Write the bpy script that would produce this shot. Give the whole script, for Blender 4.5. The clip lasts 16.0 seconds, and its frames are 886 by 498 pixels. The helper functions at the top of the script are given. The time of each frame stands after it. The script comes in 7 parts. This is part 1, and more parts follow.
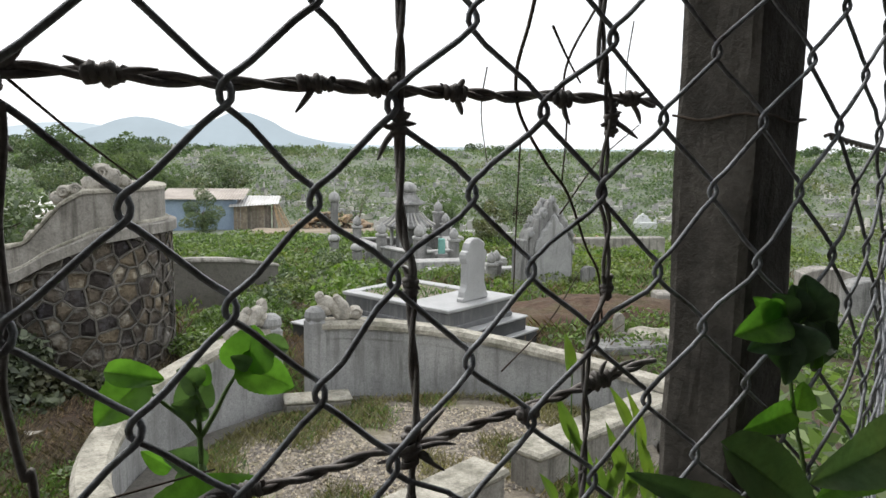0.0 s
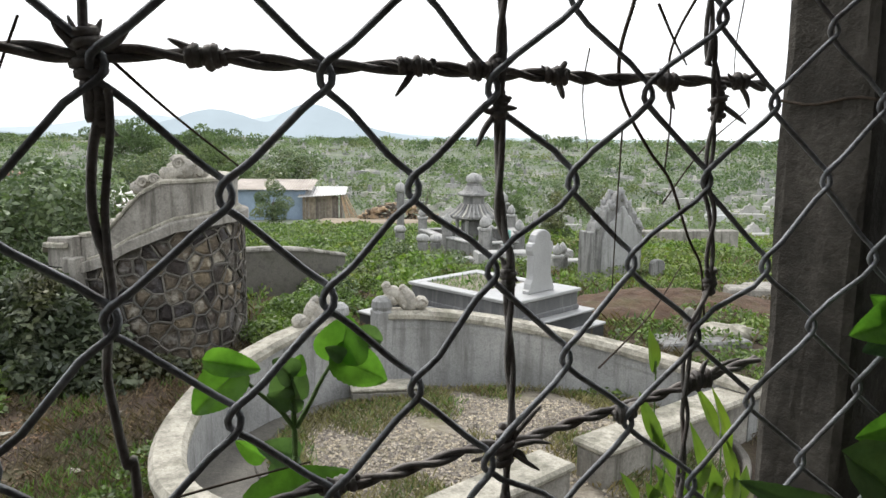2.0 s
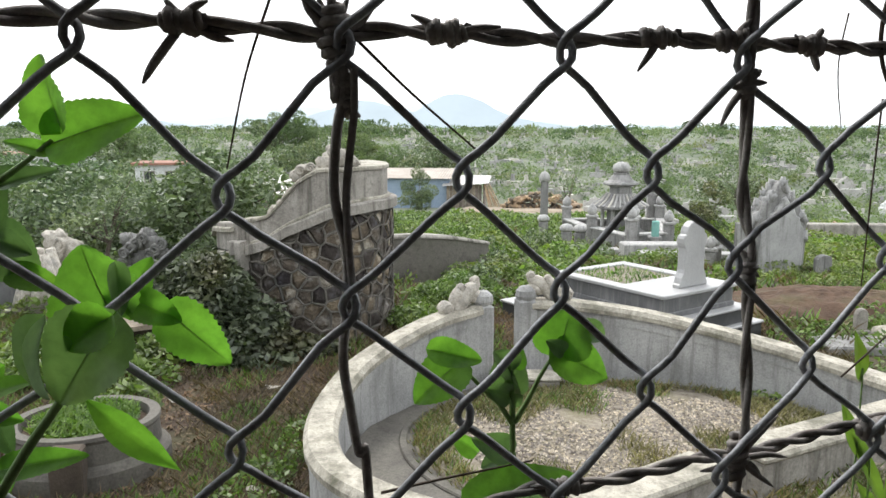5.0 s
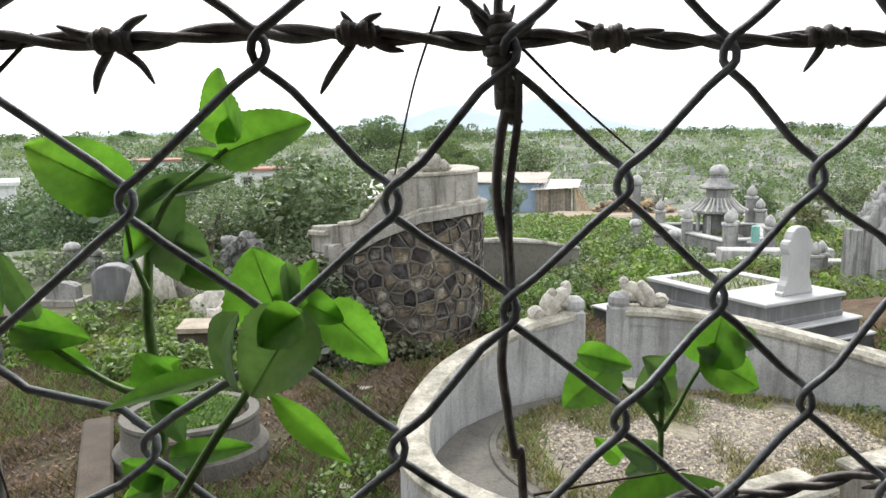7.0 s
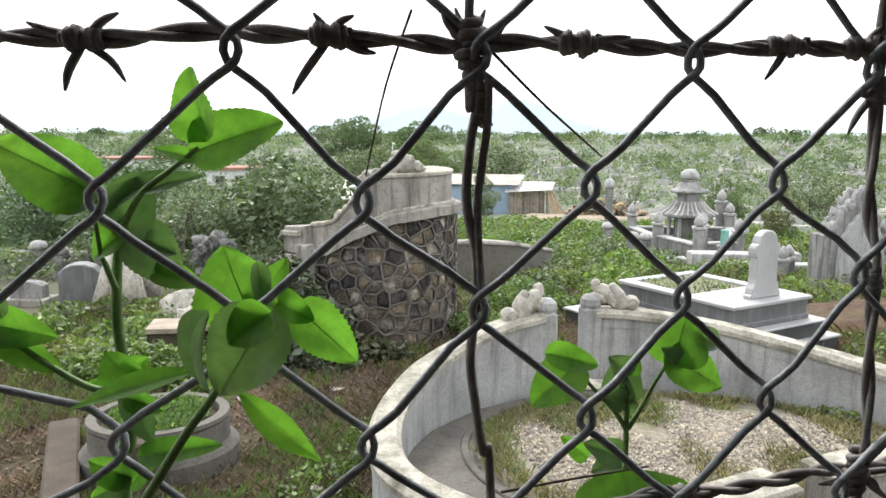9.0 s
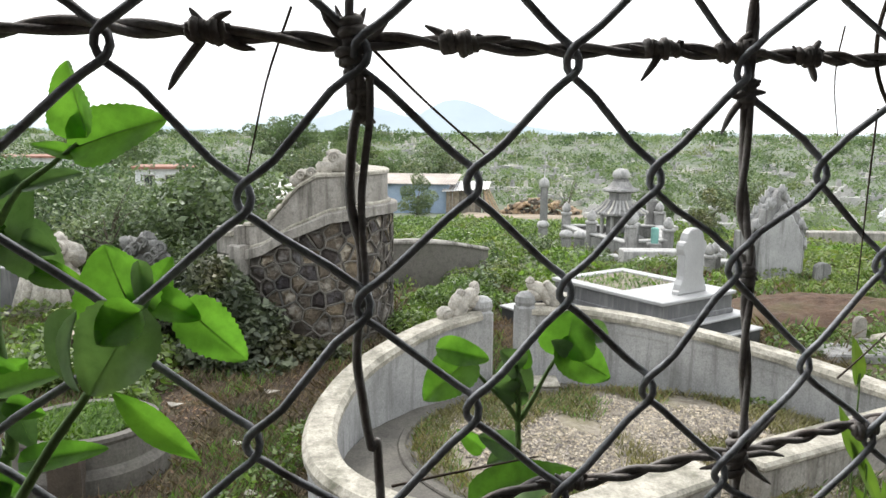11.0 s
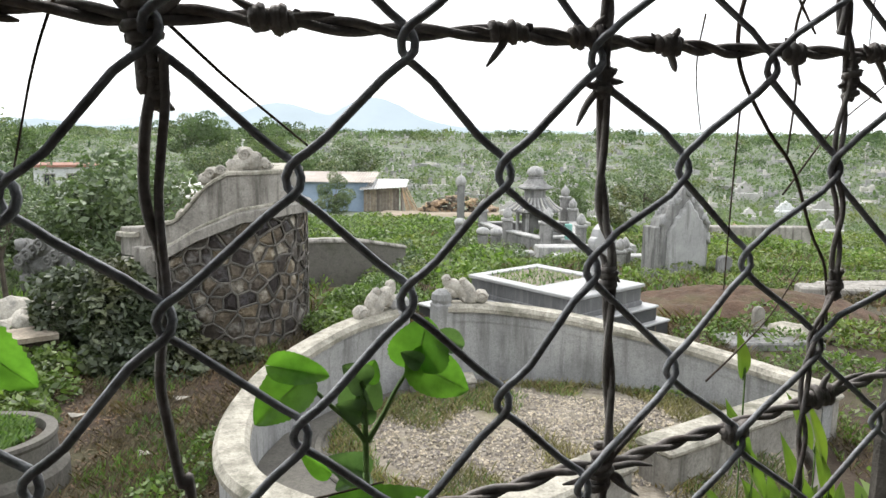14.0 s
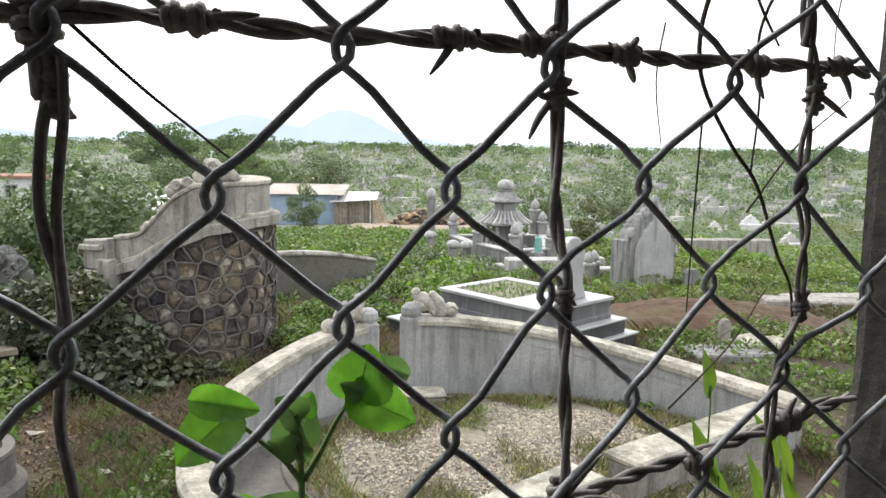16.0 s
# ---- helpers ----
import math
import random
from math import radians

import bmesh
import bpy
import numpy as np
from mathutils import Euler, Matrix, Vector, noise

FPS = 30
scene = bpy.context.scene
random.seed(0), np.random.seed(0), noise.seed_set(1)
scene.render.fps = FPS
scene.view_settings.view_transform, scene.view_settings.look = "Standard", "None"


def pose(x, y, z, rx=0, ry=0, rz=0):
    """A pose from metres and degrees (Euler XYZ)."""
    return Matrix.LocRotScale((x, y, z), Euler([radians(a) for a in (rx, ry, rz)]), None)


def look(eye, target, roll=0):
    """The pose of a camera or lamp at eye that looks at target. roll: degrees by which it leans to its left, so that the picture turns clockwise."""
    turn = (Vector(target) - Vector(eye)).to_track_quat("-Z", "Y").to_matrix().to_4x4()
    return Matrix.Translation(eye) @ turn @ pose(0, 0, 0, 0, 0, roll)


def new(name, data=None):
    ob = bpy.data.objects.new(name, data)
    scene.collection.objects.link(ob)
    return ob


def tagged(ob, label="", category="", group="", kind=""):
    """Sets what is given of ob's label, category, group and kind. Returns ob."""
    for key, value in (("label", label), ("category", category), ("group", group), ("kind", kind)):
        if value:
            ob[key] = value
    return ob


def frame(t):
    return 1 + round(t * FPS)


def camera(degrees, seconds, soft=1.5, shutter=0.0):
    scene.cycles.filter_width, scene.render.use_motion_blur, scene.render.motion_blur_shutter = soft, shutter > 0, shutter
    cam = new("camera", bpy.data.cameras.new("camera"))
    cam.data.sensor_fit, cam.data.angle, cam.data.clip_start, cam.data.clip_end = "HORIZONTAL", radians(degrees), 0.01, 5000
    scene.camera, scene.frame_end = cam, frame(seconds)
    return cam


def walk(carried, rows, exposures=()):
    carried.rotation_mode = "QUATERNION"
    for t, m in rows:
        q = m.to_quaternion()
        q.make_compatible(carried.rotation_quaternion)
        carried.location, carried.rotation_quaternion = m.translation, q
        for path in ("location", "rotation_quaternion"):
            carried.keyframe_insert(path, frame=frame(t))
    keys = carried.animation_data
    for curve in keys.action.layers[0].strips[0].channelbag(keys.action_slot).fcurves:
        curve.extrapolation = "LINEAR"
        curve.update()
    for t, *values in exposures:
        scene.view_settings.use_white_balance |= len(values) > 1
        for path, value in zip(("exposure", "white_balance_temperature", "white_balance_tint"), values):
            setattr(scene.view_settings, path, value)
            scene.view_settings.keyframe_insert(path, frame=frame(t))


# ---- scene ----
cam = camera(62.0, 16.0)
PATH = [
    (0, (-0.0486, -0.0006, 2.3058), (0.2591, 1.9581, 2.0440), 0.76),
    (0.5, (-0.0535, 0.0046, 2.3048), (0.2155, 1.9677, 2.0331), 0.84),
    (1, (-0.0553, 0.0084, 2.3042), (0.1624, 1.9765, 2.0230), 0.73),
    (1.5, (-0.0594, 0.0125, 2.3038), (0.1021, 1.9854, 2.0182), 0.62),
    (2, (-0.0619, 0.0142, 2.3034), (0.0717, 1.9889, 2.0158), 0.64),
    (2.5, (-0.0644, 0.0174, 2.3025), (0.0265, 1.9947, 2.0159), 0.53),
    (3, (-0.0693, 0.0197, 2.3022), (-0.0439, 1.9977, 2.0073), 0.55),
    (3.5, (-0.0762, 0.0246, 2.3011), (-0.1274, 2.0010, 1.9991), 0.53),
    (4, (-0.0845, 0.0298, 2.3004), (-0.1948, 2.0027, 1.9916), 0.48),
    (4.5, (-0.0908, 0.0316, 2.3000), (-0.2658, 1.9986, 1.9835), 0.34),
    (7, (-0.1193, 0.0234, 2.3006), (-0.6009, 1.9402, 1.9937), -0.60),
    (7.5, (-0.1267, 0.0212, 2.3006), (-0.6362, 1.9308, 1.9945), -0.40),
    (8, (-0.1317, 0.0197, 2.3005), (-0.6831, 1.9178, 1.9952), -0.45),
    (8.5, (-0.1250, 0.0202, 2.3008), (-0.6126, 1.9359, 1.9970), -0.18),
    (11, (-0.0989, 0.0209, 2.3002), (-0.3452, 1.9822, 1.9958), 0.44),
    (11.5, (-0.0935, 0.0224, 2.3003), (-0.2967, 1.9889, 1.9977), 0.35),
    (12, (-0.0919, 0.0259, 2.2996), (-0.2552, 1.9958, 1.9948), 0.47),
    (12.5, (-0.0872, 0.0271, 2.2998), (-0.2235, 1.9990, 1.9949), 0.30),
    (13, (-0.0825, 0.0360, 2.2995), (-0.2130, 2.0074, 1.9888), 0.26),
    (13.5, (-0.0778, 0.0440, 2.2985), (-0.1718, 2.0177, 1.9890), 0.30),
    (14, (-0.0717, 0.0520, 2.2981), (-0.0990, 2.0279, 1.9903), 0.65),
    (14.5, (-0.0712, 0.0590, 2.2975), (-0.0618, 2.0361, 1.9957), 0.87),
    (15, (-0.0638, 0.0626, 2.2981), (-0.0387, 2.0404, 2.0020), 0.91),
    (15.5, (-0.0627, 0.0686, 2.2978), (-0.0121, 2.0472, 2.0104), 0.92),
    (16, (-0.0624, 0.0724, 2.2983), (-0.0108, 2.0530, 2.0257), 1.00),
]
walk(cam, [(t, look(eye, to, lean)) for t, eye, to, lean in PATH],
     [(0, 0.32), (1, 0.43), (2, 0.54), (3.5, 0.65), (5, 0.8), (7.5, 0.96), (8.5, 1.02), (10, 0.94), (12, 0.8), (14.5, 0.82), (16, 0.86)])

# ---- light ----
SUN_ELEV, SUN_AZ = radians(52), radians(-24)
world = bpy.data.worlds.new("overcast_sky")
scene.world = world
world.use_nodes = True
wn, wl = world.node_tree.nodes, world.node_tree.links
sky = wn.new("ShaderNodeTexSky")
sky.sky_type, sky.sun_disc = "NISHITA", False
sky.sun_elevation, sky.sun_rotation = SUN_ELEV, SUN_AZ
sky.air_density, sky.dust_density = 1.0, 4.0
cloud = wn.new("ShaderNodeMix")
cloud.data_type, cloud.blend_type = "RGBA", "MIX"
cloud.inputs["Factor"].default_value = 0.88
wl.new(sky.outputs[0], cloud.inputs["A"])
cloud.inputs["B"].default_value = (11.2, 11.5, 11.9, 1)
wl.new(cloud.outputs["Result"], wn["Background"].inputs[0])
wn["Background"].inputs[1].default_value = 0.1
sun = new("sun", bpy.data.lights.new("sun", "SUN"))
sun.data.energy, sun.data.angle, sun.data.color = 1.5, radians(14), (1.0, 0.965, 0.91)
sun.matrix_world = look((40 * math.sin(SUN_AZ), 40 * math.cos(SUN_AZ), 50), (0, 0, 0))


# ---- materials ----
def colour_ramp(nt, fac, stops):
    r = nt.nodes.new("ShaderNodeValToRGB")
    el = r.color_ramp.elements
    while len(el) < len(stops):
        el.new(0.5)
    for e, (p, c) in zip(el, stops):
        e.position, e.color = p, (*c, 1)
    nt.links.new(fac, r.inputs[0])
    return r.outputs[0]


def noise_tex(nt, vec, scale, detail=6.0, rough=0.6):
    n = nt.nodes.new("ShaderNodeTexNoise")
    n.inputs["Scale"].default_value, n.inputs["Detail"].default_value, n.inputs["Roughness"].default_value = scale, detail, rough
    nt.links.new(vec, n.inputs["Vector"])
    return n.outputs["Fac"]


def mixed(nt, a, b, fac, mode="MIX"):
    m = nt.nodes.new("ShaderNodeMix")
    m.data_type, m.blend_type = "RGBA", mode
    for sock, val in (("A", a), ("B", b)):
        if isinstance(val, tuple):
            m.inputs[sock].default_value = (*val, 1)
        else:
            nt.links.new(val, m.inputs[sock])
    if isinstance(fac, float):
        m.inputs["Factor"].default_value = fac
    else:
        nt.links.new(fac, m.inputs["Factor"])
    return m.outputs["Result"]


def stretched(nt, sx, sy, sz):
    g = nt.nodes.new("ShaderNodeNewGeometry")
    m = nt.nodes.new("ShaderNodeMapping")
    m.inputs["Scale"].default_value = (sx, sy, sz)
    nt.links.new(g.outputs["Position"], m.inputs["Vector"])
    return m.outputs[0]


def spread(nt, fac, lo, hi):
    m = nt.nodes.new("ShaderNodeMapRange")
    m.inputs["From Min"].default_value, m.inputs["From Max"].default_value = lo, hi
    nt.links.new(fac, m.inputs["Value"])
    return m.outputs[0]


def surface(name, dark, light, scale=6.0, rough=0.85, bump=0.3, grain=60.0, stain=None, stain_amount=0.5, streaks=False, stain_scale=1.3,
            metallic=0.0, random_piece=0.0, random_island=0.0, specks=0.0):
    """Base colour from noise at two scales, a stain with a shape of its own, and fine relief."""
    m = bpy.data.materials.new(name)
    m.use_nodes = True
    nt = m.node_tree
    b = nt.nodes["Principled BSDF"]
    pos = stretched(nt, 1, 1, 1)
    big, fine = noise_tex(nt, pos, scale, 5.0), noise_tex(nt, pos, grain, 4.0, 0.7)
    c = colour_ramp(nt, big, [(0.3, dark), (0.7, light)])
    c = mixed(nt, c, colour_ramp(nt, fine, [(0.3, (0.55, 0.55, 0.55)), (0.7, (1.25, 1.25, 1.25))]), 0.6, "MULTIPLY")
    if stain:
        sp = stretched(nt, 9, 9, 0.9) if streaks else pos
        s = spread(nt, noise_tex(nt, sp, stain_scale, 6.0, 0.65), 0.5, 0.68)
        k = nt.nodes.new("ShaderNodeMath")
        k.operation = "MULTIPLY"
        k.inputs[1].default_value = stain_amount
        nt.links.new(s, k.inputs[0])
        c = mixed(nt, c, stain, k.outputs[0])
    if specks:
        s = spread(nt, noise_tex(nt, pos, grain * 0.32, 8.0, 0.75), 0.50, 0.72)
        k = nt.nodes.new("ShaderNodeMath")
        k.operation = "MULTIPLY"
        k.inputs[1].default_value = specks
        nt.links.new(s, k.inputs[0])
        c = mixed(nt, c, tuple(x * 0.35 for x in dark), k.outputs[0])
    if random_piece or random_island:
        if random_piece:
            r = nt.nodes.new("ShaderNodeObjectInfo").outputs["Random"]
        else:
            r = nt.nodes.new("ShaderNodeNewGeometry").outputs["Random Per Island"]
        a = random_piece or random_island
        c = mixed(nt, c, colour_ramp(nt, r, [(0.0, (1 - a, 1 - a, 1 - a * 0.9)), (0.5, (1, 1, 1)), (1.0, (1 + a, 1 + a * 0.9, 1 + a * 0.6))]), 1.0, "MULTIPLY")
    nt.links.new(c, b.inputs["Base Color"])
    b.inputs["Roughness"].default_value, b.inputs["Metallic"].default_value = rough, metallic
    if bump:
        h = mixed(nt, fine, big, 0.35)
        bp = nt.nodes.new("ShaderNodeBump")
        bp.inputs["Strength"].default_value, bp.inputs["Distance"].default_value = bump, 0.6 / grain
        nt.links.new(h, bp.inputs["Height"])
        nt.links.new(bp.outputs[0], b.inputs["Normal"])
    return m


def foliage(name, dark, light, through_light=0.35, vein=0.0, rough=0.5, scale=3.0):
    """Leaves: each leaf its own tint, part of the light passing through."""
    m = bpy.data.materials.new(name)
    m.use_nodes = True
    nt = m.node_tree
    b = nt.nodes["Principled BSDF"]
    g = nt.nodes.new("ShaderNodeNewGeometry")
    pos = stretched(nt, 1, 1, 1)
    c = colour_ramp(nt, g.outputs["Random Per Island"], [(0.0, dark), (0.75, light), (1.0, tuple(min(1, x * 1.3) for x in light))])
    c = mixed(nt, c, colour_ramp(nt, noise_tex(nt, pos, scale, 3.0), [(0.3, (0.6, 0.62, 0.6)), (0.7, (1.3, 1.25, 1.15))]), 0.8, "MULTIPLY")
    c = mixed(nt, c, colour_ramp(nt, noise_tex(nt, pos, scale * 0.22, 4.0, 0.65), [(0.32, (1.12, 0.82, 0.66)), (0.47, (1.0, 1.0, 1.0)), (0.64, (0.62, 0.72, 0.72))]), 0.75, "MULTIPLY")
    if vein:
        c = mixed(nt, c, colour_ramp(nt, noise_tex(nt, pos, vein, 3.0), [(0.35, (0.78, 0.8, 0.75)), (0.6, (1.1, 1.1, 1.05))]), 0.7, "MULTIPLY")
    nt.links.new(c, b.inputs["Base Color"])
    b.inputs["Roughness"].default_value = rough
    t = nt.nodes.new("ShaderNodeBsdfTranslucent")
    nt.links.new(mixed(nt, c, (1.2, 1.55, 0.6), 1.0, "MULTIPLY"), t.inputs[0])
    mx = nt.nodes.new("ShaderNodeMixShader")
    mx.inputs[0].default_value = through_light
    nt.links.new(b.outputs[0], mx.inputs[1])
    nt.links.new(t.outputs[0], mx.inputs[2])
    nt.links.new(mx.outputs[0], nt.nodes["Material Output"].inputs[0])
    return m


M = dict(
    plaster=surface("weathered_plaster", (0.27, 0.27, 0.265), (0.47, 0.47, 0.455), 1.6, 0.9, 0.25, 70, (0.15, 0.15, 0.14), 0.8, True, 1.0, specks=0.35),
    cap=surface("lichened_cement", (0.255, 0.24, 0.195), (0.54, 0.505, 0.425), 7, 0.95, 0.7, 55, (0.10, 0.098, 0.065), 0.9, False, 3.0, specks=0.8),
    ornament=surface("carved_stone", (0.33, 0.305, 0.26), (0.57, 0.535, 0.465), 14, 0.95, 0.5, 90, (0.16, 0.16, 0.15), 0.65, False, 9.0, specks=0.6),
    grimy=surface("blackened_cement", (0.17, 0.17, 0.165), (0.34, 0.335, 0.32), 2.6, 0.95, 0.4, 45, (0.06, 0.06, 0.055), 0.85, True, 1.2, specks=0.4),
    parapet=surface("stained_render", (0.225, 0.21, 0.185), (0.43, 0.405, 0.36), 2.4, 0.95, 0.5, 50, (0.085, 0.078, 0.065), 0.85, True, 0.9, specks=0.6),
    joint=surface("mortar", (0.085, 0.078, 0.066), (0.225, 0.205, 0.178), 8, 0.95, 0.5, 60, (0.07, 0.07, 0.065), 0.8, False, 2.2, specks=0.5),
    rubble=surface("rubble_stone", (0.065, 0.052, 0.04), (0.18, 0.15, 0.115), 9, 0.9, 0.9, 26, (0.46, 0.44, 0.40), 0.8, False, 5.5, 0, 0.75, specks=0.5),
    granite=surface("grey_granite", (0.085, 0.086, 0.088), (0.165, 0.166, 0.17), 3, 0.45, 0.05, 160, (0.34, 0.34, 0.33), 0.4, True, 1.3),
    dark_granite=surface("black_granite", (0.03, 0.031, 0.034), (0.062, 0.064, 0.068), 3, 0.5, 0.04, 140, (0.09, 0.087, 0.084), 0.45, False, 3.0),
    marble=surface("white_stone", (0.33, 0.33, 0.326), (0.45, 0.45, 0.445), 3, 0.4, 0.05, 120, (0.42, 0.42, 0.41), 0.35, True, 1.1),
    grey_stone=surface("grey_carved_stone", (0.19, 0.186, 0.178), (0.38, 0.373, 0.36), 3.5, 0.9, 0.4, 40, (0.08, 0.085, 0.085), 0.7, True, 1.1, specks=0.4),
    pale_grey=surface("pale_grey_stone", (0.32, 0.315, 0.302), (0.53, 0.522, 0.505), 4, 0.9, 0.4, 40, (0.14, 0.145, 0.145), 0.7, True, 1.3, specks=0.4),
    soil=surface("bare_soil", (0.036, 0.025, 0.017), (0.085, 0.058, 0.039), 1.7, 1.0, 0.9, 22, (0.10, 0.115, 0.045), 0.7, False, 0.7),
    leaf_brown=foliage("fallen_leaf", (0.092, 0.052, 0.031), (0.20, 0.126, 0.077), 0.1, 0, 0.8),
    red_earth=surface("red_earth", (0.12, 0.085, 0.058), (0.235, 0.17, 0.12), 3, 1.0, 0.8, 25, (0.13, 0.13, 0.07), 0.5, False, 0.9),
    pale_dirt=surface("pale_dirt", (0.22, 0.175, 0.125), (0.38, 0.315, 0.24), 1.2, 1.0, 0.6, 12, (0.13, 0.13, 0.07), 0.5, False, 0.5),
    dark_earth=surface("dark_turned_earth", (0.058, 0.034, 0.022), (0.125, 0.078, 0.05), 5, 1.0, 1.0, 14, (0.10, 0.105, 0.045), 0.5, False, 1.6),
    gravel_bed=surface("gravel_bed", (0.16, 0.135, 0.10), (0.33, 0.295, 0.24), 16, 1.0, 0.8, 45, (0.16, 0.15, 0.07), 0.6, False, 2.4),
    pebble=surface("limestone_chips", (0.225, 0.192, 0.15), (0.51, 0.46, 0.39), 20, 0.9, 0.4, 80, None, 0, False, 1, 0, 0, 0.55),
    earthy=surface("earth_stained_cement", (0.055, 0.043, 0.032), (0.12, 0.095, 0.072), 4, 0.95, 0.5, 50, (0.06, 0.05, 0.035), 0.6, False, 3.0, specks=0.5),
    tan_stone=surface("tan_stone", (0.26, 0.215, 0.16), (0.46, 0.40, 0.32), 5, 0.9, 0.5, 60, (0.15, 0.125, 0.095), 0.6, False, 4.0, specks=0.4),
    woods=foliage("dark_tree_leaves", (0.055, 0.09, 0.05), (0.12, 0.178, 0.088), 0.2, 0, 0.5, 1.5),
    # paler than the near trees: distance haze put into the leaf colour
    far_woods_hazed=foliage("hazed_bush_leaves", (0.078, 0.110, 0.070), (0.112, 0.148, 0.095), 0.35, 0, 0.9, 0.15),
    meadow=foliage("meadow_leaves", (0.085, 0.118, 0.033), (0.195, 0.245, 0.076), 0.3),
    old_tin=surface("weathered_sheet_roof", (0.33, 0.285, 0.245), (0.52, 0.465, 0.41), 0.8, 0.6, 0.1, 30, (0.24, 0.18, 0.14), 0.6, True, 0.5, 0.2),
    # near-black, so that the added light blockers bounce little back
    shade_blocker=surface("dark_shade_blocker", (0.03, 0.03, 0.028), (0.055, 0.053, 0.05), 2, 0.9, 0.2, 30),
    old_ring=surface("mossy_old_cement", (0.09, 0.084, 0.073), (0.205, 0.19, 0.165), 3, 0.95, 0.5, 50, (0.055, 0.06, 0.04), 0.7, False, 3.0, specks=0.5),
    wire=surface("rusty_wire", (0.185, 0.172, 0.164), (0.33, 0.303, 0.28), 60, 0.75, 0.6, 420, (0.085, 0.042, 0.022), 0.5, False, 50, 0.15),
    galvanised=surface("dull_galvanised_wire", (0.215, 0.223, 0.234), (0.385, 0.40, 0.418), 50, 0.75, 0.6, 380, (0.06, 0.04, 0.027), 0.7, False, 28, 0.35),
    post=surface("rough_concrete_post", (0.055, 0.049, 0.041), (0.145, 0.130, 0.110), 22, 0.95, 0.9, 160, (0.055, 0.05, 0.042), 0.75, False, 16),
    bark=surface("bark", (0.07, 0.058, 0.045), (0.16, 0.135, 0.105), 8, 0.95, 0.8, 50),
    stem=surface("green_stem", (0.10, 0.19, 0.045), (0.20, 0.33, 0.09), 60, 0.6, 0.2, 300),
    dry_stem=surface("dry_vine", (0.05, 0.035, 0.025), (0.12, 0.09, 0.065), 60, 0.9, 0.3, 300),
    tin=surface("corrugated_sheet", (0.50, 0.50, 0.49), (0.70, 0.69, 0.67), 0.8, 0.5, 0.1, 30, (0.30, 0.24, 0.19), 0.6, True, 0.5, 0.2),
    blue_wall=surface("blue_painted_board", (0.25, 0.33, 0.44), (0.36, 0.45, 0.56), 2, 0.8, 0.1, 30),
    plank=surface("grey_plank", (0.15, 0.125, 0.10), (0.34, 0.29, 0.235), 5, 0.9, 0.4, 50, None, 0, False, 1, 0, 0.35),
    fresh_wood=surface("raw_timber", (0.28, 0.20, 0.125), (0.50, 0.375, 0.25), 6, 0.85, 0.3, 60, None, 0, False, 1, 0, 0.25),
    tomb_far=surface("weathered_tomb", (0.32, 0.315, 0.30), (0.54, 0.53, 0.51), 0.7, 0.9, 0.0, 12, (0.24, 0.24, 0.22), 0.6, False, 0.6, 0, 0, 0.35),
    house=surface("limewashed_wall", (0.55, 0.56, 0.55), (0.72, 0.73, 0.72), 0.6, 0.9, 0.1, 10, (0.33, 0.34, 0.33), 0.5, True, 0.4),
    tile=surface("clay_roof_tile", (0.25, 0.12, 0.085), (0.40, 0.21, 0.155), 1.2, 0.85, 0.2, 12),
    glass_dark=surface("dark_opening", (0.03, 0.035, 0.04), (0.06, 0.065, 0.07), 2, 0.2, 0.0, 20),
    teal=surface("teal_paint", (0.16, 0.38, 0.34), (0.24, 0.48, 0.42), 4, 0.7, 0.1, 40),
    leaf=foliage("fresh_leaf", (0.098, 0.205, 0.037), (0.160, 0.300, 0.070), 0.5, 240, 0.5, 40),
    # grey-green leaf tint; it also puts the shade of shadowed leaves into colour
    leaf_dull_shaded=foliage("dull_shaded_leaf", (0.10, 0.15, 0.09), (0.155, 0.225, 0.14), 0.3, 240, 0.4, 40),
    # darkened copy of the leaf colour, for vine leaves in shade
    vine_leaf_shaded=foliage("vine_leaf_shaded", (0.05, 0.088, 0.05), (0.09, 0.145, 0.085), 0.15, 240, 0.4, 40),
    blade=foliage("grass_leaf", (0.10, 0.16, 0.035), (0.20, 0.28, 0.075), 0.35, 0, 0.5, 20),
    weed=foliage("weeds", (0.062, 0.098, 0.028), (0.175, 0.238, 0.074), 0.3),
    # greyed and lightened to stand in for haze over the slope
    weed_far_hazed=foliage("scrub", (0.125, 0.158, 0.100), (0.168, 0.203, 0.132), 0.4, 0, 0.9, 0.15),
    shrub=foliage("shrub_leaves", (0.082, 0.114, 0.064), (0.172, 0.216, 0.12), 0.2, 0, 0.5, 1.5),
    dusk=foliage("dark_creeper", (0.042, 0.054, 0.034), (0.115, 0.135, 0.085), 0.15, 0, 0.55, 3),
    grass=foliage("turf", (0.055, 0.115, 0.02), (0.145, 0.235, 0.05), 0.25),
    bed_grass=foliage("yellowing_grass", (0.11, 0.095, 0.045), (0.255, 0.225, 0.115), 0.2, 0, 0.8),
    straw=foliage("dead_grass", (0.068, 0.048, 0.030), (0.160, 0.118, 0.072), 0.15, 0, 0.8),
)


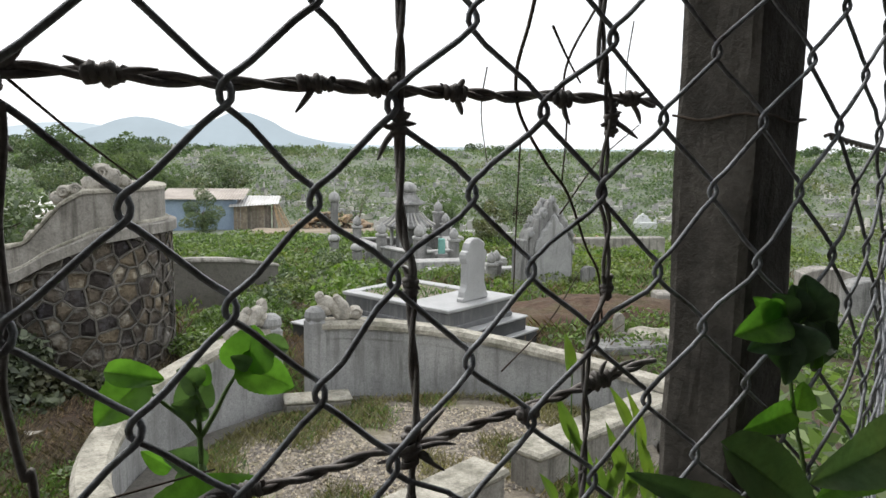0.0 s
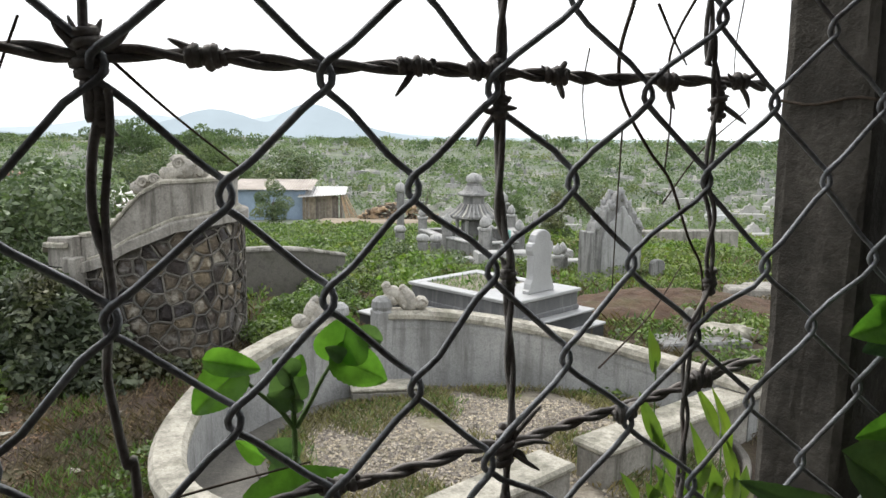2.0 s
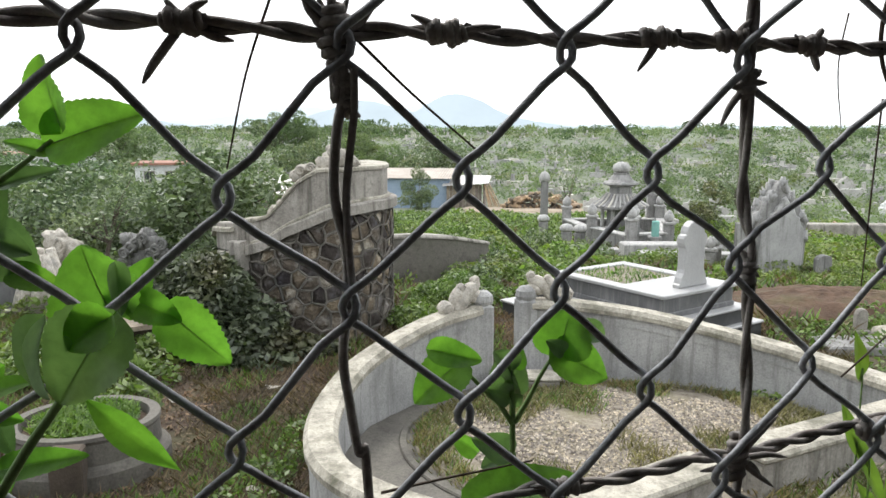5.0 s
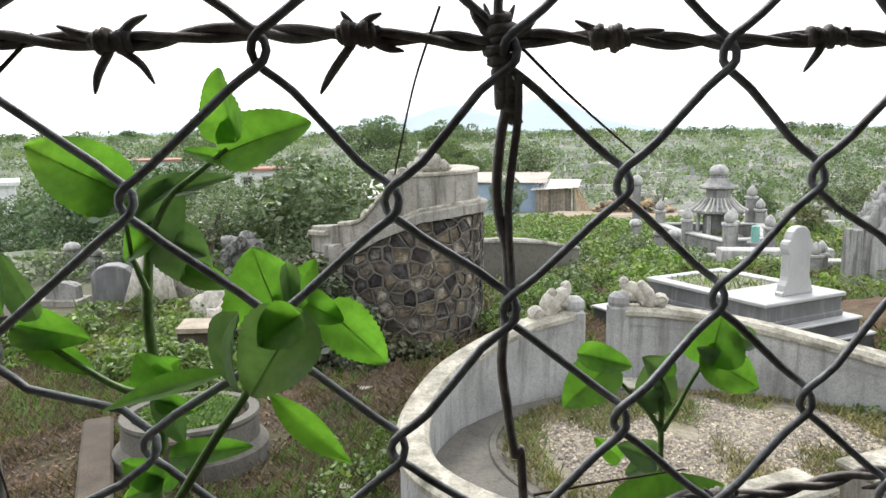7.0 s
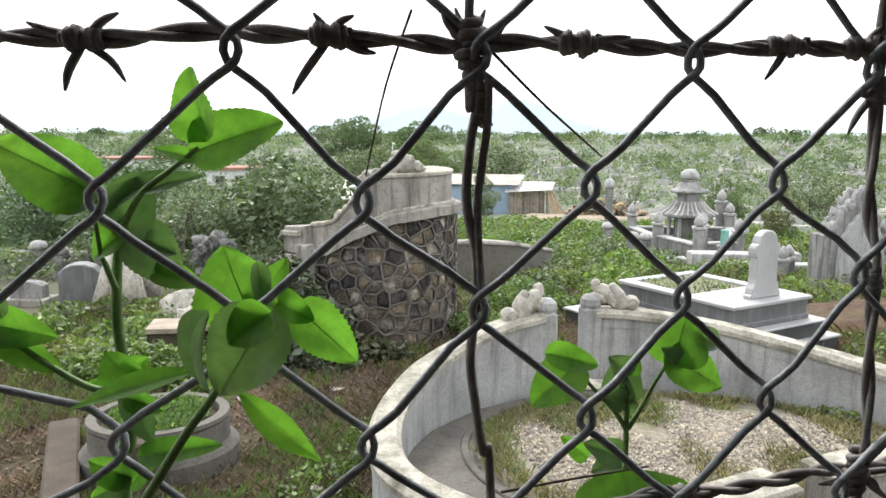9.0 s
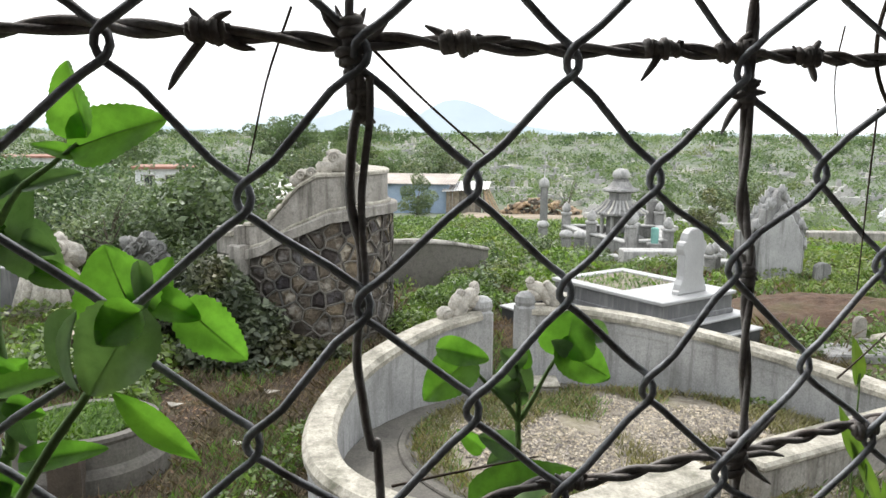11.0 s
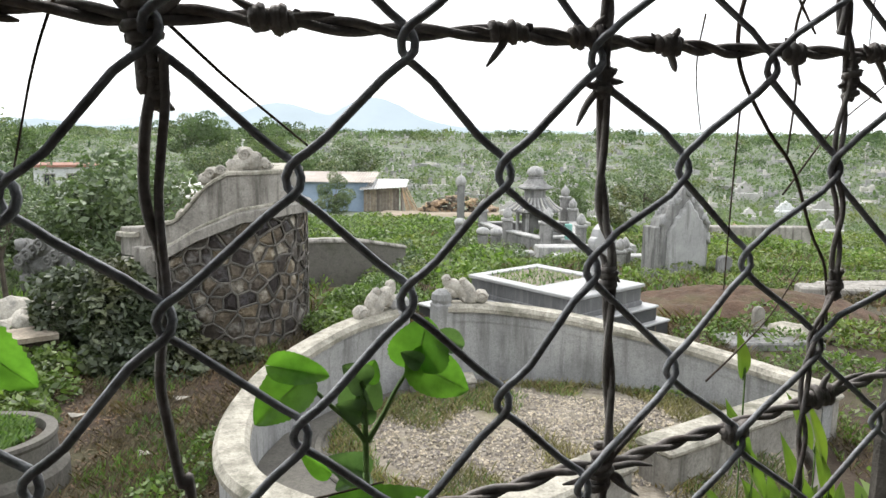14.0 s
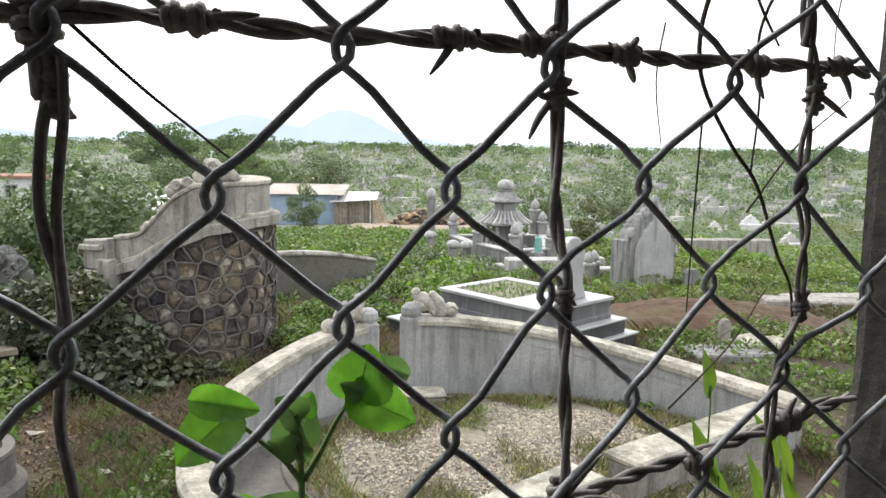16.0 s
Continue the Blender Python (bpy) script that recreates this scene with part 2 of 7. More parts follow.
# Black hills that glow in a pale haze colour; no haze is rendered.
def haze_glow_hills(name, colour):
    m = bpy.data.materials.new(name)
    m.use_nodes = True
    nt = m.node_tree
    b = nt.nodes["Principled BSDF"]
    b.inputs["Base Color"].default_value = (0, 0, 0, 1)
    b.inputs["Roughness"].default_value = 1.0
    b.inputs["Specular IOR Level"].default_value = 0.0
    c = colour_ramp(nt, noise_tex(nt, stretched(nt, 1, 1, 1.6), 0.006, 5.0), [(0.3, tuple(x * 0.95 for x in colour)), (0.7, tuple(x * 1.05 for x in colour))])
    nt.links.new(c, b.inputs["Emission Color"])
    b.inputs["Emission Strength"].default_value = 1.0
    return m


# ---- mesh helpers ----
class Geo:
    """Collects vertices and faces; ob() links them as one mesh object."""

    def __init__(self):
        self.v, self.f = [], []

    def add(self, verts, faces):
        n = len(self.v)
        self.v.extend(verts)
        self.f.extend([tuple(i + n for i in f) for f in faces])
        return self

    def box(self, size, at=(0, 0, 0), turn=None, bevel=0.0, taper=1.0):
        sx, sy, sz = (s / 2 for s in size)
        b = min(bevel, sx * 0.9, sy * 0.9, sz * 0.9)
        m = (turn or Matrix()).to_4x4()
        if b <= 0:
            vs = [Vector((x * sx * (taper if z > 0 else 1), y * sy * (taper if z > 0 else 1), z * sz)) for x in (-1, 1) for y in (-1, 1) for z in (-1, 1)]
            fs = [(0, 1, 3, 2), (4, 6, 7, 5), (0, 4, 5, 1), (2, 3, 7, 6), (0, 2, 6, 4), (1, 5, 7, 3)]
        else:
            vs, fs, rings = [], [], []
            for z, ins in ((-sz, b), (-sz + b, 0), (sz - b, 0), (sz, b)):
                k = 1 + (taper - 1) * (z + sz) / (2 * sz)
                x1, y1 = sx * k - ins, sy * k - ins
                c = b * 0.6 if not ins else b * 0.3
                ring = [(-x1 + c, -y1), (x1 - c, -y1), (x1, -y1 + c), (x1, y1 - c), (x1 - c, y1), (-x1 + c, y1), (-x1, y1 - c), (-x1, -y1 + c)]
                rings.append(len(vs))
                vs += [Vector((x, y, z)) for x, y in ring]
            for a, c in zip(rings, rings[1:]):
                fs += [(a + i, a + (i + 1) % 8, c + (i + 1) % 8, c + i) for i in range(8)]
            fs += [tuple(reversed(range(8))), tuple(range(rings[-1], rings[-1] + 8))]
        return self.add([tuple(m @ v + Vector(at)) for v in vs], fs)

    def tube(self, pts, r, sides=6, closed_ends=True):
        pts = [Vector(p) for p in pts]
        rs = r if isinstance(r, (list, tuple)) else [r] * len(pts)
        vs, fs = [], []
        up = None
        for i, p in enumerate(pts):
            t = (pts[min(i + 1, len(pts) - 1)] - pts[max(i - 1, 0)])
            t = t.normalized() if t.length > 1e-9 else Vector((0, 0, 1))
            if up is None:
                up = t.orthogonal().normalized()
            up = (up - t * up.dot(t))
            up = up.normalized() if up.length > 1e-6 else t.orthogonal().normalized()
            w = t.cross(up)
            vs += [tuple(p + (up * math.cos(a) + w * math.sin(a)) * rs[i]) for a in (2 * math.pi * k / sides for k in range(sides))]
        for i in range(len(pts) - 1):
            a, b = i * sides, (i + 1) * sides
            fs += [(a + k, a + (k + 1) % sides, b + (k + 1) % sides, b + k) for k in range(sides)]
        if closed_ends:
            fs += [tuple(reversed(range(sides))), tuple(range((len(pts) - 1) * sides, len(pts) * sides))]
        return self.add(vs, fs)

    def lathe(self, profile, at=(0, 0, 0), sides=20, squash=(1, 1), turn=0.0):
        vs, fs = [], []
        for r, z in profile:
            vs += [(at[0] + math.cos(a) * r * squash[0], at[1] + math.sin(a) * r * squash[1], at[2] + z) for a in (turn + 2 * math.pi * k / sides for k in range(sides))]
        for i in range(len(profile) - 1):
            a, b = i * sides, (i + 1) * sides
            fs += [(a + k, a + (k + 1) % sides, b + (k + 1) % sides, b + k) for k in range(sides)]
        fs += [tuple(reversed(range(sides))), tuple(range((len(profile) - 1) * sides, len(profile) * sides))]
        return self.add(vs, fs)

    def lump(self, at, size, rough=0.15, seed=0, rings=7, sides=10):
        vs, fs = [], []
        for i in range(rings + 1):
            th = math.pi * i / rings
            for k in range(sides):
                a = 2 * math.pi * k / sides
                d = Vector((math.sin(th) * math.cos(a), math.sin(th) * math.sin(a), math.cos(th)))
                g = 1 + rough * noise.noise(d * 1.8 + Vector((seed * 3.7, seed * 1.3, 0))) * 2
                vs.append((at[0] + d.x * size[0] * g, at[1] + d.y * size[1] * g, at[2] + d.z * size[2] * g))
        for i in range(rings):
            fs += [(i * sides + k, (i + 1) * sides + k, (i + 1) * sides + (k + 1) % sides, i * sides + (k + 1) % sides) for k in range(sides)]
        return self.add(vs, fs)

    def prism(self, outline, depth, m=None, round_edge=0.0):
        """An outline in x, z, pushed along y by depth, with softened rims."""
        m = m or Matrix()
        n = len(outline)
        cx, cz = sum(p[0] for p in outline) / n, sum(p[1] for p in outline) / n
        e = round_edge
        layers = [(0, 1 - e * 2), (e * 0.5, 1)] if e else [(0, 1)]
        layers = [(y, k) for y, k in layers] + [(depth - y, k) for y, k in reversed(layers)]
        vs, fs = [], []
        for y, k in layers:
            vs += [tuple(m @ Vector((cx + (x - cx) * k, y, cz + (z - cz) * k))) for x, z in outline]
        for L in range(len(layers) - 1):
            a, b = L * n, (L + 1) * n
            fs += [(a + i, a + (i + 1) % n, b + (i + 1) % n, b + i) for i in range(n)]
        fs += [tuple(reversed(range(n))), tuple(range((len(layers) - 1) * n, len(layers) * n))]
        return self.add(vs, fs)

    def ob(self, name, material, parent=None, label="", smooth=False):
        me = bpy.data.meshes.new(name)
        me.from_pydata([tuple(v) for v in self.v], [], self.f)
        if material:
            me.materials.append(material)
        if smooth:
            me.shade_smooth()
        me.update()
        o = new(name, me)
        if parent:
            o.parent = parent
        if label:
            o["label"] = label
        return o


def fix_normals(o):
    bm = bmesh.new()
    bm.from_mesh(o.data)
    bmesh.ops.recalc_face_normals(bm, faces=bm.faces)
    bm.to_mesh(o.data)
    bm.free()
    return o


def thing(name, label, category, group="", kind="", at=(0, 0, 0)):
    o = new(name)
    o.location = at
    o.empty_display_size = 0.05
    return tagged(o, label, category, group, kind)


def quads(name, V, material, parent=None, per=4):
    """One mesh from an array of n x per corners: n separate faces."""
    n = len(V)
    me = bpy.data.meshes.new(name)
    me.vertices.add(n * per)
    me.vertices.foreach_set("co", np.asarray(V, dtype=np.float32).reshape(-1))
    me.loops.add(n * per)
    me.loops.foreach_set("vertex_index", np.arange(n * per, dtype=np.int32))
    me.polygons.add(n)
    me.polygons.foreach_set("loop_start", np.arange(0, n * per, per, dtype=np.int32))
    me.polygons.foreach_set("loop_total", np.full(n, per, dtype=np.int32))
    me.materials.append(material)
    me.update(calc_edges=True)
    o = new(name, me)
    if parent:
        o.parent = parent
    return o


def leaf_quads(centres, size, rng, long=2.0, upright=0.35, spread_size=0.4):
    """Diamond leaves round the given centres, turned at random."""
    n = len(centres)
    d = rng.normal(size=(n, 3))
    d[:, 2] = d[:, 2] * 0.7
    d /= np.linalg.norm(d, axis=1)[:, None]
    nrm = rng.normal(size=(n, 3)) * (1 - upright)
    nrm[:, 2] += upright * 1.6
    w = np.cross(d, nrm)
    w /= np.linalg.norm(w, axis=1)[:, None] + 1e-9
    s = size * (1 + spread_size * rng.normal(size=n)).clip(0.35, 2.2)
    s = s[:, None]
    V = np.empty((n, 4, 3))
    V[:, 0] = centres - d * s * 0.5
    V[:, 1] = centres + w * s * 0.5 / long - d * s * 0.06
    V[:, 2] = centres + d * s * 0.5
    V[:, 3] = centres - w * s * 0.5 / long - d * s * 0.06
    return V


def blob_points(blobs, n, rng, shell=0.55):
    """Points in lumpy clusters: blobs are x, y, z, rx, ry, rz."""
    B = np.array(blobs, float)
    vol = (B[:, 3] * B[:, 4] * B[:, 5]) ** 0.75
    i = rng.choice(len(B), n, p=vol / vol.sum())
    d = rng.normal(size=(n, 3))
    d /= np.linalg.norm(d, axis=1)[:, None]
    r = rng.random(n) ** (1 / 3) * (1 - shell) + shell * rng.random(n) ** 0.15
    return B[i, :3] + d * r[:, None] * B[i, 3:]


def blades(bases, height, lean, rng, width=0.012):
    """Grass: three-cornered blades that bend over a little."""
    n = len(bases)
    a = rng.random(n) * 2 * np.pi
    h = height * (0.5 + rng.random(n))
    tip = bases + np.stack([np.cos(a) * lean * h, np.sin(a) * lean * h, h], 1)
    w = np.stack([-np.sin(a), np.cos(a), 0 * a], 1) * (width * (0.6 + 0.8 * rng.random(n)))[:, None]
    V = np.empty((n, 4, 3))
    mid = bases * 0.45 + tip * 0.55 + np.stack([0 * a, 0 * a, 0.12 * h], 1)
    V[:, 0], V[:, 1], V[:, 2], V[:, 3] = bases - w, bases + w, mid + w * 0.7, tip
    return V


def spline(pts, steps):
    """A smooth line through a few points of any dimension."""
    P = [Vector(p) for p in pts]
    P = [P[0] * 2 - P[1]] + P + [P[-1] * 2 - P[-2]]
    out = []
    for i in range(1, len(P) - 2):
        p0, p1, p2, p3 = P[i - 1:i + 3]
        for s in range(steps):
            t = s / steps
            out.append(0.5 * (2 * p1 + (p2 - p0) * t + (2 * p0 - 5 * p1 + 4 * p2 - p3) * t * t + (3 * p1 - p0 - 3 * p2 + p3) * t ** 3))
    return out + [P[-2]]


# ---- ground ----
def ground_height(x, y):
    """Bank at the fence, level graves, a slow fall, then a rising far slope."""
    r = np.hypot(x, y)
    z = np.interp(r, [0, 0.9, 2.6, 9, 20, 50, 75, 130, 230, 380, 560, 1500, 4000], [0.75, 0.75, 0, 0, -0.6, -2.9, -3.4, -3.0, -1.2, 1.2, 2.3, 2.0, 0])
    z = np.where(y < 0, np.maximum(z, 0.75), z)
    lump = 0.05 * np.sin(x * 1.7 + 0.6 * y) * np.sin(y * 1.3 - 0.4 * x) + 0.02 * np.sin(x * 4.1 + 1) * np.sin(y * 3.7)
    z = z - 3.2 * np.exp(-((x + 41) ** 2 + (y - 37) ** 2) / 260.0)
    far = np.clip((r - 60) / 120, 0, 1)
    roll = far * (0.8 * np.sin(x * 0.031 + 1.2) * np.sin(y * 0.027) + 0.35 * np.sin(x * 0.11 + y * 0.06))
    return z + lump * np.clip((r - 2.5) / 4, 0.0, 1) * 0.6 + roll * np.clip((900 - r) / 500, 0, 1)


def gh(x, y):
    return float(ground_height(np.array(float(x)), np.array(float(y))))


def build_ground():
    u = np.linspace(-1, 1, 261)
    xs = 3.0 * np.sinh(u * 7.4)
    v = np.linspace(-0.32, 1, 261)
    ys = 4.5 + 3.6 * np.sinh((v - 0.12) * 7.9)
    X, Y = np.meshgrid(xs, ys)
    Z = ground_height(X, Y)
    V = np.stack([X, Y, Z], -1).reshape(-1, 3)
    n, m = X.shape
    f = [(i * m + j, i * m + j + 1, (i + 1) * m + j + 1, (i + 1) * m + j) for i in range(n - 1) for j in range(m - 1)]
    g = Geo()
    g.v, g.f = [tuple(p) for p in V], f
    mat = M["soil"]
    o = g.ob("ground", mat, smooth=True)
    nt = mat.node_tree
    b = nt.nodes["Principled BSDF"]
    old = b.inputs["Base Color"].links[0].from_socket
    geo = nt.nodes.new("ShaderNodeNewGeometry")
    ln = nt.nodes.new("ShaderNodeVectorMath")
    ln.operation = "LENGTH"
    nt.links.new(geo.outputs["Position"], ln.inputs[0])
    far = spread(nt, ln.outputs["Value"], 9, 24)
    # turf greyed like the far scrub, with haze in its colour
    turf = colour_ramp(nt, noise_tex(nt, stretched(nt, 1, 1, 1), 0.12, 6.0), [(0.3, (0.10, 0.122, 0.082)), (0.55, (0.135, 0.158, 0.108)), (0.72, (0.20, 0.198, 0.148))])
    nt.links.new(mixed(nt, old, turf, far), b.inputs["Base Color"])
    return tagged(o, "brown soil with dead grass and weeds between the graves", "ground", kind="structure")


build_ground()


# ---- horseshoe tomb ----
def swept_wall(path, thick, z0, name, material, parent, top=lambda h: h, bottom=None, label="", chamfer=0.0):
    """A wall along points (x, y, height); top and bottom give its section from that height."""
    g = Geo()
    n = len(path)
    vs, fs = [], []
    for i, p in enumerate(path):
        t = path[min(i + 1, n - 1)] - path[max(i - 1, 0)]
        s = Vector((-t.y, t.x, 0)).normalized() * thick / 2
        a, b = (bottom(p.z) if bottom else z0), top(p.z)
        c = Vector((p.x, p.y, 0))
        k = 1 - chamfer
        ring = [c - s + Vector((0, 0, a)), c + s + Vector((0, 0, a)), c + s + Vector((0, 0, b - chamfer * thick * 0.6)),
                c + s * k + Vector((0, 0, b)), c - s * k + Vector((0, 0, b)), c - s + Vector((0, 0, b - chamfer * thick * 0.6))]
        vs += [tuple(v) for v in ring]
    for i in range(n - 1):
        a, b = i * 6, (i + 1) * 6
        fs += [(a + k, a + (k + 1) % 6, b + (k + 1) % 6, b + k) for k in range(6)]
    fs += [tuple(reversed(range(6))), tuple(range((n - 1) * 6, n * 6))]
    return fix_normals(g.add(vs, fs).ob(name, material, parent, label))


def spiral(g, c, r, turns, m, tube=0.02, flip=1, sides=7):
    pts = []
    for i in range(int(turns * 14) + 1):
        a = i / 14 * 2 * math.pi
        rr = r * (1 - 0.8 * i / (turns * 14))
        pts.append(m @ Vector((c[0] + flip * rr * math.cos(a), 0.0, c[1] + rr * math.sin(a))))
    g.tube(pts, [tube * (1 - 0.35 * i / len(pts)) for i in range(len(pts))], sides)


def scroll_ornament(at, angle, flip, parent_label, slope=0.0, size=1.0):
    """Fleshy leaning scrolls: thick arms that end in coiled curls."""
    t = thing("scroll_ornament", parent_label, "ornament", "cloud scrolls of the tomb")
    base = Matrix.Translation(at) @ Matrix.Rotation(angle, 4, "Z") @ Matrix.Rotation(slope, 4, "Y") @ Matrix.Scale(size, 4)
    for k, (pts, rad) in enumerate(((((0.17, 0.0), (0.12, 0.06), (0.04, 0.12), (-0.015, 0.15), (-0.03, 0.18)), (0.05, 0.058, 0.052, 0.044, 0.03)),
                                    (((0.16, 0.0), (0.15, 0.08), (0.125, 0.125), (0.10, 0.165)), (0.05, 0.054, 0.046, 0.028)),
                                    (((-0.04, -0.03), (-0.03, 0.05), (0.02, 0.10), (0.07, 0.09)), (0.05, 0.05, 0.045, 0.03)),
                                    (((0.10, 0.02), (0.17, 0.045), (0.24, 0.03)), (0.045, 0.04, 0.035)))):
        line = spline([tuple(base @ Vector((x * flip, 0.006 * (-1) ** k, z))) for x, z in pts], 5)
        rr = np.interp(np.linspace(0, 1, len(line)), np.linspace(0, 1, len(rad)), rad)
        fix_normals(Geo().tube(line, [float(r) * size * (1 + 0.1 * noise.noise(p * 30)) for r, p in zip(rr, line)], 12).ob("arm", M["ornament"], t, "", True))
    for k, (cx, cz, r, f) in enumerate(((0.245, 0.05, 0.056, 1), (0.115, 0.05, 0.045, -1), (-0.03, 0.178, 0.036, 1), (0.098, 0.16, 0.034, -1), (0.02, 0.075, 0.05, 1))):
        g = Geo().lump(tuple(base @ Vector((cx * flip, 0, cz))), (r * size, r * size, r * size), 0.10, 7 + k, 9, 14)
        for y in (-r * 0.72, r * 0.72):
            spiral(g, (cx * flip, cz), r * 0.72, 1.6, base @ Matrix.Translation((0, y, 0)), r * 0.2, f * flip)
        fix_normals(g.ob("curl", M["ornament"], t, "", True))
    return t


def horseshoe_side(points, label, flip, post_at):
    t = thing("tomb_wall", label, "tomb wall", "halves of the horseshoe tomb")
    path = spline(points, 10)
    swept_wall(path, 0.15, -0.08, "wall_body", M["plaster"], t, lambda h: h - 0.055)
    swept_wall(path, 0.165, 0, "moulding", M["plaster"], t, lambda h: h - 0.06, lambda h: h - 0.15, chamfer=0.0)
    swept_wall(path, 0.215, 0, "coping", M["cap"], t, lambda h: h + 0.015, lambda h: h - 0.058, "lichen-spotted cement coping", chamfer=0.28)
    x, y, h = post_at
    post = Geo()
    post.box((0.17, 0.19, h + 0.04), (x, y, (h - 0.04) / 2), Matrix.Rotation(0.35, 4, "Z"), 0.03)
    post.lathe([(0.02, 0), (0.085, 0.01), (0.098, 0.05), (0.09, 0.10), (0.05, 0.135), (0.01, 0.145)], (x, y, h - 0.03), 14)
    fix_normals(post.ob("end_post", M["plaster"], t))
    return t


horseshoe_side([(-0.60, 6.40, 0.76), (-0.92, 6.12, 0.71), (-1.17, 5.80, 0.64), (-1.40, 5.36, 0.55), (-1.47, 4.9, 0.49), (-1.43, 4.4, 0.46), (-1.28, 3.95, 0.45), (-1.0, 3.62, 0.45), (-0.55, 3.38, 0.45), (-0.1, 3.34, 0.42), (0.2, 3.5, 0.40)],
               "curved grey plastered wall of a horseshoe tomb with rounded coping", 1, (-0.55, 6.44, 0.78))
horseshoe_side([(-0.12, 6.72, 0.75), (0.27, 6.76, 0.735), (0.9, 6.68, 0.68), (1.6, 6.50, 0.57), (2.08, 6.24, 0.50), (2.5, 5.78, 0.46), (2.78, 5.42, 0.44)],
               "long pale plastered tomb wall with dark weather streaks", -1, (-0.17, 6.70, 0.78))
scroll_ornament((-0.62, 6.42, 0.755), math.atan2(-0.28, -0.32), 1, "carved grey stone cloud scrolls on the sloping wall end", 0.16, 1.25)
scroll_ornament((-0.10, 6.73, 0.765), 0.06, 1, "carved pale stone cloud scrolls beside the end post", 0.03, 1.2)


def front_walls():
    for pts, lab in (([(0.2, 3.72), (0.95, 4.32)], "short cement front wall of the tomb"), ([(1.22, 4.5), (2.85, 5.62)], "long low cement front wall with mossy top")):
        (x0, y0), (x1, y1) = pts
        L, a = math.hypot(x1 - x0, y1 - y0), math.atan2(y1 - y0, x1 - x0)
        t = thing("front_wall", lab, "low wall", "front walls of the tomb")
        r = Matrix.Rotation(a, 4, "Z")
        c = ((x0 + x1) / 2, (y0 + y1) / 2)
        fix_normals(Geo().box((L, 0.24, 0.38), (c[0], c[1], 0.13), r, 0.015).ob("wall_body", M["parapet"], t))
        fix_normals(Geo().box((L + 0.03, 0.30, 0.06), (c[0], c[1], 0.345), r, 0.02).ob("coping", M["cap"], t, "tan weathered cement coping"))


front_walls()


def gravel_bed():
    cx, cy, rx, ry = 0.75, 5.25, 1.75, 1.28
    g = Geo()
    prof = [(0.0, 0.12), (0.3, 0.118), (0.6, 0.105), (0.85, 0.08), (0.97, 0.06), (1.0, -0.05)]
    vs, fs = [], []
    N = 56
    for r, z in prof:
        for k in range(N):
            a = 2 * math.pi * k / N
            vs.append((cx + rx * r * math.cos(a), cy + ry * r * math.sin(a), z + 0.012 * noise.noise(Vector((r * 5 * math.cos(a), r * 5 * math.sin(a), 0)))))
    for i in range(len(prof) - 1):
        fs += [(i * N + k, (i + 1) * N + k, (i + 1) * N + (k + 1) % N, i * N + (k + 1) % N) for k in range(N)]
    bed = thing("gravel_bed", "low round mound of pale gravel inside a thin mossy cement kerb", "gravel bed")
    fix_normals(g.add(vs, fs).ob("mound", M["gravel_bed"], bed, smooth=True))
    ring = [(cx + (rx + 0.045) * math.cos(a), cy + (ry + 0.045) * math.sin(a), 0.03) for a in (2 * math.pi * k / 72 for k in range(73))]
    pth = [Vector(p) for p in ring]
    swept_wall([Vector((p.x, p.y, 0.058)) for p in pth], 0.06, -0.05, "kerb", M["old_ring"], bed, lambda h: h, None, "thin mossy cement kerb", 0.3)
    yard = Geo()
    floor = [(-0.5, 6.4), (-1.05, 5.85), (-1.33, 5.33), (-1.40, 4.9), (-1.36, 4.4), (-1.2, 3.98), (-0.95, 3.7), (-0.5, 3.45), (0.2, 3.6), (1.0, 4.3), (2.8, 5.5), (2.45, 5.75), (2.02, 6.2), (1.55, 6.43), (0.9, 6.6), (0.25, 6.68), (-0.2, 6.65)]
    yard.add([(x, y, 0.038) for x, y in floor] + [(x, y, -0.1) for x, y in floor], [tuple(range(len(floor)))] + [(i, (i + 1) % len(floor), (i + 1) % len(floor) + len(floor), i + len(floor)) for i in range(len(floor))])
    tagged(fix_normals(yard.ob("tomb_floor", M["old_ring"])), "dark stained cement floor inside the horseshoe", "floor", kind="structure")
    rng = np.random.default_rng(3)
    n = 16000
    a, r = rng.random(n) * 2 * np.pi, np.sqrt(rng.random(n)) * 0.93
    X, Y = cx + rx * r * np.cos(a), cy + ry * r * np.sin(a)
    keep = (np.sin(X * 3.1 + 1) * np.sin(Y * 4.3) + 0.6 * np.sin(X * 7 + Y * 5)) > -0.3 - 0.8 * (r < 0.66) + 0.7 * (r > 0.8)
    X, Y, r = X[keep], Y[keep], r[keep]
    Z = np.interp(r, [p[0] for p in prof], [p[1] for p in prof]) + 0.006
    peb = Geo()
    octa = np.array([(1, 0, 0), (0, 1, 0), (-1, 0, 0), (0, -1, 0), (0, 0, 0.8), (0, 0, -0.6)])
    of = [(0, 1, 4), (1, 2, 4), (2, 3, 4), (3, 0, 4), (1, 0, 5), (2, 1, 5), (3, 2, 5), (0, 3, 5)]
    for x, y, z in zip(X, Y, Z):
        s = 0.006 + 0.010 * rng.random()
        ang = rng.random() * 6.3
        c, sn = math.cos(ang), math.sin(ang)
        k = octa * (s * (0.7 + 0.6 * rng.random(3)))
        peb.add([(x + p[0] * c - p[1] * sn, y + p[0] * sn + p[1] * c, z + p[2]) for p in k], of)
    tagged(peb.ob("gravel", M["pebble"]), "loose pale limestone chips spread over the mound", "gravel", kind="stuff")
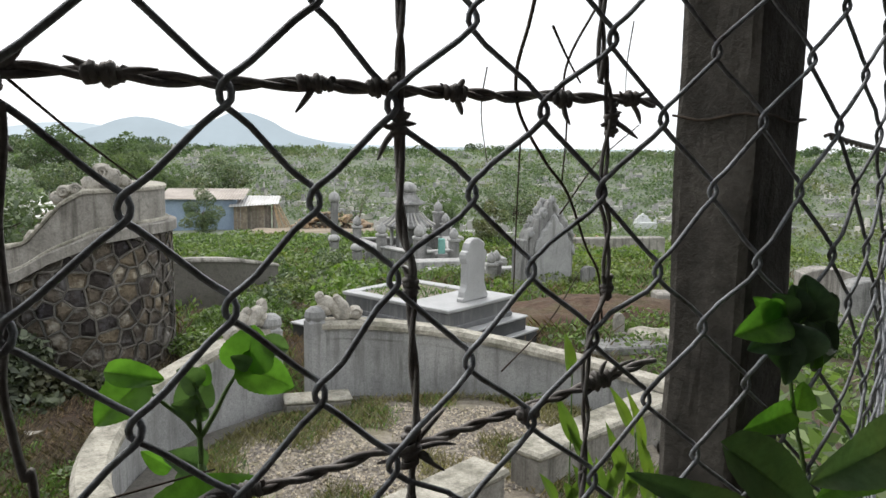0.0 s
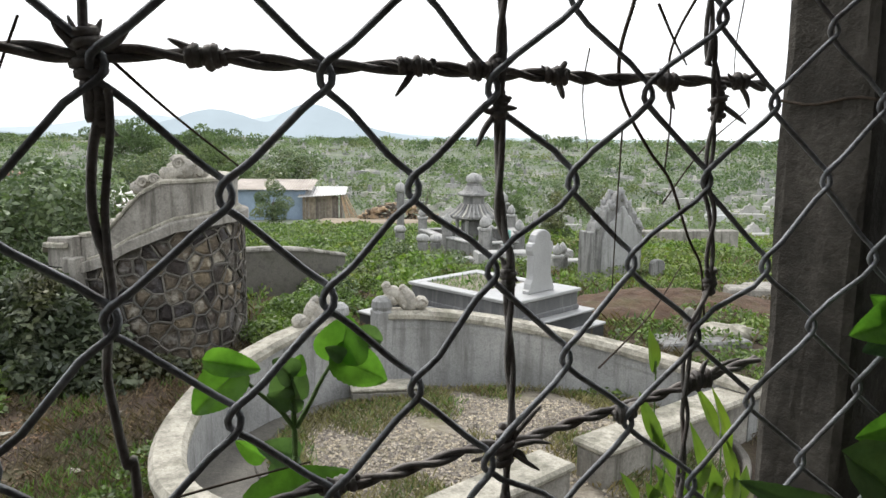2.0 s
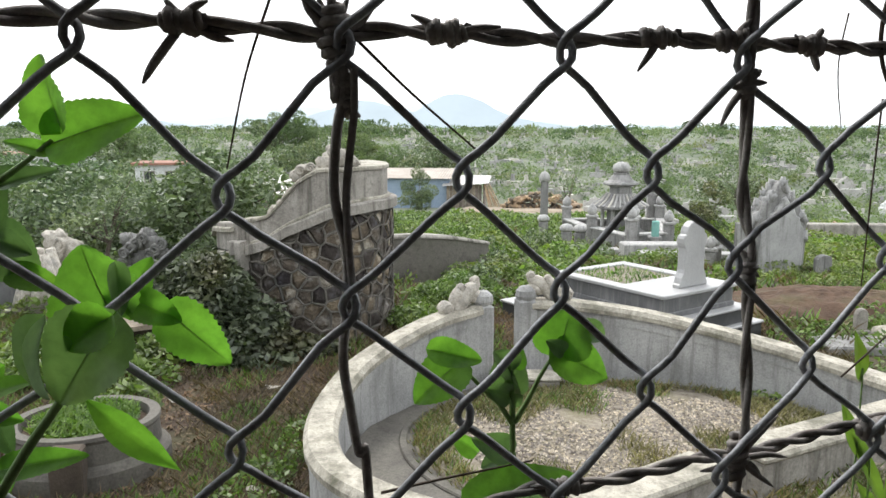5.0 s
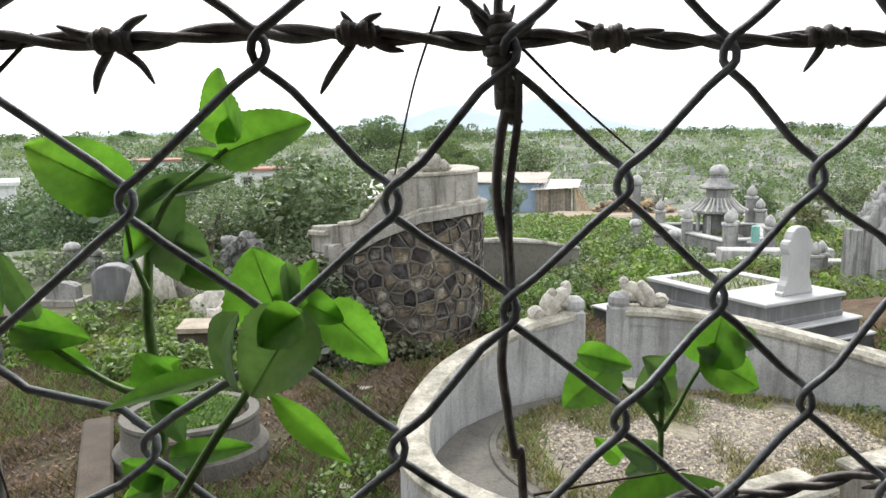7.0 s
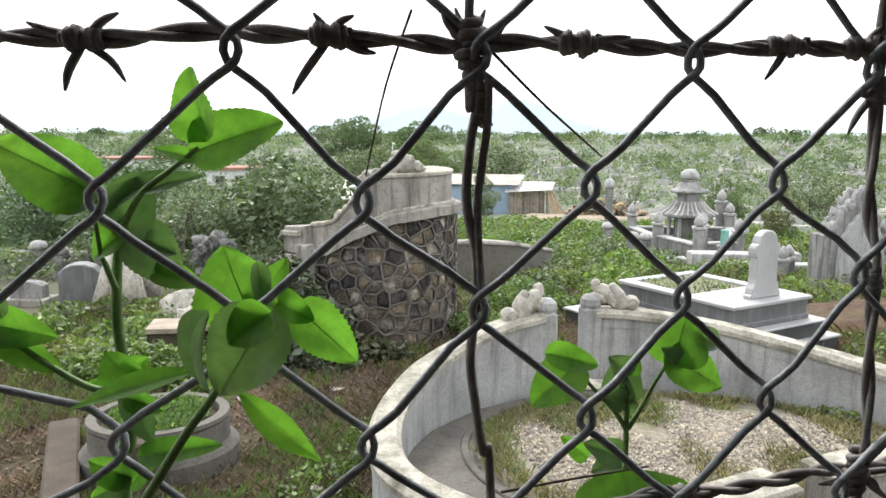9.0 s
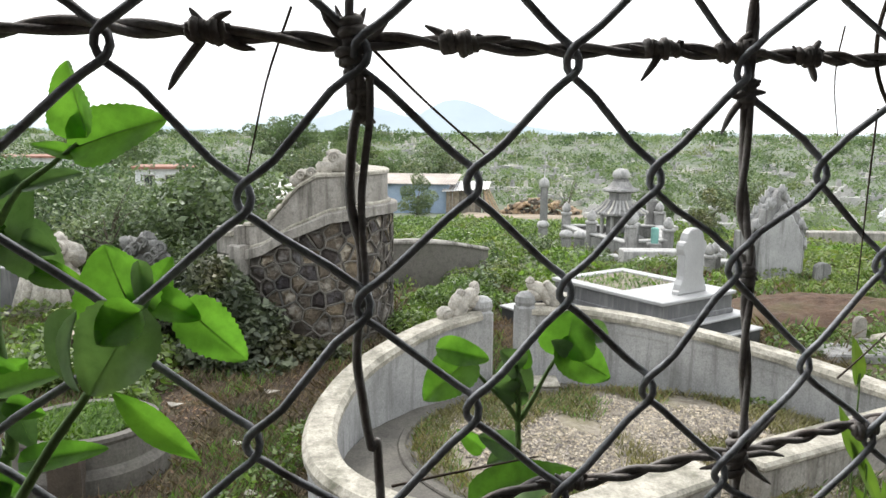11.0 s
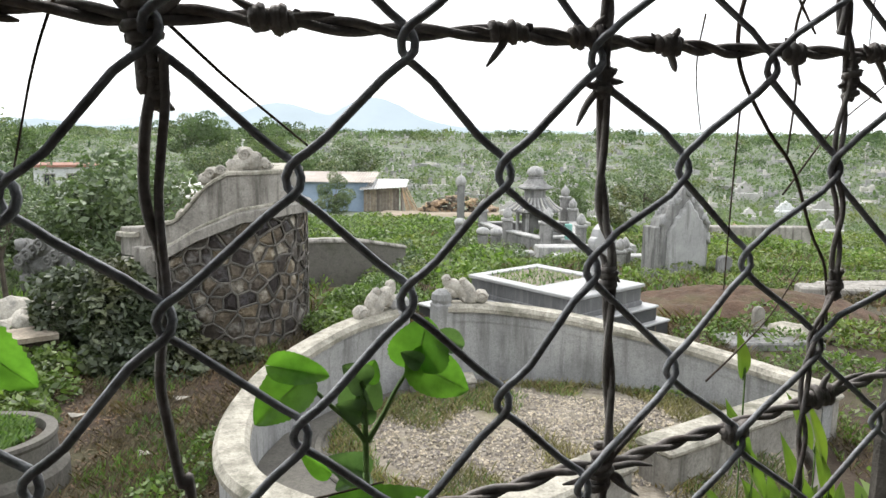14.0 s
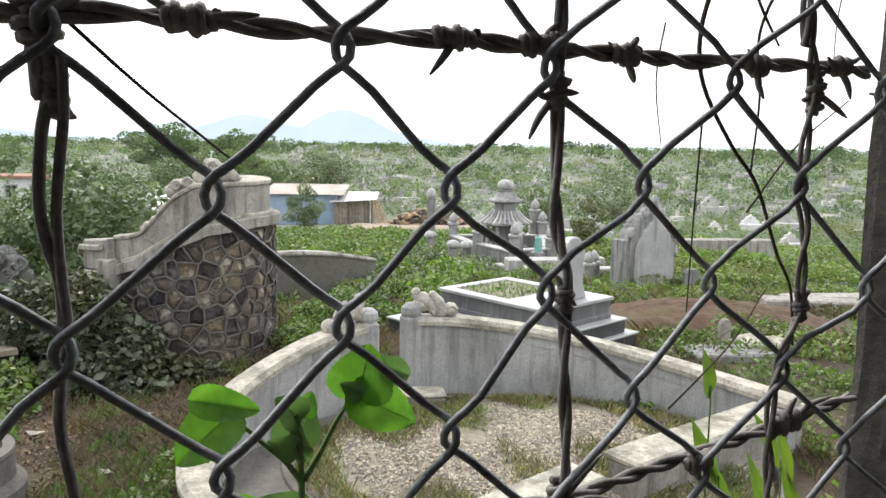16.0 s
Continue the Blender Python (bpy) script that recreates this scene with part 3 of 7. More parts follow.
    for name, mat, n, hgt, patch in (("dry_grass", M["bed_grass"], 22000, 0.055, 0.12), ("green_grass", M["grass"], 9000, 0.05, 0.42)):
        a, r = rng.random(n) * 2 * np.pi, np.sqrt(rng.random(n)) * 0.99
        X, Y = cx + rx * r * np.cos(a), cy + ry * r * np.sin(a)
        k = (np.sin(X * 2.3 + 2 * patch * 9) * np.sin(Y * 3.3 + 1) + 0.5 * np.sin(X * 9 + Y * 3)) > patch + 0.3 - np.interp(r, [0.3, 0.62, 1.0], [-0.3, 0.45, 1.0]) + 0.6 * (rng.random(n) - 0.5)
        Z = np.interp(r, [p[0] for p in prof], [p[1] for p in prof])
        tagged(quads(name, blades(np.stack([X, Y, Z], 1)[k], hgt, 0.8, rng, 0.004), mat), name.replace("_", " ") + " growing round the edge of the gravel mound", "grass", kind="stuff")


gravel_bed()
blk = thing("stone_block", "small pale cement offering block inside the tomb", "block")
fix_normals(Geo().box((0.56, 0.24, 0.20), (-0.15, 6.28, 0.06), Matrix.Rotation(0.12, 4, "Z"), 0.015).ob("block_body", M["parapet"], blk))
fix_normals(Geo().box((0.58, 0.26, 0.03), (-0.15, 6.28, 0.175), Matrix.Rotation(0.12, 4, "Z"), 0.01).ob("block_top", M["cap"], blk))


# ---- tiered granite grave ----
def granite_grave():
    U, W = Vector((0.663, -0.749, 0)), Vector((0.749, 0.663, 0))
    C = Vector((1.13, 8.62, 0))
    rot = Matrix(((U.x, W.x, 0), (U.y, W.y, 0), (0, 0, 1))).to_4x4()
    t = thing("tiered_grave", "tiered grey granite grave with white stone edges and a planted bed", "grave")

    def slab(name, u0, u1, w0, w1, z0, z1, mat, bevel=0.008, label=""):
        p = C + U * (u0 + u1) / 2 + W * (w0 + w1) / 2
        return fix_normals(Geo().box((u1 - u0, w1 - w0, z1 - z0), (p.x, p.y, (z0 + z1) / 2), rot, bevel).ob(name, mat, t, label))

    slab("lower_tier", -1.45, 0.98, -0.88, 0.90, -0.3, 0.165, M["dark_granite"], 0.006, "black granite lower tier")
    slab("lower_tread", -1.47, 1.0, -0.90, 0.92, 0.165, 0.195, M["marble"])
    slab("middle_tier", -1.0, 0.92, -0.73, 0.74, 0.195, 0.345, M["dark_granite"], 0.006)
    slab("middle_tread", -1.02, 0.94, -0.75, 0.76, 0.345, 0.372, M["marble"])
    slab("upper_box", -0.80, 0.80, -0.59, 0.59, 0.372, 0.585, M["granite"], 0.006, "grey granite box")
    slab("plinth_strip", -0.815, 0.815, -0.605, 0.605, 0.372, 0.43, M["granite"])
    for n, (u0, u1, w0, w1) in dict(a=(-0.83, -0.70, -0.62, 0.62), b=(0.16, 0.83, -0.62, 0.62), c=(-0.70, 0.16, -0.62, -0.46), d=(-0.70, 0.16, 0.46, 0.62)).items():
        slab("top_slab", u0, u1, w0, w1, 0.585, 0.625, M["marble"])
    slab("planting_soil", -0.70, 0.16, -0.46, 0.46, 0.56, 0.60, M["gravel_bed"], 0)
    rng = np.random.default_rng(8)
    uv = rng.random((320, 2)) * np.array([0.82, 0.88]) + np.array([-0.68, -0.44])
    base = np.array([[*(C + U * a + W * b)[:2], 0.598] for a, b in uv])
    tagged(quads("grave_grass", np.concatenate([blades(base, 0.05, 0.8, rng, 0.006), leaf_quads(base[:90] + np.array([0, 0, 0.03]), 0.045, rng)]), M["grass"]), "weedy grass growing in the granite grave bed", "grass", kind="stuff")
    # headstone
    h = thing("headstone", "white painted headstone with scalloped shoulders on the granite grave", "headstone")
    half = [(0.235, 0), (0.235, 0.035), (0.215, 0.05), (0.205, 0.11), (0.175, 0.16), (0.165, 0.20), (0.165, 0.43), (0.185, 0.455), (0.20, 0.49), (0.20, 0.535), (0.185, 0.565), (0.15, 0.58), (0.145, 0.61), (0.125, 0.66), (0.085, 0.695), (0.04, 0.712)]
    outline = half + [(-x, z) for x, z in reversed(half)]
    m = Matrix.Translation(C + U * 0.68 + W * 0.05 + Vector((0, 0, 0.625))) @ Matrix(((W.x, -U.x, 0), (W.y, -U.y, 0), (0, 0, 1))).to_4x4()
    fix_normals(Geo().prism(outline, 0.10, m, 0.02).ob("stone_slab", M["marble"], h))


granite_grave()


# ---- rubble tomb wall with parapet ----
TC, TR = Vector((-2.78, 8.47, 0)), 1.0


def on_arc(deg, r, z):
    a = radians(deg)
    return Vector((TC.x + r * math.cos(a), TC.y + r * math.sin(a), z))


def stone_top(deg):
    return float(np.interp(deg, [-160, -118, -100, -85, -60, -30, 60], [0.90, 0.94, 1.04, 1.20, 1.38, 1.43, 1.43]))


def parapet_top(deg):
    return float(np.interp(deg, [-165, -152, -150, -122, -118, -108, -98, -88, -78, -66, 60], [1.18, 1.2, 1.27, 1.31, 1.32, 1.33, 1.38, 1.56, 1.75, 1.86, 1.89]))


def arc_band(deg0, deg1, r_in, r_out, low, high, name, mat, parent, label="", step=3):
    vs, fs = [], []
    n = int(abs(deg1 - deg0) / step) + 1
    for i in range(n):
        d = deg0 + (deg1 - deg0) * i / (n - 1)
        lo, hi = low(d), high(d)
        vs += [tuple(on_arc(d, r_in, lo)), tuple(on_arc(d, r_out, lo)), tuple(on_arc(d, r_out, hi - 0.012)), tuple(on_arc(d, r_out - 0.012, hi)), tuple(on_arc(d, r_in, hi))]
    for i in range(n - 1):
        a, b = i * 5, (i + 1) * 5
        fs += [(a + k, a + (k + 1) % 5, b + (k + 1) % 5, b + k) for k in range(5)]
    fs += [tuple(reversed(range(5))), tuple(range((n - 1) * 5, n * 5))]
    return fix_normals(Geo().add(vs, fs).ob(name, mat, parent, label))


def clip_cell(poly, a, b):
    """Keep the side of poly that is nearer to a than to b."""
    mx, my, nx, ny = (a[0] + b[0]) / 2, (a[1] + b[1]) / 2, b[0] - a[0], b[1] - a[1]
    out = []
    for i, p in enumerate(poly):
        q = poly[(i + 1) % len(poly)]
        dp, dq = (p[0] - mx) * nx + (p[1] - my) * ny, (q[0] - mx) * nx + (q[1] - my) * ny
        if dp <= 0:
            out.append(p)
        if dp * dq < 0:
            s = dp / (dp - dq)
            out.append((p[0] + (q[0] - p[0]) * s, p[1] + (q[1] - p[1]) * s))
    return out


def rubble_tomb():
    t = thing("rubble_tomb", "weathered curved tomb wall of rubble stone under a cement parapet", "tomb")
    arc_band(-122, 55, TR - 0.30, TR - 0.03, lambda d: -0.15, stone_top, "wall_core", M["joint"], t)
    arc_band(-118, 55, TR - 0.28, TR + 0.06, lambda d: stone_top(d) - 0.01, lambda d: stone_top(d) + 0.10, "cornice", M["parapet"], t, "cement cornice with a rounded edge")
    arc_band(-118, 55, TR - 0.34, TR - 0.055, lambda d: stone_top(d) + 0.10, lambda d: max(parapet_top(d), stone_top(d) + 0.2), "parapet", M["parapet"], t, "stained cement parapet with a curling top")
    arc_band(-118, 55, TR - 0.36, TR - 0.035, lambda d: max(parapet_top(d), stone_top(d) + 0.2) - 0.005, lambda d: max(parapet_top(d), stone_top(d) + 0.2) + 0.035, "parapet_lip", M["cap"], t)
    arc_band(-158, -118, TR - 0.34, TR + 0.05, lambda d: parapet_top(d) - 0.30, parapet_top, "stepped_end", M["parapet"], t)
    arc_band(-160, -121, TR - 0.36, TR + 0.10, lambda d: parapet_top(d) - 0.10, lambda d: parapet_top(d) - 0.05, "step_moulding", M["cap"], t)
    arc_band(-156, -118, TR - 0.30, TR - 0.02, lambda d: -0.15, lambda d: parapet_top(d) - 0.30, "end_wall", M["grimy"], t)
    arc_band(-121, -112, TR - 0.02, TR + 0.13, lambda d: 0.80, lambda d: 1.12, "corbel", M["parapet"], t)
    # rubble stones between raised joints
    rng = random.Random(5)
    seeds = []
    x = -2.15
    row = 0
    z = -0.1
    while z < 1.6:
        x = -2.2 + (0.1 if row % 2 else 0)
        while x < 1.1:
            seeds.append((x + rng.uniform(-0.07, 0.07), z + rng.uniform(-0.06, 0.06)))
            x += 0.178
        z += 0.158
        row += 1
    ribs = Geo()
    done = set()
    for s in seeds:
        poly = [(s[0] - 0.3, s[1] - 0.3), (s[0] + 0.3, s[1] - 0.3), (s[0] + 0.3, s[1] + 0.3), (s[0] - 0.3, s[1] + 0.3)]
        for o in seeds:
            if o != s and abs(o[0] - s[0]) < 0.5 and abs(o[1] - s[1]) < 0.5:
                poly = clip_cell(poly, s, o)
        if len(poly) < 3:
            continue
        deg = math.degrees(s[0] / TR)
        if deg < -116 or deg > 52 or s[1] < -0.05 or s[1] > stone_top(deg) - 0.03:
            continue
        poly = [(px, min(pz, stone_top(math.degrees(px)) - 0.004)) for px, pz in poly]
        cx, cz = sum(p[0] for p in poly) / len(poly), sum(p[1] for p in poly) / len(poly)
        g = Geo()
        n = len(poly)
        vs = []
        bulge = rng.uniform(-0.004, 0.022)
        for k, r in ((0.94, TR - 0.05), (0.86, TR - 0.026 + bulge * 0.6), (0.45, TR - 0.014 + bulge)):
            vs += [tuple(on_arc(math.degrees((cx + (px - cx) * k) / TR), r + rng.uniform(-0.006, 0.006), cz + (pz - cz) * k)) for px, pz in poly]
        vs.append(tuple(on_arc(math.degrees(cx / TR), TR - 0.012 + bulge, cz)))
        fs = [(L * n + i, L * n + (i + 1) % n, (L + 1) * n + (i + 1) % n, (L + 1) * n + i) for L in range(2) for i in range(n)]
        fs += [(2 * n + i, 2 * n + (i + 1) % n, 3 * n) for i in range(n)]
        fix_normals(g.add(vs, fs).ob("stone", M["rubble"], t))
        for i in range(n):
            p, q = poly[i], poly[(i + 1) % n]
            key = tuple(sorted(((round(p[0], 2), round(p[1], 2)), (round(q[0], 2), round(q[1], 2)))))
            if key in done or math.hypot(p[0] - q[0], p[1] - q[1]) < 0.02:
                continue
            done.add(key)
            pts = [on_arc(math.degrees((p[0] + (q[0] - p[0]) * k) / TR), TR + 0.006, p[1] + (q[1] - p[1]) * k) for k in (0, 0.5, 1)]
            ribs.tube(pts, 0.0115, 5)
    ribs.ob("raised_joints", M["joint"], t, "raised cement pointing between the stones")
    # a slim second ledge under the parapet
    arc_band(-116, 55, TR - 0.34, TR - 0.02, lambda d: stone_top(d) + 0.102, lambda d: stone_top(d) + 0.135, "ledge", M["cap"], t)
    arc_band(-152, -126, TR - 0.06, TR + 0.06, lambda d: parapet_top(d) - 0.36, lambda d: parapet_top(d) - 0.32, "niche_sill", M["cap"], t)
    # two broken carvings on the parapet
    for label, lobes, curls in (("small worn stone carving on the tomb parapet", ((-80, 1.80, 0.07), (-74, 1.86, 0.085), (-68, 1.87, 0.06)), ((-77, 1.87, 0.05), (-70, 1.90, 0.05))),
                                ("tall worn stone carving crowning the tomb parapet", ((-57, 1.94, 0.10), (-50, 2.0, 0.115), (-42, 1.95, 0.10), (-34, 1.92, 0.07), (-51, 2.09, 0.07)), ((-54, 2.06, 0.06), (-46, 2.02, 0.07), (-38, 1.96, 0.05)))):
        c = thing("parapet_carving", label, "carving", "carvings on the parapet")
        for k, (d, z, r) in enumerate(lobes):
            fix_normals(Geo().lump(tuple(on_arc(d, TR - 0.2, z)), (r * 1.25, r * 0.8, r * 0.9), 0.3, d + k, 8, 12).ob("lobe", M["ornament"], c, "", True))
        for d, z, r in curls:
            g = Geo()
            spiral(g, (0, 0), r, 1.8, Matrix.Translation(on_arc(d, TR - 0.12, z)) @ Matrix.Rotation(radians(d + 90), 4, "Z"), 0.018)
            g.ob("curl", M["ornament"], c, "", True)
    c = thing("dragon_scroll", "broken curling stone scrollwork behind the tomb wall", "carving")
    for i, (d, r, z) in enumerate(((-112, 0.58, 1.36), (-104, 0.55, 1.42), (-96, 0.52, 1.50), (-118, 0.56, 1.32), (-90, 0.54, 1.56))):
        g = Geo()
        spiral(g, (0, 0), 0.10, 1.8, Matrix.Translation(on_arc(d, r, z)) @ Matrix.Rotation(radians(d + 70), 4, "Z"), 0.03)
        g.ob("curl", M["ornament"], c, "", True)
        fix_normals(Geo().lump(tuple(on_arc(d, r, z - 0.08)), (0.09, 0.06, 0.10), 0.3, i).ob("lobe", M["ornament"], c, "", True))

rubble_tomb()
bw = thing("back_wall", "low curved cement tomb wall with dark water streaks", "tomb wall")
pw = spline([(-2.6, 11.5, 0.60), (-2.05, 11.62, 0.62), (-1.55, 11.9, 0.57), (-1.15, 12.5, 0.42), (-1.0, 13.1, 0.3)], 8)
swept_wall(pw, 0.16, -0.5, "wall_body", M["old_ring"], bw, lambda h: h - 0.03)
swept_wall(pw, 0.21, 0, "coping", M["parapet"], bw, lambda h: h + 0.03, lambda h: h - 0.03, "", 0.25)


# ---- round planter tomb and slab ----
def round_planter():
    at = (-3.12, 4.48, 0)
    t = thing("round_planter", "round cement grave ring with a flared foot, filled with weeds", "grave")
    g = Geo().lathe([(0.54, -0.05), (0.54, 0.12), (0.515, 0.15), (0.48, 0.17), (0.47, 0.31), (0.485, 0.335), (0.48, 0.36), (0.41, 0.36), (0.40, 0.30), (0.40, 0.0)], at, 40)
    squash = Matrix.Translation(at) @ Matrix.Scale(0.87, 4, Vector((-0.4, 0.917, 0))) @ Matrix.Translation(-Vector(at))
    fix_normals(g.ob("ring", M["old_ring"], t, smooth=False)).data.transform(squash)
    fix_normals(Geo().box((0.20, 0.12, 0.42), (-2.965, 4.035, 0.135), Matrix.Rotation(0.3, 4, "Z"), 0.015).ob("front_block", M["earthy"], t))
    rng = np.random.default_rng(2)
    fix_normals(Geo().lathe([(0.40, 0.18), (0.395, 0.30), (0.2, 0.33), (0.01, 0.335)], at, 24).ob("soil_fill", M["soil"], t)).data.transform(squash)
    a, r = rng.random(1500) * 6.283, np.sqrt(rng.random(1500)) * 0.345
    P = np.stack([at[0] + r * np.cos(a), at[1] + r * np.sin(a), 0.32 + 0.02 * rng.random(1500)], 1)
    tagged(quads("planter_weeds", np.concatenate([blades(P, 0.05, 0.9, rng, 0.006), leaf_quads(P[:900] + np.array([0, 0, 0.025]), 0.04, rng)]), M["grass"]), "small green weeds filling the round grave", "weeds", kind="stuff")
    s = fix_normals(Geo().box((0.22, 1.55, 0.16), (-3.66, 4.14, 0.04), Matrix.Rotation(0.66, 4, "Z"), 0.02).ob("kerb_slab", M["earthy"]))
    tagged(s, "long earth-stained brown cement slab lying in the dirt", "slab")


round_planter()


# ---- graves on the left ----
def grey_gravestone(x, y, w, h, d, turn, mat, label):
    t = thing("gravestone", label, "gravestone", "old gravestones")
    z = gh(x, y)
    r = Matrix.Translation((x, y, z)) @ Matrix.Rotation(turn, 4, "Z")
    out = [(-w / 2, -0.1), (w / 2, -0.1), (w / 2, h * 0.82), (w * 0.38, h * 0.93), (w * 0.15, h), (-w * 0.15, h), (-w * 0.38, h * 0.93), (-w / 2, h * 0.82)]
    fix_normals(Geo().prism(out, d, r, 0.03).ob("slab", mat, t))
    fix_normals(Geo().box((w * 1.3, d * 2.2, 0.12), tuple(r @ Vector((0, d / 2, 0.04))), Matrix.Rotation(turn, 4, "Z"), 0.01).ob("foot", M["parapet"], t))


grey_gravestone(-7.08, 8.7, 0.52, 0.68, 0.32, 0.5, M["granite"], "thick grey granite gravestone among weeds")
grey_gravestone(-8.4, 9.2, 0.5, 0.35, 0.2, 0.2, M["grimy"], "small dark gravestone beside the path")
rock = thing("rock_ornament", "pale fluted rock ornament standing by the graves", "rock")
for i in range(9):
    a = i * 0.7
    fix_normals(Geo().tube([(-6.50 + 0.30 * math.cos(a), 8.75 + 0.2 * math.sin(a), -0.1), (-6.47 + 0.22 * math.cos(a + 0.2), 8.75 + 0.15 * math.sin(a), 0.35), (-6.47 + 0.13 * math.cos(a), 8.75 + 0.08 * math.sin(a), 0.72 + 0.06 * math.sin(i * 2.3))], [0.13, 0.10, 0.06], 7).ob("flute", M["ornament"], rock, "", True))
rock = thing("carved_rock", "dark carved rock with curling relief behind the shrubs", "rock", "carved rocks")
for i, (dx, dz, r) in enumerate(((0, 0.15, 0.22), (0.12, 0.42, 0.2), (-0.16, 0.45, 0.18), (0.3, 0.62, 0.2), (0.05, 0.68, 0.2), (0.45, 0.4, 0.16), (-0.2, 0.72, 0.12), (0.2, 0.8, 0.12))):
    fix_normals(Geo().lump((-6.75 + dx, 11.6, dz + gh(-6.7, 11.6)), (r * 1.1, r * 0.7, r), 0.35, i, 8, 12).ob("lobe", M["grimy"], rock, "", True))
for i in range(7):
    g = Geo()
    spiral(g, (0, 0), 0.1, 1.7, Matrix.Translation((-6.9 + 0.11 * i, 11.4, 0.25 + 0.09 * (i % 4))) @ Matrix.Rotation(0.4 * i, 4, "Y"), 0.028)
    g.ob("curl", M["grimy"], rock, "", True)
rock = thing("carved_rock", "pale carved rock with curling relief near the fence", "rock", "carved rocks")
for i, (dx, dz, r) in enumerate(((0, 0.1, 0.2), (-0.05, 0.3, 0.2), (0.06, 0.48, 0.17), (-0.05, 0.6, 0.12))):
    fix_normals(Geo().lump((-6.7 + 1.4 * dx, 9.5, dz * 1.3), (r * 1.5, r * 1.1, r * 1.3), 0.3, i + 20, 8, 12).ob("lobe", M["ornament"], rock, "", True))
for i in range(6):
    g = Geo()
    spiral(g, (0, 0), 0.08, 1.6, Matrix.Translation((-6.85 + 0.07 * i, 9.27, 0.26 + 0.12 * (i % 5))) @ Matrix.Rotation(0.5 * i, 4, "Y") @ Matrix.Scale(1.3, 4), 0.03)
    g.ob("curl", M["ornament"], rock, "", True)
tb = thing("stone_table", "thin curved tan stone slab on a dark low base", "slab")
sl = spline([(-4.72, 6.78, 0.33), (-4.38, 6.92, 0.325), (-4.04, 7.16, 0.33)], 6)
swept_wall(sl, 0.46, 0, "slab_top", M["tan_stone"], tb, lambda h: h, lambda h: h - 0.05)
swept_wall(sl, 0.34, -0.05, "slab_base", M["earthy"], tb, lambda h: h - 0.05)


# ---- pavilion grave behind ----
def bud_post(x, y, h, w=0.24, mat="pale_grey", z=None, group="bud-topped posts"):
    z = gh(x, y) if z is None else z
    t = thing("bud_post", "grey stone post with a lotus bud finial", "post", group)
    fix_normals(Geo().box((w, w, h + 0.3), (x, y, z + h / 2 - 0.15), None, 0.015).ob("shaft", M["grey_stone"], t))
    fix_normals(Geo().box((w * 1.25, w * 1.25, 0.06), (x, y, z + h + 0.03), None, 0.01).ob("collar", M["pale_grey"], t))
    k = w / 0.24
    fix_normals(Geo().lathe([(0.05 * k, 0), (0.10 * k, 0.02), (0.125 * k, 0.09 * k), (0.11 * k, 0.16 * k), (0.06 * k, 0.23 * k), (0.012, 0.28 * k)], (x, y, z + h + 0.06), 12).ob("bud", M[mat], t, "", True))


def round_cap_post(x, y, h, w=0.24):
    z = gh(x, y)
    t = thing("capped_post", "grey cement post with a round cap", "post", "round-capped posts")
    fix_normals(Geo().box((w, w, h + 0.3), (x, y, z + h / 2 - 0.15), None, 0.015).ob("shaft", M["grimy"], t))
    fix_normals(Geo().lathe([(w * 0.35, 0), (w * 0.62, 0.03), (w * 0.68, 0.09), (w * 0.5, 0.16), (w * 0.1, 0.19)], (x, y, z + h), 14).ob("cap", M["pale_grey"], t, "", True))


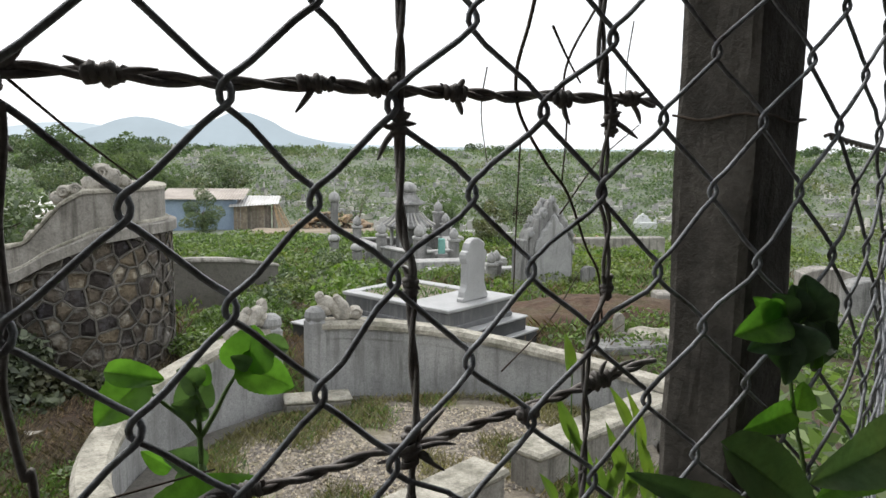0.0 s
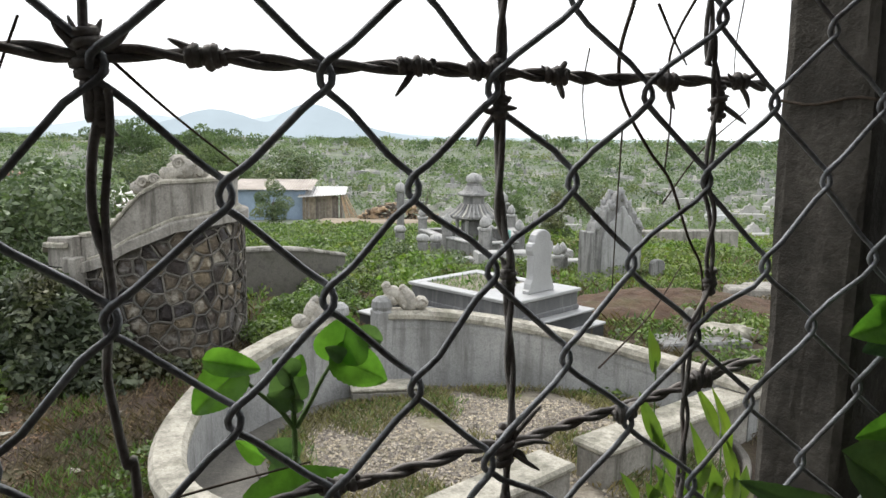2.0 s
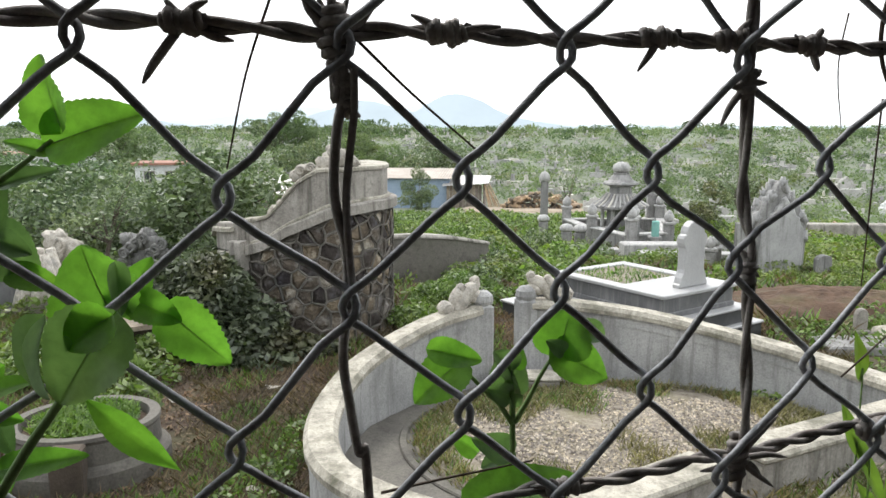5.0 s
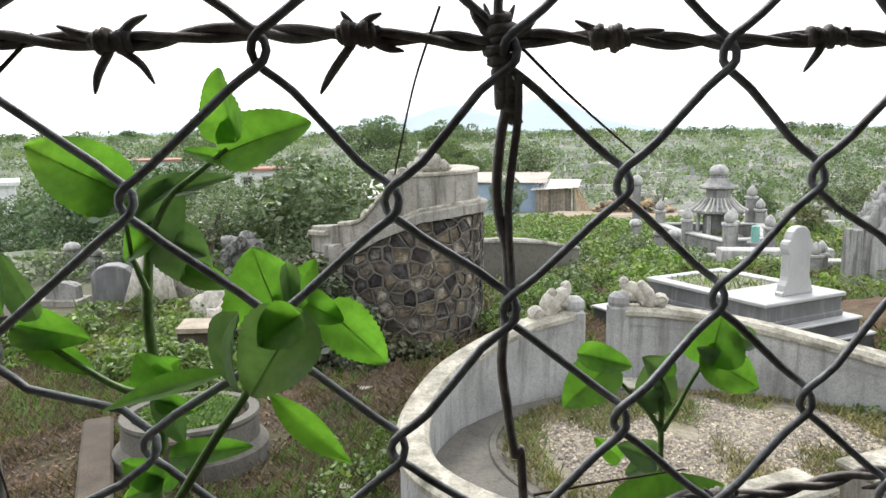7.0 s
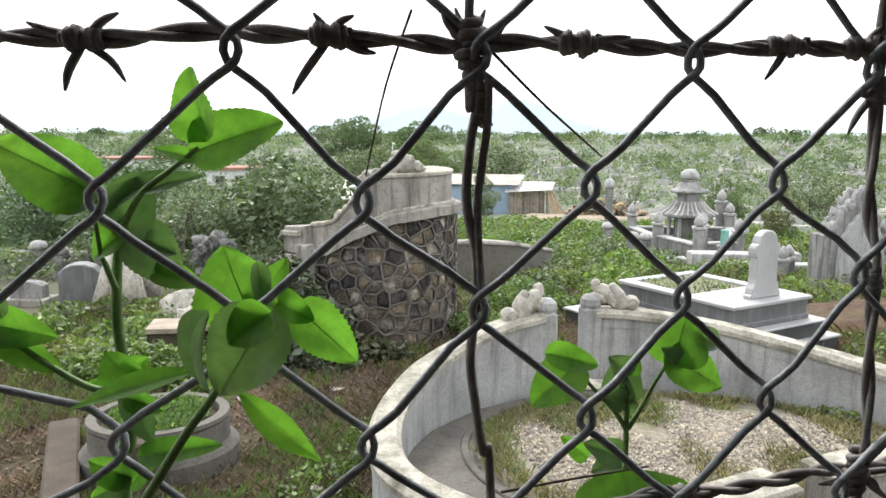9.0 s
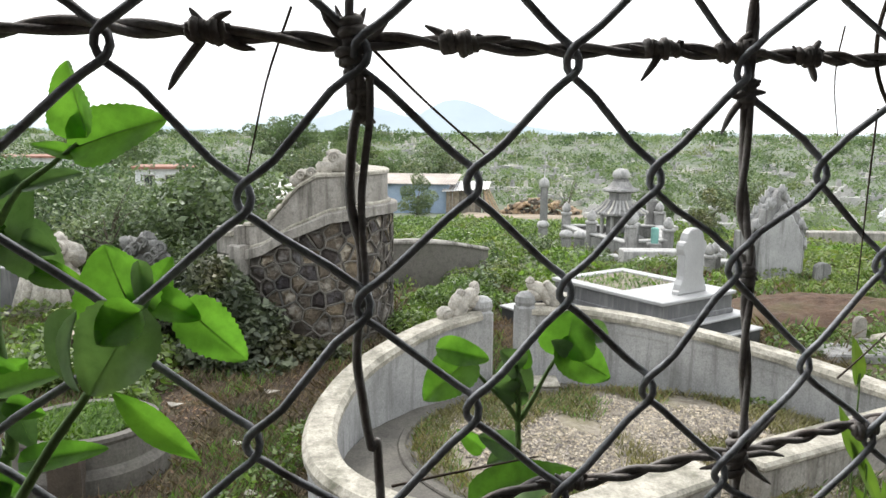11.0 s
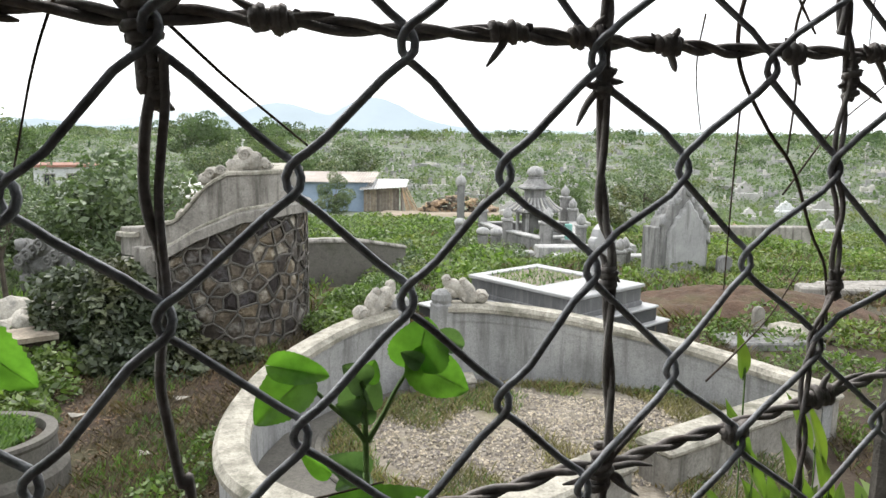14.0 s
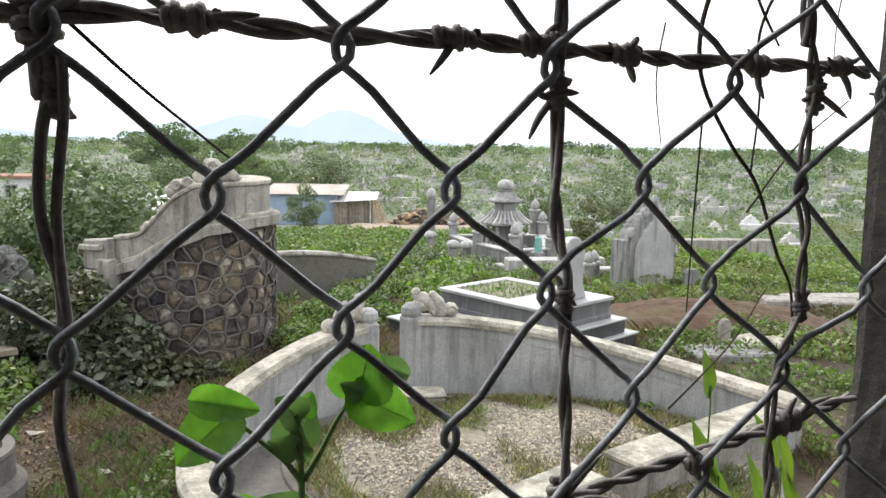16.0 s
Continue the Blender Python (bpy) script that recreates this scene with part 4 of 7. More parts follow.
def pavilion():
    x, y = 2.12, 20.0
    z = gh(x, y) - 0.05
    q = (0.8, 0.8)
    t = thing("tomb_pavilion", "small grey stone pavilion with a ribbed tile roof and lotus finial", "pavilion")
    fix_normals(Geo().lathe([(0.85, -0.2), (0.85, 0.30), (0.78, 0.34), (0.70, 0.36)], (x, y, z), 6, q).ob("base", M["grimy"], t))
    for k in range(6):
        a = math.pi / 3 * k
        fix_normals(Geo().lathe([(0.06, 0), (0.05, 0.04), (0.05, 0.50), (0.07, 0.55)], (x + 0.45 * math.cos(a), y + 0.45 * math.sin(a), z + 0.36), 8).ob("column", M["pale_grey"], t))
    fix_normals(Geo().lathe([(0.42, 0.36), (0.42, 0.93)], (x, y, z), 6, q).ob("inner_wall", M["grimy"], t))
    fix_normals(Geo().lathe([(0.60, 0.88), (0.90, 0.94), (0.88, 0.99), (0.62, 1.12), (0.46, 1.28), (0.44, 1.30)], (x, y, z), 24, q).ob("lower_roof", M["grimy"], t))
    ribs = Geo()
    for k in range(30):
        a = 2 * math.pi * k / 30
        ribs.tube([(x + 0.8 * r * math.cos(a), y + 0.8 * r * math.sin(a), z + h) for r, h in ((0.93, 0.985), (0.80, 1.035), (0.62, 1.14), (0.46, 1.30))], 0.026, 5)
    ribs.ob("tile_ribs", M["tomb_far"], t, "pale mortar ribs of the tile roof")
    fix_normals(Geo().lathe([(0.36, 1.28), (0.36, 1.52), (0.40, 1.54)], (x, y, z), 6, q).ob("drum", M["grey_stone"], t))
    fix_normals(Geo().lathe([(0.40, 1.50), (0.60, 1.55), (0.58, 1.59), (0.40, 1.66), (0.30, 1.76), (0.26, 1.80), (0.28, 1.84), (0.18, 1.86)], (x, y, z), 24, q).ob("upper_roof", M["grey_stone"], t))
    fix_normals(Geo().lathe([(0.10, 1.84), (0.20, 1.88), (0.235, 1.95), (0.22, 2.03), (0.16, 2.09), (0.10, 2.12), (0.02, 2.14)], (x, y, z), 14).ob("finial", M["pale_grey"], t, "lotus bud finial", True))
    # enclosure
    e = thing("grave_enclosure", "stained grey walls enclosing the pavilion grave", "low wall")
    for (x0, y0, x1, y1, h) in ((0.75, 20.6, 1.3, 18.4, 0.42), (1.3, 18.4, 2.0, 17.0, 0.38), (3.3, 20.8, 3.0, 18.0, 0.40), (0.75, 20.6, 3.3, 20.9, 0.5), (2.15, 17.6, 3.0, 18.0, 0.34)):
        L, a = math.hypot(x1 - x0, y1 - y0), math.atan2(y1 - y0, x1 - x0)
        c = ((x0 + x1) / 2, (y0 + y1) / 2)
        zz = gh(*c)
        fix_normals(Geo().box((L, 0.16, h + 0.4), (c[0], c[1], zz + h / 2 - 0.2), Matrix.Rotation(a, 4, "Z"), 0.015).ob("wall_panel", M["grey_stone"], e))
        fix_normals(Geo().box((L + 0.06, 0.24, 0.06), (c[0], c[1], zz + h + 0.03), Matrix.Rotation(a, 4, "Z"), 0.015).ob("coping", M["pale_grey"], e))
    for px, py, h in ((1.28, 18.4, 0.72), (2.05, 17.0, 0.70), (2.18, 17.55, 0.74), (0.75, 20.6, 0.8), (3.05, 18.0, 0.6), (3.3, 20.9, 0.9)):
        bud_post(px, py, h)
    bud_post(3.12, 21.2, 1.25, 0.26, "pale_grey", None)
    for px, py, h in ((0.62, 17.2, 0.42), (0.95, 17.6, 0.38), (0.1, 19.0, 0.5), (3.55, 17.4, 0.5)):
        round_cap_post(px, py, h)
    p = thing("obelisk_post", "tall grey pillar with a round head and thin spike", "pillar")
    ox, oy = 0.14, 22.0
    oz = gh(ox, oy)
    fix_normals(Geo().box((0.24, 0.24, 1.85), (ox, oy, oz + 0.65), None, 0.02, 0.9).ob("shaft", M["grimy"], p))
    fix_normals(Geo().lathe([(0.12, 0), (0.2, 0.03), (0.2, 0.12), (0.17, 0.22), (0.08, 0.29), (0.02, 0.31), (0.015, 0.85), (0.006, 0.87)], (ox, oy, oz + 1.56), 12, (0.8, 0.8)).ob("head", M["pale_grey"], p, "", True))
    # low slabs in front
    for sx, sy, w, d, h, turn in ((2.7, 16.2, 1.9, 0.5, 0.28, 0.12), (3.0, 15.3, 2.0, 0.35, 0.22, 0.05), (1.5, 16.5, 1.6, 0.35, 0.14, 0.08), (3.6, 16.8, 0.8, 0.8, 0.35, 0.1)):
        s = fix_normals(Geo().box((w, d, h + 0.3), (sx, sy, gh(sx, sy) + h / 2 - 0.15), Matrix.Rotation(turn, 4, "Z"), 0.02).ob("grave_kerb", M["pale_grey"]))
        tagged(s, "pale cement kerb of a low grave among weeds", "kerb", "grave kerbs")
    for px, py in ((3.25, 14.6), (3.42, 14.9)):
        bud_post(px, py, 0.36, 0.2)
    g = fix_normals(Geo().box((0.16, 0.12, 0.42), (2.62, 17.2, gh(2.6, 17.2) + 0.5), None, 0.02).ob("urn_box", M["teal"]))
    tagged(g, "small teal painted incense box on the wall", "box")
    b = fix_normals(Geo().box((0.3, 0.3, 0.6), (2.62, 17.25, gh(2.6, 17.2) + 0.05), None, 0.02).ob("urn_stand", M["grey_stone"]))
    tagged(b, "plain cement stand under the incense box", "stand")


pavilion()


def craggy_stele():
    t = thing("rock_stele", "tall grey rock-shaped stele with a craggy top and dark streaks", "stele")
    x, y = 4.28, 13.9
    z = gh(x, y)
    rng = random.Random(4)
    r = Matrix.Translation((x, y, z)) @ Matrix.Rotation(0.35, 4, "Z")
    out = [(-0.58, -0.2), (0.56, -0.2), (0.58, 0.7), (0.55, 1.02), (0.47, 1.10), (0.42, 1.25), (0.33, 1.30), (0.26, 1.45), (0.17, 1.50), (0.10, 1.62), (0.03, 1.71), (-0.06, 1.66), (-0.12, 1.55), (-0.20, 1.50), (-0.26, 1.38), (-0.36, 1.33), (-0.41, 1.18), (-0.50, 1.10), (-0.56, 0.92)]
    fix_normals(Geo().prism(out, 0.34, r, 0.05).ob("rock_back", M["grimy"], t))
    inner = [(x * 0.78 + 0.04, z * 0.84) for x, z in out]
    fix_normals(Geo().prism(inner, 0.1, r @ Matrix.Translation((0, -0.07, 0)), 0.06).ob("rock_face", M["plaster"], t, "streaked pale face"))
    for i in range(26):
        a = i / 26
        k = int(2 + a * 16)
        px, pz = out[min(k, len(out) - 1)]
        fix_normals(Geo().lump(tuple(r @ Vector((px * 0.94, rng.uniform(0.0, 0.3), pz * 0.97))), (0.075, 0.09, 0.11), 0.45, i, 6, 8).ob("crag", M["plaster"], t, "", True))
    fix_normals(Geo().box((0.11, 0.4, 1.2), tuple(r @ Vector((-0.63, 0.15, 0.35))), Matrix.Rotation(0.35, 4, "Z"), 0.02).ob("side_block", M["grimy"], t))
    grey_gravestone(5.0, 13.6, 0.28, 0.42, 0.14, 0.3, M["grimy"], "small dark gravestone beside the rock stele")


craggy_stele()
mound = Geo()
vs, fs = [], []
N = 64
rings = [(k / 22, float(np.interp(k / 22, [0, 0.4, 0.75, 1.0], [0.30, 0.25, 0.12, -0.12]))) for k in range(23)]
for r, zz in rings:
    for k in range(N):
        a = 2 * math.pi * k / N
        vs.append((4.0 + 2.1 * r * math.cos(a), 10.2 + 1.15 * r * math.sin(a), gh(3.9, 10.2) + zz * 1.05 + 0.07 * noise.noise(Vector((math.cos(a) * r * 3, math.sin(a) * r * 3, 5))) + 0.045 * noise.noise(Vector((math.cos(a) * r * 13, math.sin(a) * r * 13, 2)))))
for i in range(22):
    fs += [(i * N + k, (i + 1) * N + k, (i + 1) * N + (k + 1) % N, i * N + (k + 1) % N) for k in range(N)]
tagged(fix_normals(mound.add(vs, fs).ob("earth_mound", M["dark_earth"], smooth=True)), "low bare mound of dark brown earth among weeds", "earth mound")
grey_gravestone(3.55, 8.55, 0.13, 0.34, 0.08, 0.2, M["parapet"], "small worn cement grave marker")
tagged(fix_normals(Geo().lump((3.95, 8.45, 0.04), (0.42, 0.26, 0.13), 0.15, 3, 8, 14).ob("grave_stone", M["cap"], None, "", True)), "rounded pale stone lying by the earth mound", "stone")
tagged(fix_normals(Geo().box((1.1, 0.5, 0.14), (3.5, 8.2, 0.0), Matrix.Rotation(0.1, 4, "Z"), 0.02).ob("grave_slab", M["grimy"])), "dark flat cement grave slab in the weeds", "slab")
for sx, sy, w, h, tn in ((6.2, 11.6, 1.5, 0.22, -0.15), (8.2, 21.5, 4.2, 0.6, 0.05), (7.0, 12.0, 2.2, 0.25, 0.1)):
    tagged(fix_normals(Geo().box((w, 0.4, h + 0.3), (sx, sy, gh(sx, sy) + h / 2 - 0.15), Matrix.Rotation(tn, 4, "Z"), 0.03).ob("low_wall", M["parapet"])), "low weathered cement wall among grass", "low wall", "low walls")


# ---- sheds, timber and road ----
def corrugated(x0, x1, y0, y1, z_front, z_back):
    """One wavy roof sheet, 8 mm thick."""
    n = int((x1 - x0) / 0.045)
    vs, fs = [], []
    for i in range(n + 1):
        x = x0 + (x1 - x0) * i / n
        w = 0.022 * math.sin(i * math.pi / 2)
        vs += [(x, y0, z_front(x) + w), (x, y1, z_back(x) + w), (x, y1, z_back(x) + w - 0.02), (x, y0, z_front(x) + w - 0.02)]
    for i in range(n):
        a, b = i * 4, (i + 1) * 4
        fs += [(a + k, a + (k + 1) % 4, b + (k + 1) % 4, b + k) for k in range(4)]
    fs += [(3, 2, 1, 0), tuple(n * 4 + k for k in range(4))]
    return Geo().add(vs, fs)


def timber_shed():
    bx, by = -6.9, 50.0
    bz = gh(bx, by)
    t = thing("timber_shed", "low shed with a pale sheet roof and blue front wall", "shed")
    fix_normals(Geo().box((4.6, 3.0, 2.2), (-8.2, 50.6, bz + 0.85), None, 0.02).ob("wall", M["blue_wall"], t))
    corrugated(-10.8, -5.4, 48.7, 52.8, lambda x: bz + 2.02, lambda x: bz + 2.5).ob("sheet_roof", M["old_tin"], t, "corrugated metal roof")
    s = thing("lean_to_shed", "small plank shed with a sloping white sheet roof", "shed")
    for k in range(11):
        fix_normals(Geo().box((0.20, 0.04, 1.75), (-5.95 + 0.215 * k, 48.9, bz + 0.75), None, 0).ob("plank", M["plank"], s))
    fix_normals(Geo().box((0.1, 2.2, 1.7), (-3.55, 50.0, bz + 0.75)).ob("side_wall", M["plank"], s))
    corrugated(-6.3, -3.2, 48.4, 51.4, lambda x: bz + 1.55 + 0.07 * (x + 6.3), lambda x: bz + 2.1).ob("sheet_roof", M["tin"], s)
    for k in range(7):
        b = Geo().tube([(-3.5 + 0.05 * k, 48.7, bz + 1.7 - 0.1 * (k % 3)), (-3.1 + 0.14 * k, 48.2, bz - 0.05)], 0.045, 5)
        tagged(b.ob("timber_pole", M["fresh_wood"]), "raw timber pole leaning against the plank shed", "pole", "leaning timber poles")
    rng = random.Random(7)
    for k in range(150):
        lx, ly = rng.uniform(-1.9, 2.4), 46.5 + rng.uniform(-0.6, 0.9)
        lz = gh(lx, ly) + 0.08 + rng.random() * 1.15 * max(0.1, 1 - abs(lx - 0.2) / 2.4) ** 0.6
        L = rng.uniform(0.7, 1.4)
        a = rng.gauss(0.1, 0.35)
        b = Geo().tube([(lx - L / 2 * math.sin(a), ly - L / 2 * math.cos(a), lz), (lx + L / 2 * math.sin(a), ly + L / 2 * math.cos(a), lz)], rng.uniform(0.06, 0.12), 7)
        tagged(b.ob("log", M["fresh_wood"] if k % 3 else M["bark"]), "cut log lying in a loose pile", "log", "log pile")
    for x0, x1, y0, y1 in ((-5.0, 4.0, 40.0, 49.0),):
        n = 14
        vs = [(x0 + (x1 - x0) * i / n + 0.3 * math.sin(j * 2 + i), y0 + (y1 - y0) * j / n, gh(x0 + (x1 - x0) * i / n, y0 + (y1 - y0) * j / n) + (0.10 if 0 < i < n and 0 < j < n else -0.25)) for i in range(n + 1) for j in range(n + 1)]
        fs = [(i * (n + 1) + j, (i + 1) * (n + 1) + j, (i + 1) * (n + 1) + j + 1, i * (n + 1) + j + 1) for i in range(n) for j in range(n)]
        tagged(fix_normals(Geo().add(vs, fs).ob("dirt_yard", M["pale_dirt"], smooth=True)), "bare pale brown dirt yard in front of the sheds", "yard", kind="structure")
    # grey sheds behind the rubble tomb
    for sx, sy, w, d, h, tn in ((-16.5, 43, 4.6, 3.0, 1.9, 0.25), (-11.3, 36, 3.4, 2.4, 1.45, 0.1)):
        z = gh(sx, sy)
        o = thing("grey_shed", "low grey shed with a thin pale roof", "shed", "grey sheds")
        fix_normals(Geo().box((w, d, h + 0.3), (sx, sy, z + h / 2 - 0.15), Matrix.Rotation(tn, 4, "Z")).ob("wall", M["plank"], o))
        fix_normals(Geo().box((w + 0.7, d + 0.8, 0.08), (sx, sy, z + h + 0.12), Matrix.Rotation(tn, 4, "Z") @ Matrix.Rotation(0.12, 4, "X") @ Matrix.Rotation(-0.07, 4, "Y")).ob("roof", M["tin"], o))


timber_shed()


def left_house(x, y, w, h, turn, storeys, label, roof_mat):
    z = gh(x, y)
    t = thing("house", label, "house", "houses beyond the trees")
    r = Matrix.Rotation(turn, 4, "Z")
    fix_normals(Geo().box((w, w * 0.8, h + 0.6), (x, y, z + h / 2 - 0.3), r).ob("wall", M["house"], t))
    fix_normals(Geo().box((w + 0.6, w * 0.8 + 0.6, 0.22), (x, y, z + h + 0.1), r).ob("roof", roof_mat, t))
    for s in range(storeys):
        for k in range(3):
            p = Vector((x, y, 0)) + r @ Vector((-w * 0.3 + w * 0.3 * k, -w * 0.4 - 0.03, 0))
            win = fix_normals(Geo().box((0.95, 0.08, 1.15), (p.x, p.y, z + 1.5 + s * 2.9), r).ob("window", M["parapet"], t))
            q = p + r @ Vector((0, -0.03, 0))
            for sx in (-0.2, 0.2):
                e = q + r @ Vector((sx, 0, 0))
                fix_normals(Geo().box((0.34, 0.06, 0.95), (e.x, e.y, z + 1.5 + s * 2.9), r).ob("pane", M["glass_dark"], win))
        if s:
            p = Vector((x, y, 0)) + r @ Vector((0, -w * 0.4 - 0.4, 0))
            fix_normals(Geo().box((w * 0.98, 0.8, 0.16), (p.x, p.y, z + s * 2.9), r).ob("balcony", M["house"], t))


left_house(-40.6, 37.4, 6.0, 5.7, 0.75, 2, "pale two-storey house with dark windows behind trees", M["house"])
left_house(-60.0, 85.0, 10, 2.8, 0.5, 1, "low house with a reddish tile roof among trees", M["tile"])
left_house(-34.0, 66.0, 6.0, 2.6, 0.35, 1, "low house with a dull tile roof among bushes", M["tile"])
left_house(-42.0, 130.0, 9.0, 3.6, 0.2, 1, "long low white house far off among trees", M["tin"])


# ---- trees, shrubs and weeds ----
def tree(x, y, h, spread_r, mat, label, seed, leaf=0.12, n=5000, category="tree", dense=0.55, name="tree", trunk=0.06, flat=1.0):
    rng = np.random.default_rng(seed)
    z = gh(x, y)
    t = thing(name, label, category, category + "s")
    g = Geo()
    top = h * 0.45
    g.tube([(x, y, z - 0.2), (x + 0.04 * h * rng.normal(), y, z + top * 0.5), (x + 0.05 * h * rng.normal(), y, z + top)], [trunk * h * 0.6, trunk * h * 0.45, trunk * h * 0.3], 7)
    blobs = []
    for k in range(11):
        a, rr = k * 2.4 + rng.random(), spread_r * (0.25 + 0.6 * rng.random())
        low = 0.12 if category == "bush" else 0.3
        zz = z + h * (low + (0.85 - low) * rng.random() * (1 - 0.35 * rr / spread_r)) * flat
        c = (x + rr * math.cos(a), y + rr * math.sin(a), zz)
        g.tube([(x, y, z + top * 0.6), (x + 0.5 * rr * math.cos(a), y + 0.5 * rr * math.sin(a), (z + top * 0.6 + zz) / 2 + 0.05 * h), c], [trunk * h * 0.2, trunk * h * 0.13, trunk * h * 0.05], 5)
        s = spread_r * (0.28 + 0.22 * rng.random())
        blobs.append((*c, s, s, s * 0.75))
    blobs.append((x, y, z + h * 0.85, spread_r * 0.35, spread_r * 0.35, h * 0.15))
    g.ob("trunk", M["bark"], t)
    quads("crown", leaf_quads(blob_points(blobs, int(n * 1.7), rng, dense), leaf * 0.72, rng), mat, t)


tree(-6.0, 12.6, 2.3, 1.5, M["shrub"], "leafy grey-green bush behind the rubble tomb", 1, 0.15, 4800, "bush")
tree(-8.6, 13.0, 2.0, 1.5, M["shrub"], "broad dark green bush beside the old graves", 2, 0.12, 6000, "bush")
tree(-10.5, 15.5, 2.25, 2.0, M["woods"], "broad green tree behind the old graves", 3, 0.13, 8000)
tree(-13.5, 17.0, 2.3, 2.2, M["woods"], "spreading green tree near the houses", 4, 0.14, 8000)
tree(-9.0, 20.0, 2.5, 2.2, M["shrub"], "dull green tree beyond the bushes", 5, 0.14, 7000)
tree(-17.5, 22.0, 2.5, 2.8, M["woods"], "dense green tree beside the pale house", 6, 0.17, 8000)
tree(-23.0, 25.0, 2.3, 2.4, M["woods"], "dark green tree beside the pale house", 16, 0.17, 6000)
tree(-7.4, 45.2, 2.7, 1.35, M["shrub"], "dense rounded bush in front of the sheds", 7, 0.13, 5000, "bush")
tree(-14.0, 58.0, 5.2, 3.2, M["weed_far_hazed"], "tall dull green tree behind the sheds", 8, 0.25, 6000)
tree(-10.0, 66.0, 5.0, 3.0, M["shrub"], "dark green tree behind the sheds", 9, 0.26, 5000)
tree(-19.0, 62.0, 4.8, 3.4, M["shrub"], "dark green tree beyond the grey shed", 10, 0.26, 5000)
tree(-30.0, 90.0, 8.0, 4.5, M["weed_far_hazed"], "tall grey-green tree on the skyline", 11, 0.4, 4500)
tree(-24.0, 95.0, 7.5, 3.5, M["weed_far_hazed"], "upright grey-green tree on the skyline", 12, 0.4, 4000)
tree(-45.0, 75.0, 7.0, 4.5, M["weed_far_hazed"], "broad tree on the skyline by the houses", 13, 0.4, 4500)
tree(-52.0, 62.0, 6.8, 4.5, M["shrub"], "broad dark tree by the houses", 14, 0.35, 4500)
tree(13.0, 50.0, 3.6, 2.8, M["shrub"], "dark rounded bush on the far slope", 15, 0.2, 5000, "bush")
tree(5.2, 23.5, 1.7, 0.7, M["shrub"], "narrow dark green bush behind the rock stele", 17, 0.1, 3000, "bush")
tree(1.2, 30.5, 3.0, 1.2, M["weed_far_hazed"], "thin half-bare sapling behind the pavilion", 18, 0.06, 900, "sapling", 0.2, "sapling", 0.02)
tree(-6.4, 10.2, 2.9, 0.85, M["shrub"], "tall thin twiggy shrub against the sky", 19, 0.075, 1700, "sapling", 0.25, "sapling", 0.024, 1.0)
tree(-34.0, 50.0, 4.6, 2.6, M["woods"], "dark green tree behind the pale house", 33, 0.22, 5000)
tree(-27.0, 40.0, 3.8, 2.4, M["weed_far_hazed"], "grey-green tree beyond the graves", 34, 0.2, 5000)
tree(-24.0, 52.0, 4.2, 2.2, M["woods"], "upright dark tree beyond the grey shed", 35, 0.22, 4500)
tree(-38.0, 105.0, 8.0, 3.5, M["shrub"], "tall hazy tree on the skyline", 36, 0.4, 4000)
tree(4.6, 31.0, 2.2, 1.3, M["weed_far_hazed"], "grey-green bush near the pavilion", 20, 0.14, 2500, "bush")


def weeds(name, label, blobs, n, size, mat, seed, category="weeds", upright=0.35):
    rng = np.random.default_rng(seed)
    tagged(quads(name, leaf_quads(blob_points(blobs, n, rng, 0.5), size, rng, 2.0, upright), mat), label, category, kind="stuff")


def belt(x0, x1, y0, y1, k, r, h, seed):
    rng = random.Random(seed)
    out = []
    for _ in range(k):
        x, y = rng.uniform(x0, x1), rng.uniform(y0, y1)
        s = r * rng.uniform(0.6, 1.4)
        out.append((x, y, gh(x, y) + h * rng.uniform(0.1, 0.7), s, s, h * rng.uniform(0.4, 0.9)))
    return out


weeds("creeper", "dark tangled creeper covering the foot of the rubble tomb", [(-3.35, 7.15, 0.45, 0.5, 0.4, 0.5), (-3.65, 7.5, 0.45, 0.45, 0.45, 0.5), (-3.0, 7.0, 0.2, 0.5, 0.35, 0.25), (-3.5, 7.3, 0.8, 0.35, 0.3, 0.25), (-2.5, 7.15, 0.08, 0.4, 0.25, 0.15), (-3.7, 8.0, 0.65, 0.4, 0.4, 0.35), (-2.9, 7.1, 0.3, 0.35, 0.25, 0.34), (-2.4, 7.2, 0.06, 0.45, 0.2, 0.12), (-3.2, 6.75, 0.16, 0.45, 0.3, 0.22), (-2.75, 6.7, 0.05, 0.4, 0.25, 0.1), (-4.0, 7.4, 0.5, 0.4, 0.4, 0.45)], 19000, 0.075, M["dusk"], 21, "creeper")
weeds("green_weeds", "bright green weeds growing between the tombs", belt(-1.6, 0.4, 9.3, 13.2, 26, 0.38, 0.26, 31) + belt(-0.3, 2.6, 11.0, 15.8, 26, 0.42, 0.24, 32), 27000, 0.055, M["weed"], 22)
weeds("green_weeds", "bushy green weeds along the low back wall", belt(-1.7, -0.75, 7.6, 11.0, 16, 0.30, 0.30, 33), 11000, 0.05, M["weed"], 23)
weeds("green_weeds", "green weeds round the rock stele", belt(2.8, 7.5, 11.8, 15.5, 34, 0.45, 0.20, 34), 20000, 0.052, M["meadow"], 24)
weeds("green_weeds", "green weeds covering the slope beyond the graves", belt(3.5, 16, 14, 30, 60, 0.9, 0.34, 35), 28000, 0.095, M["meadow"], 25)
